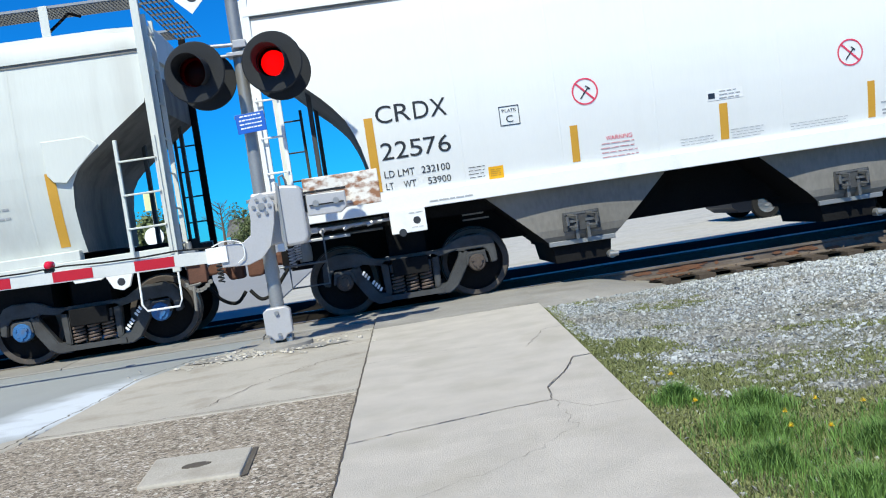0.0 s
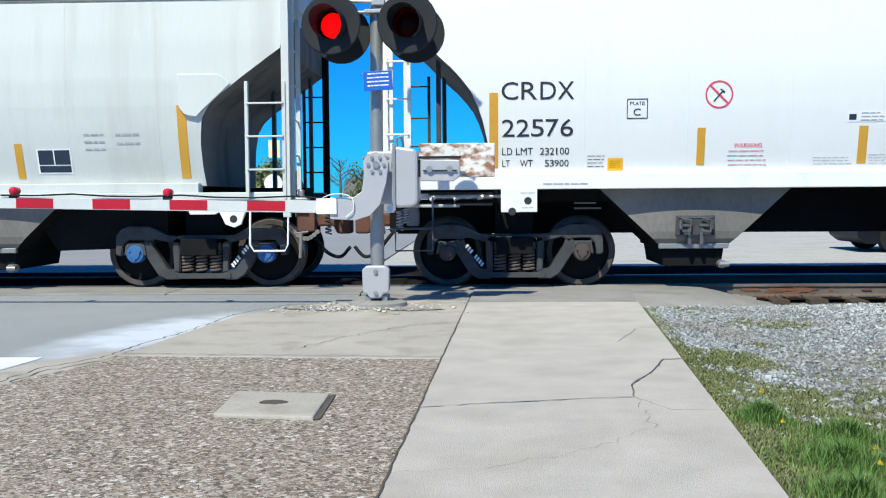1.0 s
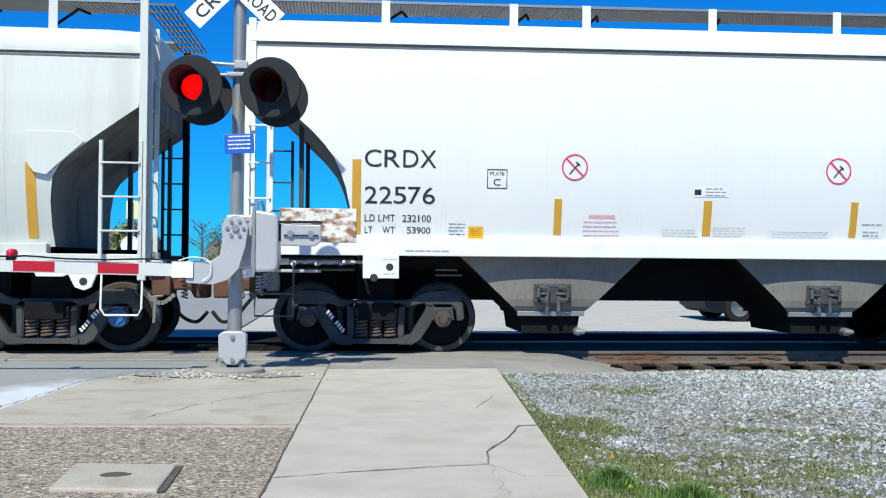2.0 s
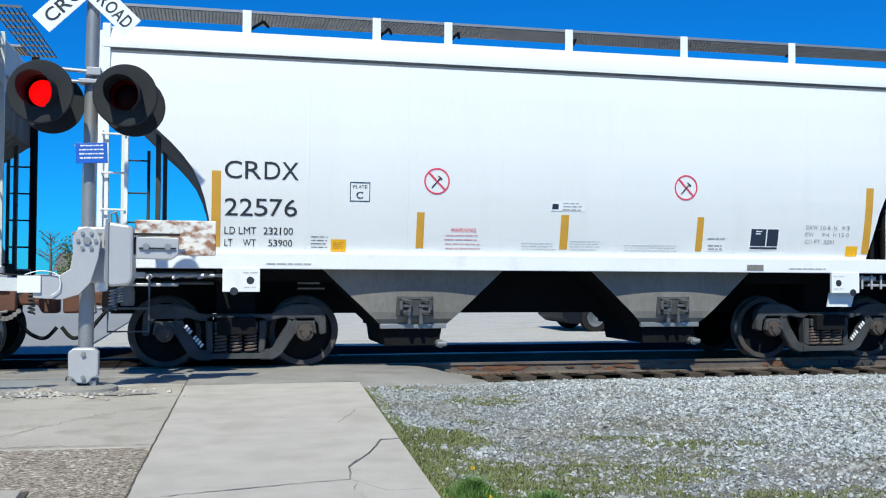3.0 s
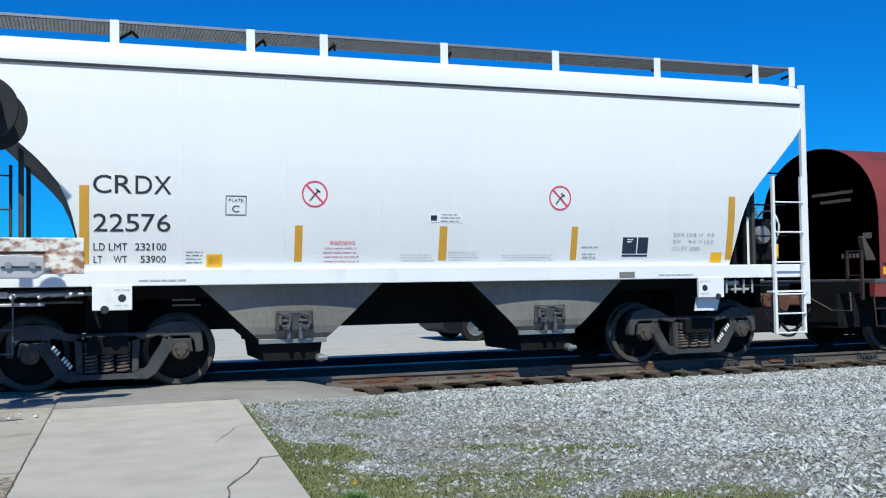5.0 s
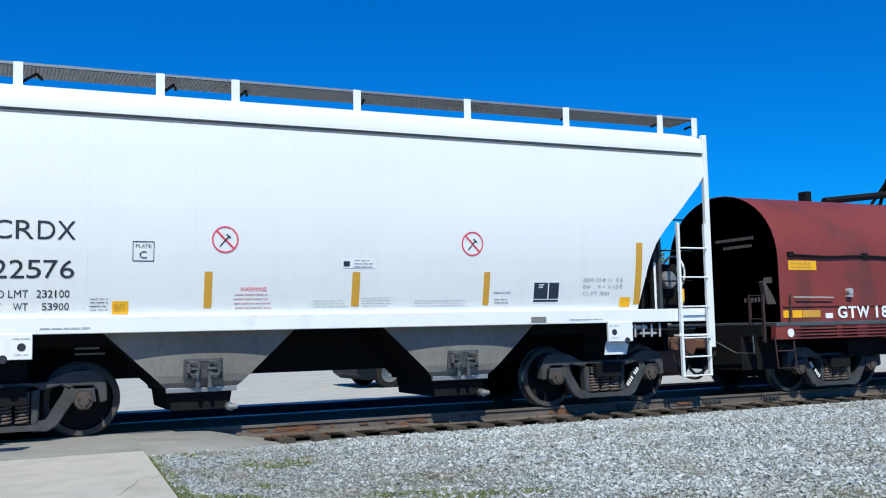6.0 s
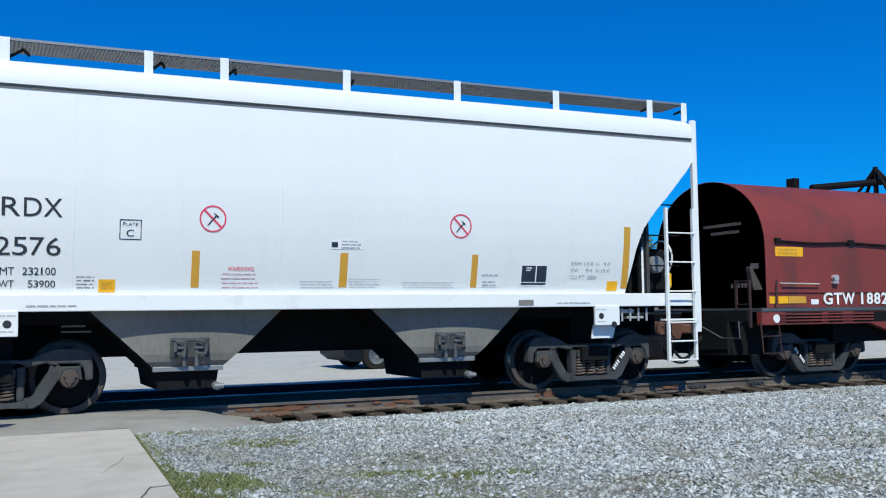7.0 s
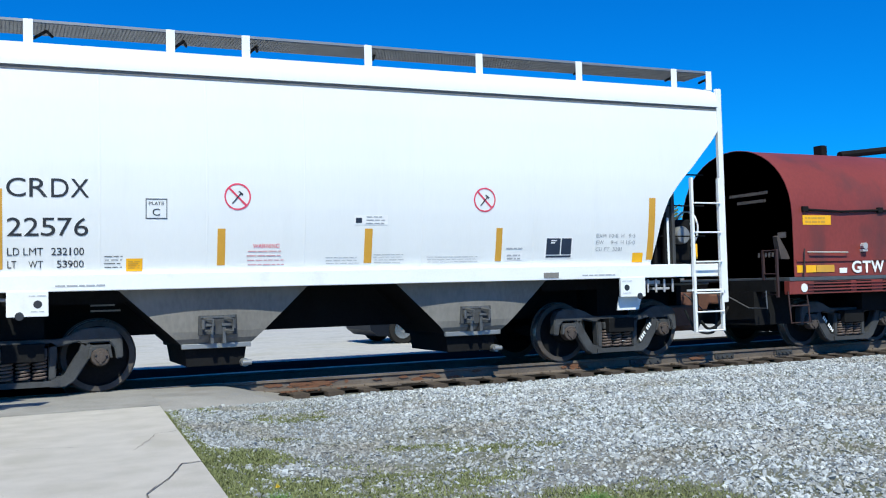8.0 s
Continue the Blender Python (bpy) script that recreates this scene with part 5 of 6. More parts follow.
    for sx, z0, z1 in ((-1.03, 0.77, 1.02), (-0.94, 0.85, 1.05)):
        bm = bmesh.new()
        tube(bm, [(sx + X + 0.04 * math.cos(a), -1.35 + 0.04 * math.sin(a), z0 + (z1 - z0) * a / 38) for a in np.arange(0, 38, 0.6)], 0.011, 5)
        part("coil_spring", bm, "silver", car, smooth=60)
    bm = bmesh.new()
    lathe(bm, [(0.02, 0.82), (0.08, 0.82), (0.09, 0.86), (0.09, 1.0), (0.06, 1.08), (0.02, 1.08)], 16, axis="z", centre=(-0.86 + X, -1.3, 0))
    part("dirt_collector", bm, "chute", car, "dusty air filter bowl", smooth=40)
    bm = bmesh.new()
    tube(bm, [(-1.07 + X, -1.5, 0.79), (-1.07 + X, -1.52, 0.51), (-0.59 + X, -1.52, 0.51), (-0.59 + X, -1.5, 1.2)], 0.014, 6)
    rod(bm, (-1.2 + X, -1.45, 0.79), (-0.6 + X, -1.45, 0.79), 0.016, seg=6)
    part("sill_step", bm, "grate", car)
    bm = bmesh.new()
    rng = random.Random(31)
    for k in range(9):
        px = -0.62 + 0.15 * k
        rod(bm, (px + X, -1.47, 1.17 + rng.uniform(-0.02, 0.03)), (px + rng.uniform(0.05, 0.12) + X, -1.47, 1.2), rng.uniform(0.02, 0.045), seg=8)
    rod(bm, (-0.65 + X, -1.42, 1.2), (0.65 + X, -1.42, 1.2), 0.022, seg=8)
    part("valve_fitting", bm, "silver", car, "bright worn pipe fittings", smooth=40)
    # rods and piping that hang at the near end
    for xa, xb, z, y in ((-half, -4.7, 1.18, -1.3), (-half, -4.7, 1.10, -1.25), (-half, -4.7, 1.24, -1.1), (half - 1.5, half, 1.17, -1.2)):
        bm = bmesh.new()
        rod(bm, (xa, y, z), (xb, y, z), 0.018, seg=8)
        part("brake_pipe", bm, "grate", car)
    bm = bmesh.new()
    box(bm, -half + 0.05, -half + 0.5, -1.45, -1.3, 1.16, 1.24)
    box(bm, -half + 0.2, -half + 0.9, -1.40, -1.25, 1.06, 1.1)
    part("valve_block", bm, "silver", car, bevel=0.01)
    for k, z in enumerate((1.02, 1.09, 1.16, 1.22)):
        bm = bmesh.new()
        box(bm, -3.61, -3.25 - 0.07 * k, -0.9, -0.86, z, z + 0.022)
        part("louvre_slat", bm, "chute", car)
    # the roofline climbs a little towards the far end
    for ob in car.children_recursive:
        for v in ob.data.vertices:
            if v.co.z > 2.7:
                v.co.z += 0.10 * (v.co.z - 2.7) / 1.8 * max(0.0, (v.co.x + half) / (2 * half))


def build_grey_hopper():
    half, end = 6.3, -2.45
    x = end - half
    wide = profile([(1.36, 1.36), (1.55, 1.42), (1.8, 1.49), (2.1, 1.55), (2.4, 1.59), (2.75, 1.61), (3.2, 1.60), (3.77, 1.56)])
    curve = [(1.10, 1.36), (1.12, 1.6), (1.125, 1.93), (1.09, 2.22), (1.0, 2.38), (0.9, 2.48), (0.53, 2.76), (0.2, 3.0), (0.06, 3.1), (0.05, 3.16), (0.05, 3.77)]
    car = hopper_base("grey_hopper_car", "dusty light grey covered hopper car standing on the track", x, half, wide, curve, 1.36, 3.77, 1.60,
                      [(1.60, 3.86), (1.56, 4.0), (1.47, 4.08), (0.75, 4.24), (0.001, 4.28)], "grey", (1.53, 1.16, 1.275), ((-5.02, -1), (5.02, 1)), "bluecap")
    side = Side(car, wide)
    X = -x
    for cx in (x - 2.1, x + 2.1):
        chute(car, cx + X, 1.25, 0.52, 1.25, 0.45, 1.32, 1.2)
    for sx in (-4.12, -5.3, -6.5, -7.7, -8.9, -10.1):
        bm = bmesh.new()
        prev = None
        for i in range(21):
            z = 1.40 + 2.34 * i / 20
            row = [bm.verts.new((sx + X - 0.016, -wide(z) - 0.001, z)), bm.verts.new((sx + X, -wide(z) - 0.004, z)), bm.verts.new((sx + X + 0.016, -wide(z) - 0.001, z))]
            if prev:
                for k in range(2):
                    bm.faces.new((prev[k], prev[k + 1], row[k + 1], row[k]))
            prev = row
        part("weld_seam", bm, "grey", car, smooth=60)
    # block added between chute and truck, in the shade colour
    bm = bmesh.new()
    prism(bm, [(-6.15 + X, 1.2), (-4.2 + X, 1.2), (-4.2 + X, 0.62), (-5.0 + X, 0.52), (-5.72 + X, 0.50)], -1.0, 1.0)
    part("slope_sheet", bm, "under", car, "near-black slope sheet over the truck, shade in its colour")
    bm = bmesh.new()
    for s in (-1, 1):
        box(bm, -half + 1.2, -3.62 + X, min(s * 1.50, s * 1.30), max(s * 1.50, s * 1.30), 1.272, 1.40)
    part("sill_ledge", bm, "grey", car, bevel=0.01)
    side.sheet("reflector_strip", -3.86 + X, -3.74 + X, 1.46, 2.39, "orange", "amber reflective strip")
    side.sheet("reflector_strip", -6.03 + X, -5.93 + X, 1.47, 1.92, "orange", "amber reflective strip")
    side.sheet("reflector_strip", -8.1 + X, -8.0 + X, 1.47, 1.92, "orange", "amber reflective strip")
    side.sheet("data_panel", -5.75 + X, -5.29 + X, 1.53, 1.855, "whiteink", "white data panel with dark navy fields")
    for a, b, c, d in ((-5.725, -5.53, 1.65, 1.835), (-5.51, -5.31, 1.65, 1.835), (-5.725, -5.31, 1.55, 1.635)):
        side.sheet("data_field", a + X, b + X, c, d, "navy", "", 0.008)
    side.bars(-5.10 + X, -4.82 + X, 1.83, 2.04, 3, "greyink", 31, gap=0.75)
    side.bars(-4.68 + X, -4.36 + X, 1.90, 2.04, 2, "greyink", 32, gap=0.75)
    side.words("WARNING", -7.35 + X, -7.0 + X, 1.90, 1.95, "redink", "red warning heading")
    side.bars(-7.45 + X, -6.9 + X, 1.62, 1.86, 5, "pinkink", 33, gap=0.72)
    bm = bmesh.new()
    prism(bm, [(-3.83 + X, 2.78), (-3.3 + X, 2.78), (-3.15 + X, 2.66), (-3.52 + X, 2.32), (-3.60 + X, 2.24), (-3.75 + X, 2.27), (-3.82 + X, 2.36)], -1.622, -1.585)
    part("patch_plate", bm, "grey", car, "welded patch plate", 0.006)
    running_board(car, -half + 0.1, half - 0.05, -1.40, -0.86, 4.46, [v + X for v in (-3.6, -4.72, -5.82, -6.94, -8.04, -9.14)], 4.09, "grey")
    running_board(car, -half + 0.1, half - 0.05, 0.86, 1.40, 4.46, [], 4.09, "grey")
    bm = bmesh.new()
    x0 = half - 0.05
    for i in range(9):
        box(bm, x0, x0 + 0.38, -1.4 + 2.8 * i / 8 - 0.004, -1.4 + 2.8 * i / 8 + 0.004, 4.42, 4.45)
    for i in range(7):
        box(bm, x0 + 0.06 * i, x0 + 0.06 * i + 0.008, -1.4, 1.4, 4.425, 4.45)
    part("end_walkway", bm, "grate", car)
    for hx in (-4.3, -1.5, 1.4, 4.2):
        hatch(car, hx, 4.24)
    for s in (-1, 1):
        for y in (-1.57, 1.57):
            bm = bmesh.new()
            box(bm, s * half - 0.05, s * half + 0.05, y - 0.04, y + 0.04, 0.95, 4.48)
            # far posts near-black for shade, near ones in car grey
            part("corner_post", bm, "grey" if y < 0 else "under", car, bevel=0.008)
        # end posts coloured dark for the shade they stand in
        for d, y, zt in ((0.15, 1.0, 3.2), (0.55, 0.2, 2.9)):
            bm = bmesh.new()
            box(bm, s * (half - d) - 0.025, s * (half - d) + 0.025, y, y + 0.1, 1.2, zt)
            part("end_post", bm, "truck", car)
    ladder(car, "side_ladder", -2.95 + X, -2.47 + X, -1.60, 1.18, 2.68, [1.56, 1.98, 2.4], "grey", "grey steel side ladder")
    end_ladder(car, half + 0.06, -1.47, -1.05, 1.2, 4.2, [1.3, 1.75, 2.2, 2.65, 3.1, 3.55, 4.0], "grey")
    # far ladder: shade colour in place of the grey paint
    ladder(car, "side_ladder", half - 0.35, half, 1.57, 1.1, 3.1, [1.2, 1.6, 2.0, 2.4, 2.8], "truck", out=1)
    bm = bmesh.new()
    tube(bm, [(-2.93 + X, -1.58, 1.05), (-2.93 + X, -1.62, 0.60), (-2.88 + X, -1.62, 0.52), (-2.48 + X, -1.62, 0.52), (-2.44 + X, -1.62, 0.60), (-2.44 + X, -1.58, 1.05)], 0.014, 6)
    part("sill_step", bm, "bright", car, "bent rod sill step")
    bm = bmesh.new()
    prism(bm, [(-3.78 + X, 1.12), (-3.72 + X, 0.99), (-3.40 + X, 0.99), (-3.34 + X, 1.02), (-3.26 + X, 0.86), (-3.15 + X, 0.82), (-3.06 + X, 0.86), (-3.0 + X, 1.02), (-2.6 + X, 1.04), (-2.6 + X, 1.12)], -1.56, -1.50)
    pad = part("jacking_pad", bm, "bright", car, "white jacking pad with a round eye", 0.006)
    bm = bmesh.new()
    lathe(bm, [(0.05, -1.562), (0.05, -1.556), (0.04, -1.556)], 16, centre=(-3.155 + X, 0, 0.93))
    part("jacking_hole", bm, "letter", pad)
    bm = bmesh.new()
    box(bm, -2.5 + X, -2.2 + X, -1.5, -1.3, 1.0, 1.2)
    box(bm, -2.4 + X, -2.12 + X, -1.35, -1.1, 0.95, 1.12)
    rod(bm, (-2.3 + X, -1.4, 1.2), (-2.3 + X, -1.4, 1.3), 0.045, seg=10)
    part("brake_gear", bm, "mast", car, bevel=0.01)
    bm = bmesh.new()
    tube(bm, [(-1.97 + X + 0.035 * math.cos(a), -1.3 + 0.035 * math.sin(a), 0.72 + 0.38 * a / 50) for a in np.arange(0, 50, 0.6)], 0.012, 5)
    part("coil_spring", bm, "truck", car, smooth=60)
    bm = bmesh.new()
    for k in range(8):
        u = k / 7
        px, pz = -2.38 + 0.3 * u, 0.76 - 0.09 * math.sin(math.pi * u)
        lathe(bm, [(0.012, -1.49 - 0.012), (0.03, -1.49 - 0.012), (0.03, -1.49 + 0.012), (0.012, -1.49 + 0.012)], 8, centre=(px + X, 0, pz))
    part("safety_chain", bm, "chute", car, "short steel chain")
    bm = bmesh.new()
    rod(bm, (-2.29 + X, -1.49, 0.74), (-2.31 + X, -1.49, 0.42), 0.022, seg=8)
    rod(bm, (-2.36 + X, -1.49, 0.74), (-2.2 + X, -1.49, 0.76), 0.016, seg=6)
    part("hanging_pin", bm, "chute", car, smooth=40)
    bm = bmesh.new()
    box(bm, -2.36 + X, -2.12 + X, -1.46, -1.3, 0.76, 1.12)
    part("end_bracket", bm, "coupler", car, bevel=0.015)


def build_coil_car():
    x0, x1, hood0 = 12.05, 27.0, 12.45
    cx = (x0 + x1) / 2
    car = thing("coil_car", "oxide red coil car with rounded hood standing on the track", "freight car", pose(cx + 0.11, TRACK, 0), "freight train")
    X = -cx

    def arch(w, z0, zs, zt, n=22):
        pts = [(-w, z0), (-w, zs)]
        pts += [(-w * math.cos(math.pi * i / n), zs + (zt - zs) * math.sin(math.pi * i / n) ** 0.9) for i in range(1, n)]
        return pts + [(w, zs), (w, z0)]
    bm = bmesh.new()
    prism(bm, arch(1.45, 1.24, 2.25, 3.58), hood0 + X, x1 - 0.4 + X, "x")
    # end walls get the red with shade mixed in
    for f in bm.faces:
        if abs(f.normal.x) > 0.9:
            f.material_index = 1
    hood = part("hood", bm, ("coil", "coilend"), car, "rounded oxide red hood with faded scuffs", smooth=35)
    for xx in (hood0 + X, hood0 + X + 7.0):
        bm = bmesh.new()
        prism(bm, arch(1.462, 1.24, 2.25, 3.592)[::1], xx, xx + 0.06, "x")
        part("hood_rib", bm, "coil", hood, smooth=35)
    bm = bmesh.new()
    tube(bm, [(12.68 + X + 0.9 * i, -1.47 - 0.01 * (i % 2), 2.40 - (0.03 if i % 2 else 0)) for i in range(15)], 0.02, 6)
    for i in range(8):
        box(bm, 12.68 + X + 1.8 * i, 12.80 + X + 1.8 * i, -1.49, -1.44, 2.36, 2.45)
    part("hood_cable", bm, "under", hood, "dark retaining cable")
    bm = bmesh.new()
    box(bm, 12.5 + X, x1 - 0.5 + X, -1.475, -1.44, 1.50, 1.53)
    part("hood_flange", bm, "coil", hood)
    bm = bmesh.new()
    rod(bm, (15.2 + X, 0, 3.62), (17.5 + X, 0, 3.88), 0.07, seg=8)
    for px in (16.85, 17.3):
        for y in (-0.28, 0.28):
            rod(bm, (17.05 + X, 0, 4.12), (px + X, y * 2.2, 3.3), 0.035, seg=8)
    rod(bm, (17.05 + X, 0, 3.5), (17.05 + X, 0, 4.15), 0.05, seg=8)
    box(bm, 14.62 + X, 14.76 + X, -0.1, 0.1, 3.5, 3.78)
    rod(bm, (16.2 + X, -0.4, 3.52), (17.1 + X, -0.75, 3.05), 0.03, seg=6)
    part("lifting_bracket", bm, "under", hood, "dark steel lifting bracket on the hood")
    wide = lambda z: 1.45
    side = Side(car, wide)
    side.sheet("yellow_notice", 12.69 + X, 13.345 + X, 2.135, 2.30, "yellow", "yellow notice plate")
    side.bars(12.73 + X, 13.3 + X, 2.17, 2.27, 2, "orange", 40, out=0.009)
    bm = bmesh.new()
    rng = random.Random(5)
    for k in range(9):
        a = (15.75 + 0.09 * k + X, 2.0 + rng.uniform(-0.2, 0.15))
        b = (a[0] + rng.uniform(0.02, 0.14), a[1] + rng.uniform(-0.3, 0.3))
        d = Vector((b[0] - a[0], b[1] - a[1])).normalized() * 0.012
        bm.faces.new([bm.verts.new((px, -1.456, pz)) for px, pz in ((a[0] - d.y, a[1] + d.x), (b[0] - d.y, b[1] + d.x), (b[0] + d.y, b[1] - d.x), (a[0] + d.y, a[1] - d.x))])
    part("chalk_scrawl", bm, "greyink", hood, "pale chalk scrawl that cannot be read")
    bm = bmesh.new()
    lathe(bm, [(0.06, -1.53), (0.055, -1.45)], 10, centre=(14.08 + X, 0, 1.76))
    box(bm, 14.02 + X, 14.14 + X, -1.52, -1.44, 1.66, 1.70)
    part("latch", bm, "silver", hood, "bright worn latch")
    bm = bmesh.new()
    box(bm, 12.3 + X, x1 - 0.3 + X, -1.50, 1.50, 1.17, 1.235)
    part("deck_edge", bm, "grate", car, "pale grey deck edge", 0.006)
    bm = bmesh.new()
    for s in (-1, 1):
        y0, y1 = sorted((s * 1.49, s * 1.36))
        prism(bm, [(12.3 + X, 1.17), (12.3 + X, 0.94), (14.95 + X, 0.94), (16.4 + X, 0.48), (22.8 + X, 0.48), (24.2 + X, 0.94), (x1 - 0.3 + X, 0.94), (x1 - 0.3 + X, 1.17)], y0, y1)
    part("side_sill", bm, "coil", car, bevel=0.01)
    for i in range(3):
        bm = bmesh.new()
        box(bm, 12.7 + X, 15.0 + X, -1.512, -1.492, 1.0 + 0.055 * i, 1.025 + 0.055 * i)
        part("sill_rib", bm, "coil", car)
    bm = bmesh.new()
    box(bm, x0 + X, x1 + X, -0.3, 0.3, 0.65, 1.17)
    box(bm, x0 + X, x0 + 0.12 + X, -1.4, 1.4, 1.0, 1.2)
    box(bm, x0 - 0.05 + X, x0 + 0.75 + X, -0.95, 0.6, 0.42, 1.0)
    box(bm, 14.3 + X, 26 + X, -1.2, 1.2, 0.6, 1.17)
    # blocks added between the wheels to darken the view under the car
    for bx in (14.10, 25.0):
        box(bm, bx - 1.3 + X, bx + 1.3 + X, -0.6, 0.6, 0.30, 0.66)
    part("centre_sill", bm, "under", car)
    side.words("GTW 188214", 13.79 + X, 15.83 + X, 1.285, 1.50, "whiteink", "bold white reporting mark and number", 0.03, 0.02)
    side.sheet("small_emblem", 13.5 + X, 13.68 + X, 1.29, 1.38, "whiteink", "small white emblem shapes", 0.01)
    for a, b, mt in ((12.50, 12.68, "yellow"), (12.72, 12.95, "yellow"), (12.96, 13.38, "orange"), (15.97, 16.3, "yellow"), (16.31, 16.7, "orange")):
        side.sheet("reflector_strip", a + X, b + X, 1.31, 1.435, mt, "yellow reflective strip", 0.01)
    bm = bmesh.new()
    lathe(bm, [(0.075, -1.505), (0.07, -1.49)], 14, centre=(12.62 + X, 0, 1.05))
    part("round_placard", bm, "whiteink", car, "small round white placard")
    # near-black slabs laid on the sill in place of shaded recesses
    for a, b in ((12.85, 13.72), (13.86, 14.22), (14.5, 15.35)):
        bm = bmesh.new()
        box(bm, a + X, b + X, -1.4955, -1.4905, 0.97, 1.155)
        part("sill_recess", bm, "under", car, "dark slab for the shade of a sill recess")
    bm = bmesh.new()
    tube(bm, [(12.78 + X, -1.45, 1.66), (12.80 + X, -1.51, 1.66), (13.66 + X, -1.51, 1.65), (13.68 + X, -1.45, 1.65)], 0.012, 6)
    part("grab_iron", bm, "seam", hood, "pale worn grab iron")
    # end fittings on the platform
    bm = bmesh.new()
    for y in (-1.42, -1.1):
        box(bm, x0 + 0.03 + X, x0 + 0.07 + X, y - 0.02, y + 0.02, 0.9, 1.72)
    for z in (0.95, 1.3, 1.7):
        rod(bm, (x0 + 0.05 + X, -1.42, z), (x0 + 0.05 + X, -1.1, z), 0.014, seg=6)
    part("end_handrail", bm, "coilend", car)
    bm = bmesh.new()
    tube(bm, [(12.3 + X, -1.45, 1.0), (12.3 + X, -1.5, 0.46), (12.72 + X, -1.5, 0.46), (12.72 + X, -1.45, 1.0)], 0.014, 6)
    rod(bm, (12.3 + X, -1.5, 0.75), (12.72 + X, -1.5, 0.75), 0.013, seg=6)
    rod(bm, (12.62 + X, -1.5, 1.24), (12.66 + X, -1.5, 1.72), 0.014, seg=6)
    part("sill_step", bm, "coilend", car)
    bm = bmesh.new()
    prism(bm, [(12.22 + X, 1.55), (12.42 + X, 1.55), (12.36 + X, 1.68), (12.18 + X, 1.95), (12.14 + X, 1.93)], -1.4, -1.3)
    part("corner_bracket", bm, "cap", car, "sunlit rusty corner bracket")
    bm = bmesh.new()
    for a, z, w in ((-0.9, 2.72, 0.95), (-0.85, 2.58, 0.7)):
        x = 0
        while x < w:
            box(bm, hood0 + X - 0.004, hood0 + X - 0.002, a + x, a + x + 0.04, z, z + 0.055)
            x += 0.062
    x = 0
    while x < 0.6:
        box(bm, hood0 + X - 0.004, hood0 + X - 0.002, -1.25 + x, -1.25 + x + 0.05, 1.60, 1.68)
        x += 0.085
    box(bm, hood0 + X - 0.004, hood0 + X - 0.002, -1.3, -1.1, 1.92, 2.02)
    part("end_stencil", bm, "dimstencil", hood, "dim stencil bars on the hood end")
    build_truck(car, 14.10 + X, 0.42, "cap", -1)
    build_truck(car, 25.0 + X, 0.42, "cap", 1)
    coupler(car, x0 + X, -1)


# ---- crossing signal and gate ----
PX, PY = -1.12, 10.92


def signal_head(parent, cx, cz, aim):
    """A flashing light: round background, visor, red roundel and the lamp that turns behind it."""
    bm = bmesh.new()
    lathe(bm, [(0.165, 0.012), (0.312, 0.012), (0.325, 0.0), (0.312, -0.012), (0.165, -0.014), (0.155, -0.012), (0.155, 0.0)], 40, caps=(False, False))
    lathe(bm, [(0.160, 0.0), (0.17, 0.2), (0.12, 0.27), (0.05, 0.28)], 24, caps=(False, True))
    head = part("signal_head", bm, "black", parent, "black round background of a flashing light", smooth=35, m=pose(cx, -0.36, cz, 0, 0, aim))
    bm = bmesh.new()
    seg, r = 30, 0.172
    for k in range(seg):
        a, b = radians(-62 + 304 * k / seg), radians(-62 + 304 * (k + 1) / seg)
        def reach(t):
            return -0.12 - 0.2 * max(0.0, min(1.0, (math.sin(t) + 0.85) / 1.4))
        ring = [(r * math.cos(t), y, r * math.sin(t) - 0.06 * (-y) * 0.4) for t, y in ((a, -0.012), (b, -0.012), (b, reach(b)), (a, reach(a)))]
        inner = [(x * 0.97, y, z * 0.97) for x, y, z in ring]
        v = [bm.verts.new(p) for p in ring + inner]
        for q in ((0, 1, 2, 3), (7, 6, 5, 4), (2, 6, 7, 3), (0, 4, 5, 1)):
            bm.faces.new([v[i] for i in q])
    bmesh.ops.remove_doubles(bm, verts=bm.verts, dist=0.0005)
    part("visor", bm, "black", head, "black visor, open below", smooth=40)
    bm = bmesh.new()
    lathe(bm, [(0.152, -0.018), (0.15, -0.026), (0.11, -0.042), (0.05, -0.052), (0.004, -0.054)], 28, caps=(False, True))
    lens = part("roundel", bm, "redglass", head, "red glass roundel", smooth=60)
    lens.visible_shadow = False
    bm = bmesh.new()
    lathe(bm, [(0.132, 0.006), (0.136, 0.0), (0.132, -0.006), (0.002, -0.008)], 24)
    for f in bm.faces:
        f.material_index = 1 if f.normal.y < -0.5 else 0
    bm.normal_update()
    for f in bm.faces:
        f.material_index = 1 if f.calc_center_median().y < -0.003 else 0
    lamp = part("lamp", bm, ("black", "bulb"), head, "lamp disc that glows red on one side", m=pose(0, 0.09, 0))
    return lamp


def bar_lines(bm, x0, x1, z0, z1, y, rows, seed, gap=0.45):
    rng = random.Random(seed)
    h = (z1 - z0) / rows
    for r in range(rows):
        x, top = x0 + rng.uniform(0, 0.02), z1 - h * r
        while x < x1 - 0.015:
            w = min(rng.uniform(0.015, 0.05), x1 - x)
            bm.faces.new([bm.verts.new(p) for p in ((x, y, top - h * (1 - gap)), (x + w, y, top - h * (1 - gap)), (x + w, y, top), (x, y, top))])
            x += w + 0.008


def build_signal():
    sig = thing("crossing_signal", "railway crossing signal with flashing red lights on an aluminium mast", "crossing signal", pose(PX, PY, 0))
    bm = bmesh.new()
    rod(bm, (0, 0, 0.0), (0, 0, 1.3), 0.078, 0.076, 24)
    rod(bm, (0, 0, 1.3), (0.03, 0, 4.62), 0.071, 0.069, 24)
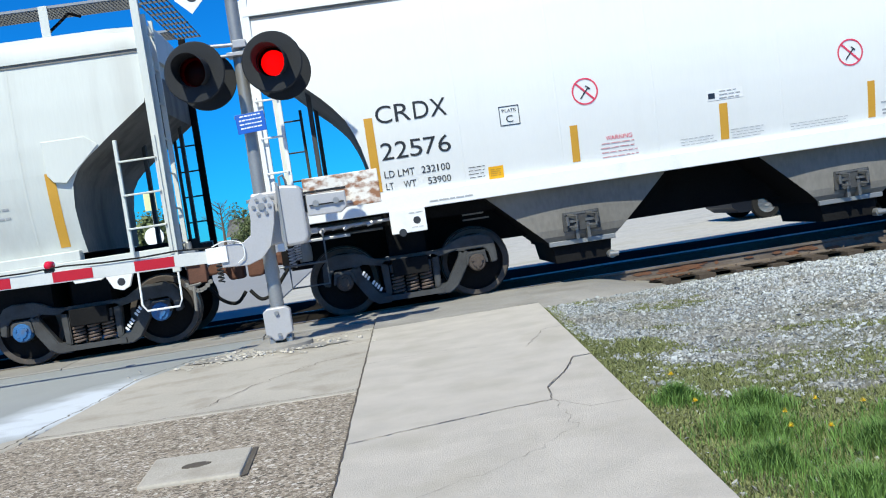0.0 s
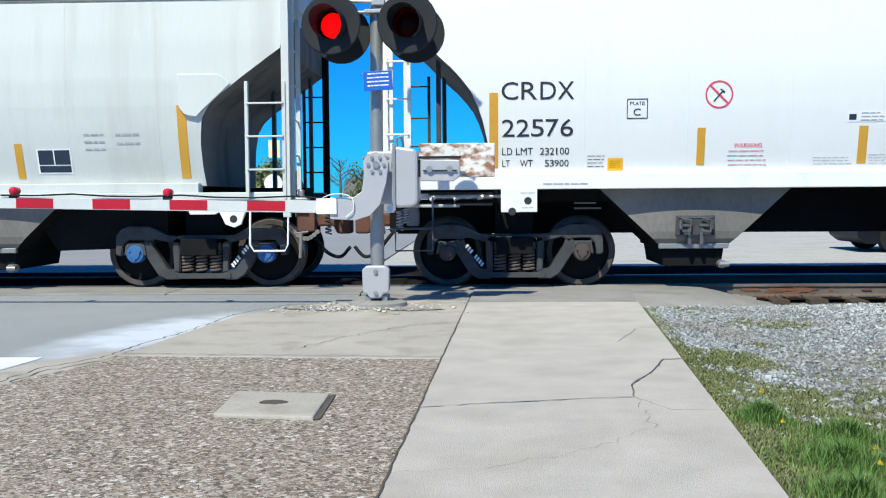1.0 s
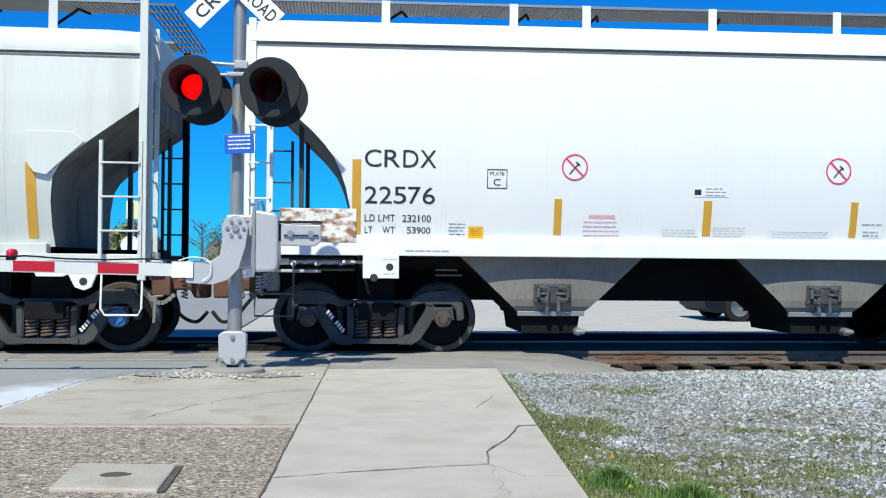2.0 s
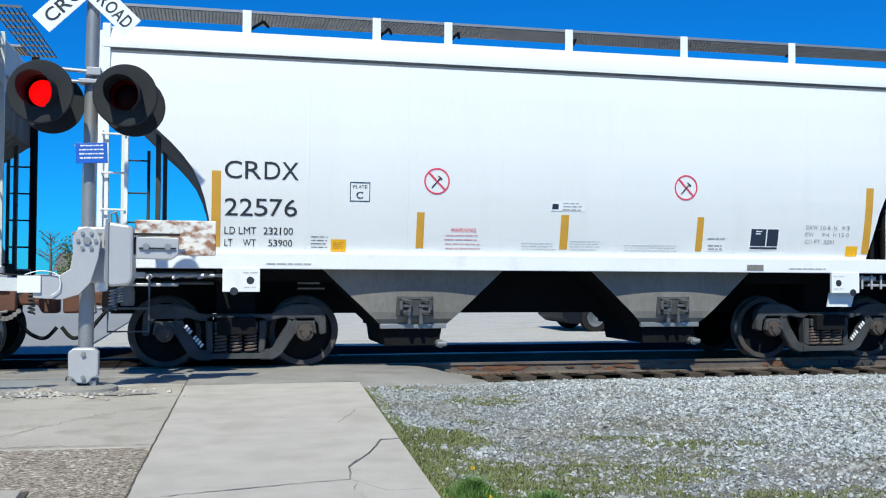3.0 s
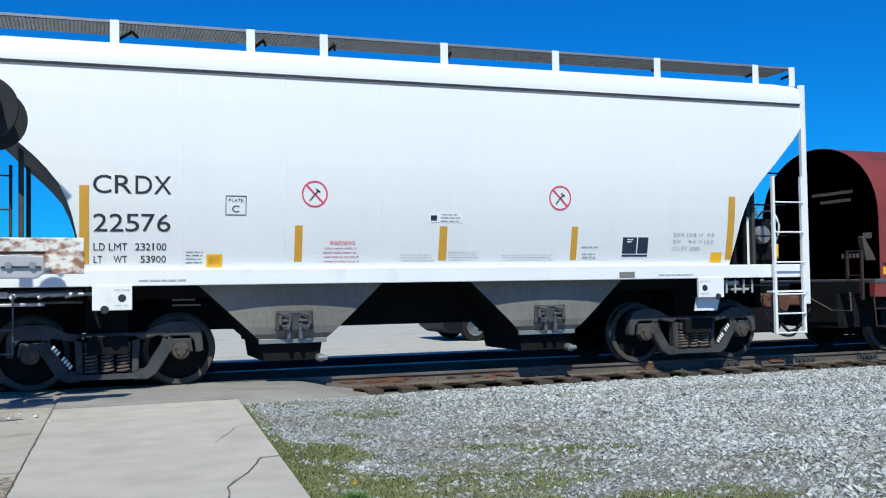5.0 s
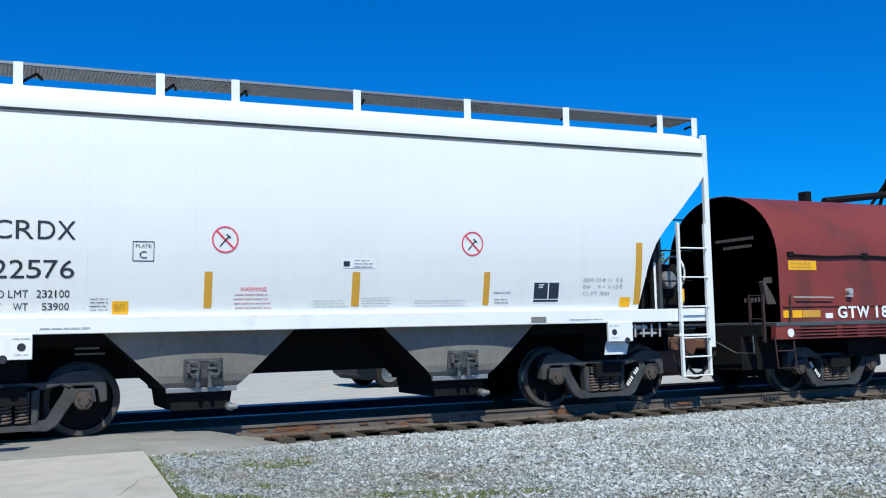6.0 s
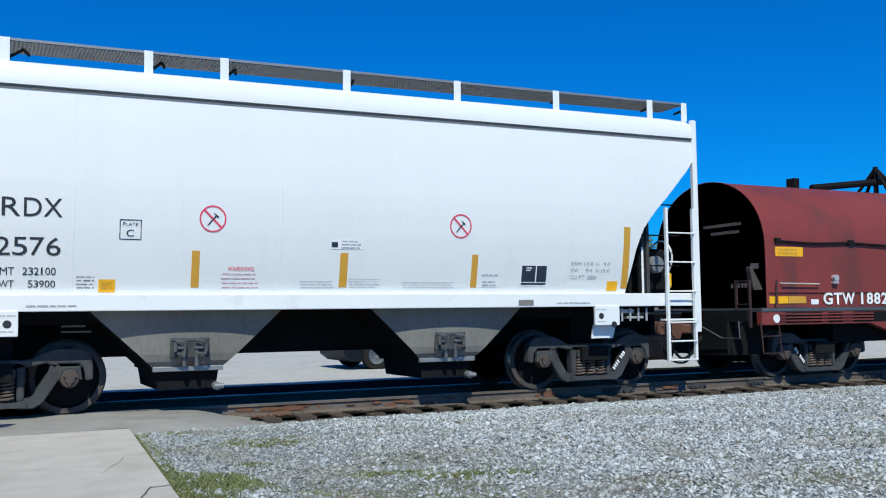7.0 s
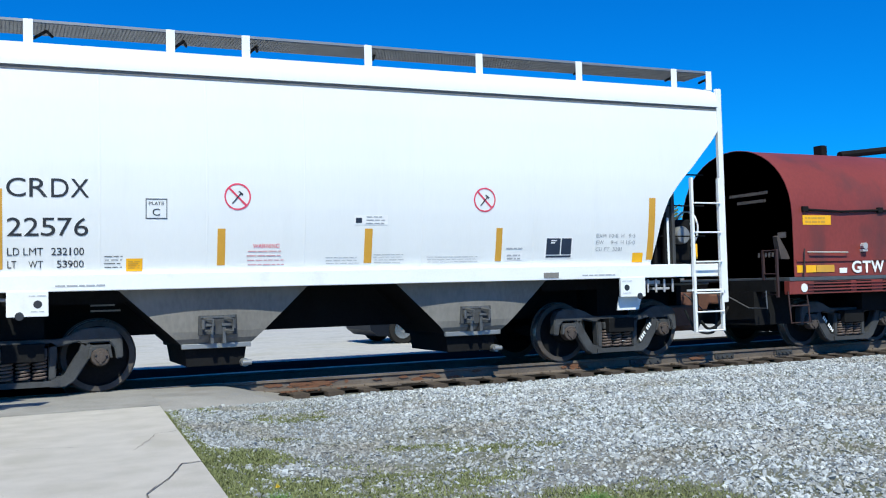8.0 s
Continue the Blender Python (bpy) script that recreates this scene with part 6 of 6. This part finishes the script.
    rod(bm, (0.03, 0, 4.62), (0.03, 0, 4.7), 0.08, 0.03, 24)
    part("mast", bm, "mast", sig, smooth=40)
    bm = bmesh.new()
    lathe(bm, [(0.335, -0.03), (0.325, 0.035), (0.26, 0.055), (0.1, 0.07)], 28, axis="z")
    part("foundation", bm, "panel", sig, "round worn concrete foundation", smooth=40)
    bm = bmesh.new()
    prism(bm, [(-0.145, 0.16), (-0.10, 0.14), (-0.06, 0.09), (0.05, 0.09), (0.085, 0.14), (0.145, 0.16), (0.15, 0.41), (0.10, 0.45), (-0.10, 0.45), (-0.15, 0.41)], -0.2, -0.07)
    base = part("junction_cover", bm, "silver", sig, "cast aluminium junction base cover", 0.016)
    for z in (0.39, 0.15):
        bm = bmesh.new()
        lathe(bm, [(0.024, -0.225), (0.024, -0.2), (0.012, -0.198)], 10, centre=(0, 0, z))
        part("bolt", bm, "mast", base)
    bm = bmesh.new()
    for s in (-0.09, 0.09):
        box(bm, s - 0.035, s + 0.035, -0.16, 0.1, 0.02, 0.12)
    part("foot_bracket", bm, "mast", base, bevel=0.01)
    # cross arm and lights
    bm = bmesh.new()
    rod(bm, (-0.42, -0.10, 3.34), (0.42, -0.10, 3.30), 0.021, seg=10)
    rod(bm, (-0.42, 0.02, 3.24), (0.42, 0.02, 3.22), 0.018, seg=10)
    box(bm, -0.1, 0.12, -0.13, 0.1, 3.20, 3.24)
    box(bm, -0.02, 0.12, -0.15, -0.05, 3.28, 3.36)
    for s in (-1, 1):
        rod(bm, (s * 0.40, -0.10, 3.32), (s * 0.40, -0.14, 3.04), 0.024, seg=8)
    part("cross_arm", bm, "silver", sig, "aluminium cross arm", 0.004)
    lamps = [signal_head(sig, -0.43, 3.04, -6), signal_head(sig, 0.385, 3.04, -6)]
    for s in (-1, 1):
        bm = bmesh.new()
        lathe(bm, [(0.318, -0.012), (0.325, 0.0), (0.318, 0.012), (0.16, 0.014)], 40)
        lathe(bm, [(0.165, 0.0), (0.17, -0.16), (0.08, -0.2)], 24)
        lathe(bm, [(0.175, 0.01), (0.172, 0.25), (0.168, 0.25), (0.165, 0.012)], 30)
        part("rear_head", bm, "black", sig, "black back of the light for the other street side", smooth=35, m=pose(s * 0.41 + 0.03, 0.05, 3.0, 0, 0, 4))
    # crossbuck
    cb = Vector((-0.03, -0.12, 4.235))
    W, H = 1.27, 0.235
    bm = bmesh.new()
    box(bm, -W / 2, W / 2, -0.004, 0.004, -H / 2, H / 2)
    blade = part("crossbuck_blade", bm, "sign", sig, "white crossbuck blade", 0.002, m=Matrix.Translation(cb) @ pose(0, 0, 0, 0, -45.5, 0))
    for me in text_letters("CROSSING", 1.10, 0.135, 0.01):
        me.materials.append(M["letter"])
        place("lettering", me, blade, pose(-0.55, -0.0065, -0.067))
    for s, word in ((-1, "RAIL"), (1, "ROAD")):
        bm = bmesh.new()
        x0, x1 = sorted((s * W / 2, s * (H / 2 + 0.003)))
        box(bm, x0, x1, -0.004, 0.004, -H / 2, H / 2)
        blade = part("crossbuck_blade", bm, "sign", sig, "white crossbuck blade", 0.002, m=Matrix.Translation(cb) @ pose(0, 0, 0, 0, 43.5, 0))
        w = 0.40 if word == "ROAD" else 0.34
        for me in text_letters(word, w, 0.135, 0.01):
            me.materials.append(M["letter"])
            place("lettering", me, blade, pose((x0 + x1) / 2 - w / 2 + 0.01 * s, -0.0065, -0.067))
    bm = bmesh.new()
    box(bm, -0.06, 0.08, -0.115, -0.04, 4.13, 4.32)
    part("sign_bracket", bm, "mast", sig, bevel=0.006)
    # blue notice
    bm = bmesh.new()
    box(bm, -0.155, 0.155, -0.004, 0.004, -0.105, 0.105)
    board = part("notice_board", bm, "blue", sig, "small blue notice board with white print", 0.003, m=pose(0.05, -0.20, 2.457, 0, -3, 0))
    for k in range(4):
        bm = bmesh.new()
        bar_lines(bm, -0.125, 0.125, 0.0425 - 0.0425 * k, 0.085 - 0.0425 * k, -0.0065, 1, 6 + k, 0.66)
        part("small_print", bm, "whiteink", board, "unreadable white line of print")
    bm = bmesh.new()
    box(bm, -0.12, 0.02, -0.19, -0.05, 2.52, 2.545)
    part("notice_clamp", bm, "mast", sig)

    gate = thing("crossing_gate", "crossing gate, lowered, with red and white striped arm", "crossing gate", pose(PX, PY, 0))
    bm = bmesh.new()
    prism(bm, [(0.185, 1.13), (0.24, 1.08), (0.43, 1.09), (0.475, 1.16), (0.475, 1.66), (0.44, 1.72), (0.24, 1.75), (0.185, 1.72)], -0.22, 0.22)
    part("mechanism_case", bm, "silver", gate, "aluminium-painted gate mechanism case", 0.03)
    bm = bmesh.new()
    box(bm, -0.09, 0.2, -0.13, 0.13, 1.12, 1.70)
    part("mast_clamp", bm, "silver", gate, bevel=0.02)
    bm = bmesh.new()
    prism(bm, [(-0.475, 0.965), (-0.20, 0.95), (-0.04, 1.0), (0.07, 1.12), (0.14, 1.36), (0.165, 1.56), (0.12, 1.66), (0.03, 1.695), (-0.06, 1.67), (-0.11, 1.58), (-0.105, 1.42), (-0.13, 1.26), (-0.22, 1.20), (-0.475, 1.20)], -0.305, -0.275)
    arm_plate = part("arm_bracket", bm, "silver", gate, "curved aluminium arm bracket with bolts", 0.008)
    for k in range(7):
        a = k * math.pi / 3
        r = 0.085 if k < 6 else 0
        bm = bmesh.new()
        lathe(bm, [(0.02 if k < 6 else 0.04, -0.325), (0.02 if k < 6 else 0.04, -0.304), (0.01, -0.303)], 8, centre=(0.03 + r * math.cos(a), 0, 1.55 + r * math.sin(a)))
        part("bolt", bm, "mast", arm_plate)
    bm = bmesh.new()
    rod(bm, (0.03, -0.28, 1.55), (0.3, 0.28, 1.55), 0.05, seg=14)
    tube(bm, [(-0.12, -0.25, 1.62), (-0.02, -0.27, 1.64), (0.17, -0.26, 1.62)], 0.018, 6)
    part("shaft", bm, "mast", gate, smooth=40)
    bm = bmesh.new()
    box(bm, 0.2, 0.23, -0.24, -0.22, 1.05, 1.78)
    tube(bm, [(0.24, -0.1, 1.74), (0.24, -0.12, 1.84), (0.28, -0.1, 1.86), (0.30, -0.05, 1.8), (0.30, 0, 1.74)], 0.014, 6)
    part("conduit", bm, "mast", gate)
    # counterweight side
    bm = bmesh.new()
    box(bm, 0.47, 1.31, 0.02, 0.10, 1.415, 1.79)
    part("counterweight_arm", bm, "rustplate", gate, "white counterweight plate streaked with rust", 0.012)
    bm = bmesh.new()
    prism(bm, [(0.50, 1.37), (0.86, 1.365), (0.93, 1.42), (0.93, 1.60), (0.50, 1.61)], -0.19, -0.12)
    weight = part("counterweight", bm, "silver", gate, "bolted aluminium-painted counterweight", 0.014)
    for wx in (0.60, 0.82):
        bm = bmesh.new()
        lathe(bm, [(0.036, -0.225), (0.036, -0.19), (0.015, -0.188)], 8, centre=(wx, 0, 1.50))
        part("bolt", bm, "mast", weight)
    bm = bmesh.new()
    box(bm, 0.48, 0.94, -0.2, -0.1, 1.615, 1.64)
    box(bm, 0.53, 0.9, -0.215, -0.19, 1.475, 1.49)
    box(bm, 0.44, 0.50, -0.16, 0.08, 1.42, 1.6)
    part("counterweight_strap", bm, "black", weight)
    # gate arm
    bm = bmesh.new()
    prism(bm, [(-0.44, 1.03), (-0.44, 1.17), (-8.2, 1.29), (-8.2, 1.19)], -0.295, -0.255)
    arm = part("gate_arm", bm, "gatewhite", gate, "striped gate arm lowered across the street", 0.004)
    x = -0.965
    k = 0
    while x > -8.0:
        zc = 1.10 + (-x - 0.44) * 0.0170
        bm = bmesh.new()
        prism(bm, [(x, zc - 0.052), (x, zc + 0.056), (x - 0.416, zc + 0.063), (x - 0.416, zc - 0.045)], -0.2985, -0.2955)
        # the fifth stripe is orange, all others red
        part("stripe", bm, "gateorange" if k == 4 else "gatered", arm, "red reflective stripe" if k != 4 else "orange stripe")
        x -= 0.853
        k += 1
    for lx in (-2.26, -3.97, -7.9):
        zc = 1.10 + (-lx - 0.44) * 0.0170 + 0.062
        bm = bmesh.new()
        box(bm, lx - 0.05, lx + 0.05, -0.30, -0.25, zc - 0.005, zc + 0.035)
        lamp = part("arm_lamp", bm, "black", arm, "", 0.006)
        bm = bmesh.new()
        lathe(bm, [(0.044, -0.20), (0.046, -0.25), (0.046, -0.30), (0.034, -0.32), (0.01, -0.33)], 18, centre=(lx, 0, zc + 0.072))
        part("lamp_lens", bm, "redlens", lamp, "small red arm lamp", smooth=50)
    bm = bmesh.new()
    tube(bm, [(-0.5 - 0.4 * i, -0.31, 1.19 + 0.0068 * i + (0.02 if i % 3 == 1 else 0.0)) for i in range(10)], 0.01, 5)
    part("arm_cable", bm, "hose", arm)
    bm = bmesh.new()
    box(bm, -0.62, -0.40, -0.33, -0.24, 1.02, 1.19)
    tube(bm, bend([(-0.55, -0.33, 1.2), (-0.40, -0.34, 1.24), (-0.24, -0.33, 1.2), (-0.22, -0.33, 1.06), (-0.3, -0.33, 0.99)]), 0.007, 6)
    part("arm_adapter", bm, "bright", gate, bevel=0.008)
    return lamps


# ---- beyond the track ----
def build_suv():
    car = thing("parked_car", "dark blue car parked on the lot beyond the track", "car", pose(10.65, 23.2, -0.13))
    bm = bmesh.new()
    prism(bm, [(-2.2, 0.35), (-2.25, 0.75), (-2.1, 0.95), (-1.1, 1.08), (-0.5, 1.62), (1.6, 1.66), (2.15, 1.1), (2.25, 0.5), (2.1, 0.2), (-2.0, 0.2)], -0.9, 0.9)
    part("body", bm, "carpaint", car)
    bm = bmesh.new()
    prism(bm, [(-0.95, 1.1), (-0.45, 1.55), (1.5, 1.58), (1.9, 1.12)], -0.915, 0.915)
    part("window", bm, "carglass", car)
    for x in (-1.38, 1.4):
        for s in (-1, 1):
            bm = bmesh.new()
            lathe(bm, [(0.34, -0.1), (0.35, -0.08), (0.35, 0.1), (0.3, 0.11)], 24, centre=(x, s * 0.84, 0.34))
            wheel = part("wheel", bm, "hose", car, smooth=35)
            bm = bmesh.new()
            lathe(bm, [(0.22, -0.115), (0.2, -0.105), (0.05, -0.12)], 16, centre=(x, s * 0.84, 0.34))
            part("rim", bm, "chrome", wheel, smooth=35)
    for s in (-0.62, 0.62):
        bm = bmesh.new()
        box(bm, -2.27, -2.15, s - 0.2, s + 0.2, 0.68, 0.86)
        part("headlight", bm, "chrome", car, bevel=0.03)


def build_tree(x, y, h, spread, leaves, seed, label, start=0.35):
    rng = random.Random(seed)
    t = thing("tree", label, "tree", pose(x, y, -0.15))
    bm = bmesh.new()
    tips = []
    rod(bm, (0, 0, 0), (0.01 * h, 0, h * 0.4), 0.03 * h, 0.02 * h, 8)
    rod(bm, (0.01 * h, 0, h * 0.4), (0, 0.01 * h, h * 0.85), 0.02 * h, 0.004 * h, 7)
    for i in range(26):
        z = h * rng.uniform(start, 0.8)
        a = rng.uniform(0, 6.3)
        ln = spread * rng.uniform(0.5, 1.0) * (1.15 - z / h)
        p = Vector((0, 0, z))
        q = p + Vector((math.cos(a) * ln, math.sin(a) * ln, ln * rng.uniform(0.4, 0.9)))
        rod(bm, p, q, 0.006 * h, 0.002 * h, 5)
        tips.append(q)
        for k in range(8):
            b = a + rng.uniform(-1.1, 1.1)
            s = p.lerp(q, rng.uniform(0.35, 1.0))
            e = s + Vector((math.cos(b), math.sin(b), rng.uniform(0.3, 1.1))) * ln * rng.uniform(0.25, 0.5)
            rod(bm, s, e, 0.0022 * h, 0.0008 * h, 4)
            tips.append(e)
    part("trunk", bm, "bark", t, smooth=50)
    if leaves:
        verts, faces = [], []
        for i in range(int(leaves * 1.6)):
            c = rng.choice(tips) + Vector((rng.gauss(0, 1), rng.gauss(0, 1), rng.gauss(0, 1))) * spread * 0.14
            u = Vector((rng.gauss(0, 1), rng.gauss(0, 1), rng.gauss(0, 1))).normalized() * rng.uniform(0.05, 0.13)
            v = u.orthogonal() * rng.uniform(0.5, 0.9)
            k = len(verts)
            verts += [tuple(c - u), tuple(c + v), tuple(c + u), tuple(c - v)]
            faces.append((k, k + 1, k + 2, k + 3))
        me = bpy.data.meshes.new("crown")
        me.from_pydata(verts, [], faces)
        me.materials.append(M["leaf"])
        place("crown", me, t)


def build_house(x, y, w, d, h, label, rz=0):
    hs = thing("house", label, "house", pose(x, y, -0.15, 0, 0, rz))
    bm = bmesh.new()
    box(bm, -w / 2, w / 2, 0, d, 0, h)
    part("wall", bm, "wallfar", hs)
    bm = bmesh.new()
    prism(bm, [(-0.4, h - 0.05), (d / 2, h + d * 0.22), (d + 0.4, h - 0.05)], -w / 2 - 0.4, w / 2 + 0.4, "x")
    part("roof", bm, "rooffar", hs)
    for k in range(int(w // 3)):
        bm = bmesh.new()
        box(bm, -w / 2 + 1.0 + 3 * k, -w / 2 + 2.1 + 3 * k, -0.06, 0.02, 1.0, 2.1)
        win = part("window", bm, "sign", hs)
        bm = bmesh.new()
        box(bm, -w / 2 + 1.08 + 3 * k, -w / 2 + 2.02 + 3 * k, -0.08, -0.062, 1.08, 2.02)
        part("pane", bm, "carglass", win)


def build_fence():
    f = thing("board_fence", "tall weathered grey board fence beyond the track", "fence", pose(0, 38, -0.15))
    bm = bmesh.new()
    box(bm, -0.145, 0.145, -0.012, 0.012, 0, 4.2)
    board = mesh_of("board", bm, "fence")
    x = 26.0
    while x < 46:
        place("board", board, f, pose(x, 0, 0))
        x += 0.30
    bm = bmesh.new()
    box(bm, 26, 46, 0.02, 0.1, 3.5, 3.6)
    box(bm, 26, 46, 0.02, 0.1, 0.4, 0.5)
    part("fence_rail", bm, "fence", f)


def build_far():
    build_suv()
    build_tree(-9.75, 45.5, 3.2, 1.0, 1500, 3, "narrow green leafy tree beyond the crossing", 0.15)
    build_tree(-12.6, 85, 5.4, 2.4, 0, 4, "bare spring tree with fine branches beyond the crossing")
    build_tree(-11.6, 92, 4.6, 2.2, 250, 5, "thinly budding tree beyond the crossing")
    build_tree(-9.9, 84, 3.0, 1.7, 1800, 6, "low green tree beyond the crossing", 0.15)
    build_tree(-17.5, 80, 4.6, 2.2, 900, 16, "thinly leafed tree beyond the crossing", 0.2)
    build_tree(31.6, 42, 6.2, 2.2, 3000, 7, "green leafy tree behind a fence", 0.25)
    build_tree(28.6, 43, 5.4, 2.0, 2600, 12, "green leafy tree behind a fence", 0.25)
    build_tree(-19.2, 34, 1.4, 0.8, 1500, 14, "rounded green shrub beyond the crossing", 0.1)
    build_tree(-17.9, 34, 1.3, 0.7, 1500, 15, "rounded green shrub beyond the crossing", 0.1)
    build_house(-11.2, 100, 6, 8, 1.6, "low grey house far beyond the crossing")
    build_house(-24.0, 95, 9, 8, 2.4, "low grey house far beyond the crossing")
    build_fence()
    sign = thing("street_sign", "tall yellow-topped roadside sign with a round white board", "road sign", pose(-9.3, 43.5, -0.12))
    bm = bmesh.new()
    rod(bm, (0, 0, 0), (0, 0, 3.8), 0.06, seg=8)
    part("post", bm, "mast", sign)
    bm = bmesh.new()
    box(bm, -0.30, 0.22, -0.05, 0.05, 3.1, 3.9)
    part("panel", bm, "paleyellow", sign, "faded yellow sign panel", 0.01)
    bm = bmesh.new()
    lathe(bm, [(0.42, -0.07), (0.42, -0.05), (0.3, -0.049)], 24, centre=(-0.1, 0, 1.95))
    part("round_board", bm, "sign", sign, "round white board")


build_bed()
build_pavement()
build_track_ground()
build_track()
build_white_hopper()
build_grey_hopper()
build_coil_car()
LAMPS = build_signal()
build_far()
build_stones()
build_rubble()
build_dandelions()
blade_field("grass_tufts", "bright green grass tufts beside the sidewalk", "grass", 21, 20000, tuft_spot, 0.05, 0.15, 0.0028)
blade_field("low_weeds", "low olive weeds and moss among the stones", "moss", 22, 190000, weed_spot, 0.01, 0.042, 0.0045)


def flash_rows(first_on):
    """The lamp disc turns its glowing face to the street and away again every 0.587 s."""
    t = 0.587
    base = Matrix.Translation((0, 0.09, 0))
    def at(angle):
        return base @ pose(0, 0, 0, 0, 0, angle)
    angle = 0 if first_on else 180
    out = [(0.0, at(angle))]
    while t < 8.0:
        out.append((t - 0.02, at(angle)))
        for k in (1, 2, 3):
            out.append((t - 0.02 + k / 30, at(angle + 60 * k)))
        angle += 180
        t += 0.587
    out.append((8.0, at(angle)))
    return out


def motions():
    walk(LAMPS[0], flash_rows(False))
    walk(LAMPS[1], flash_rows(True))


motions()
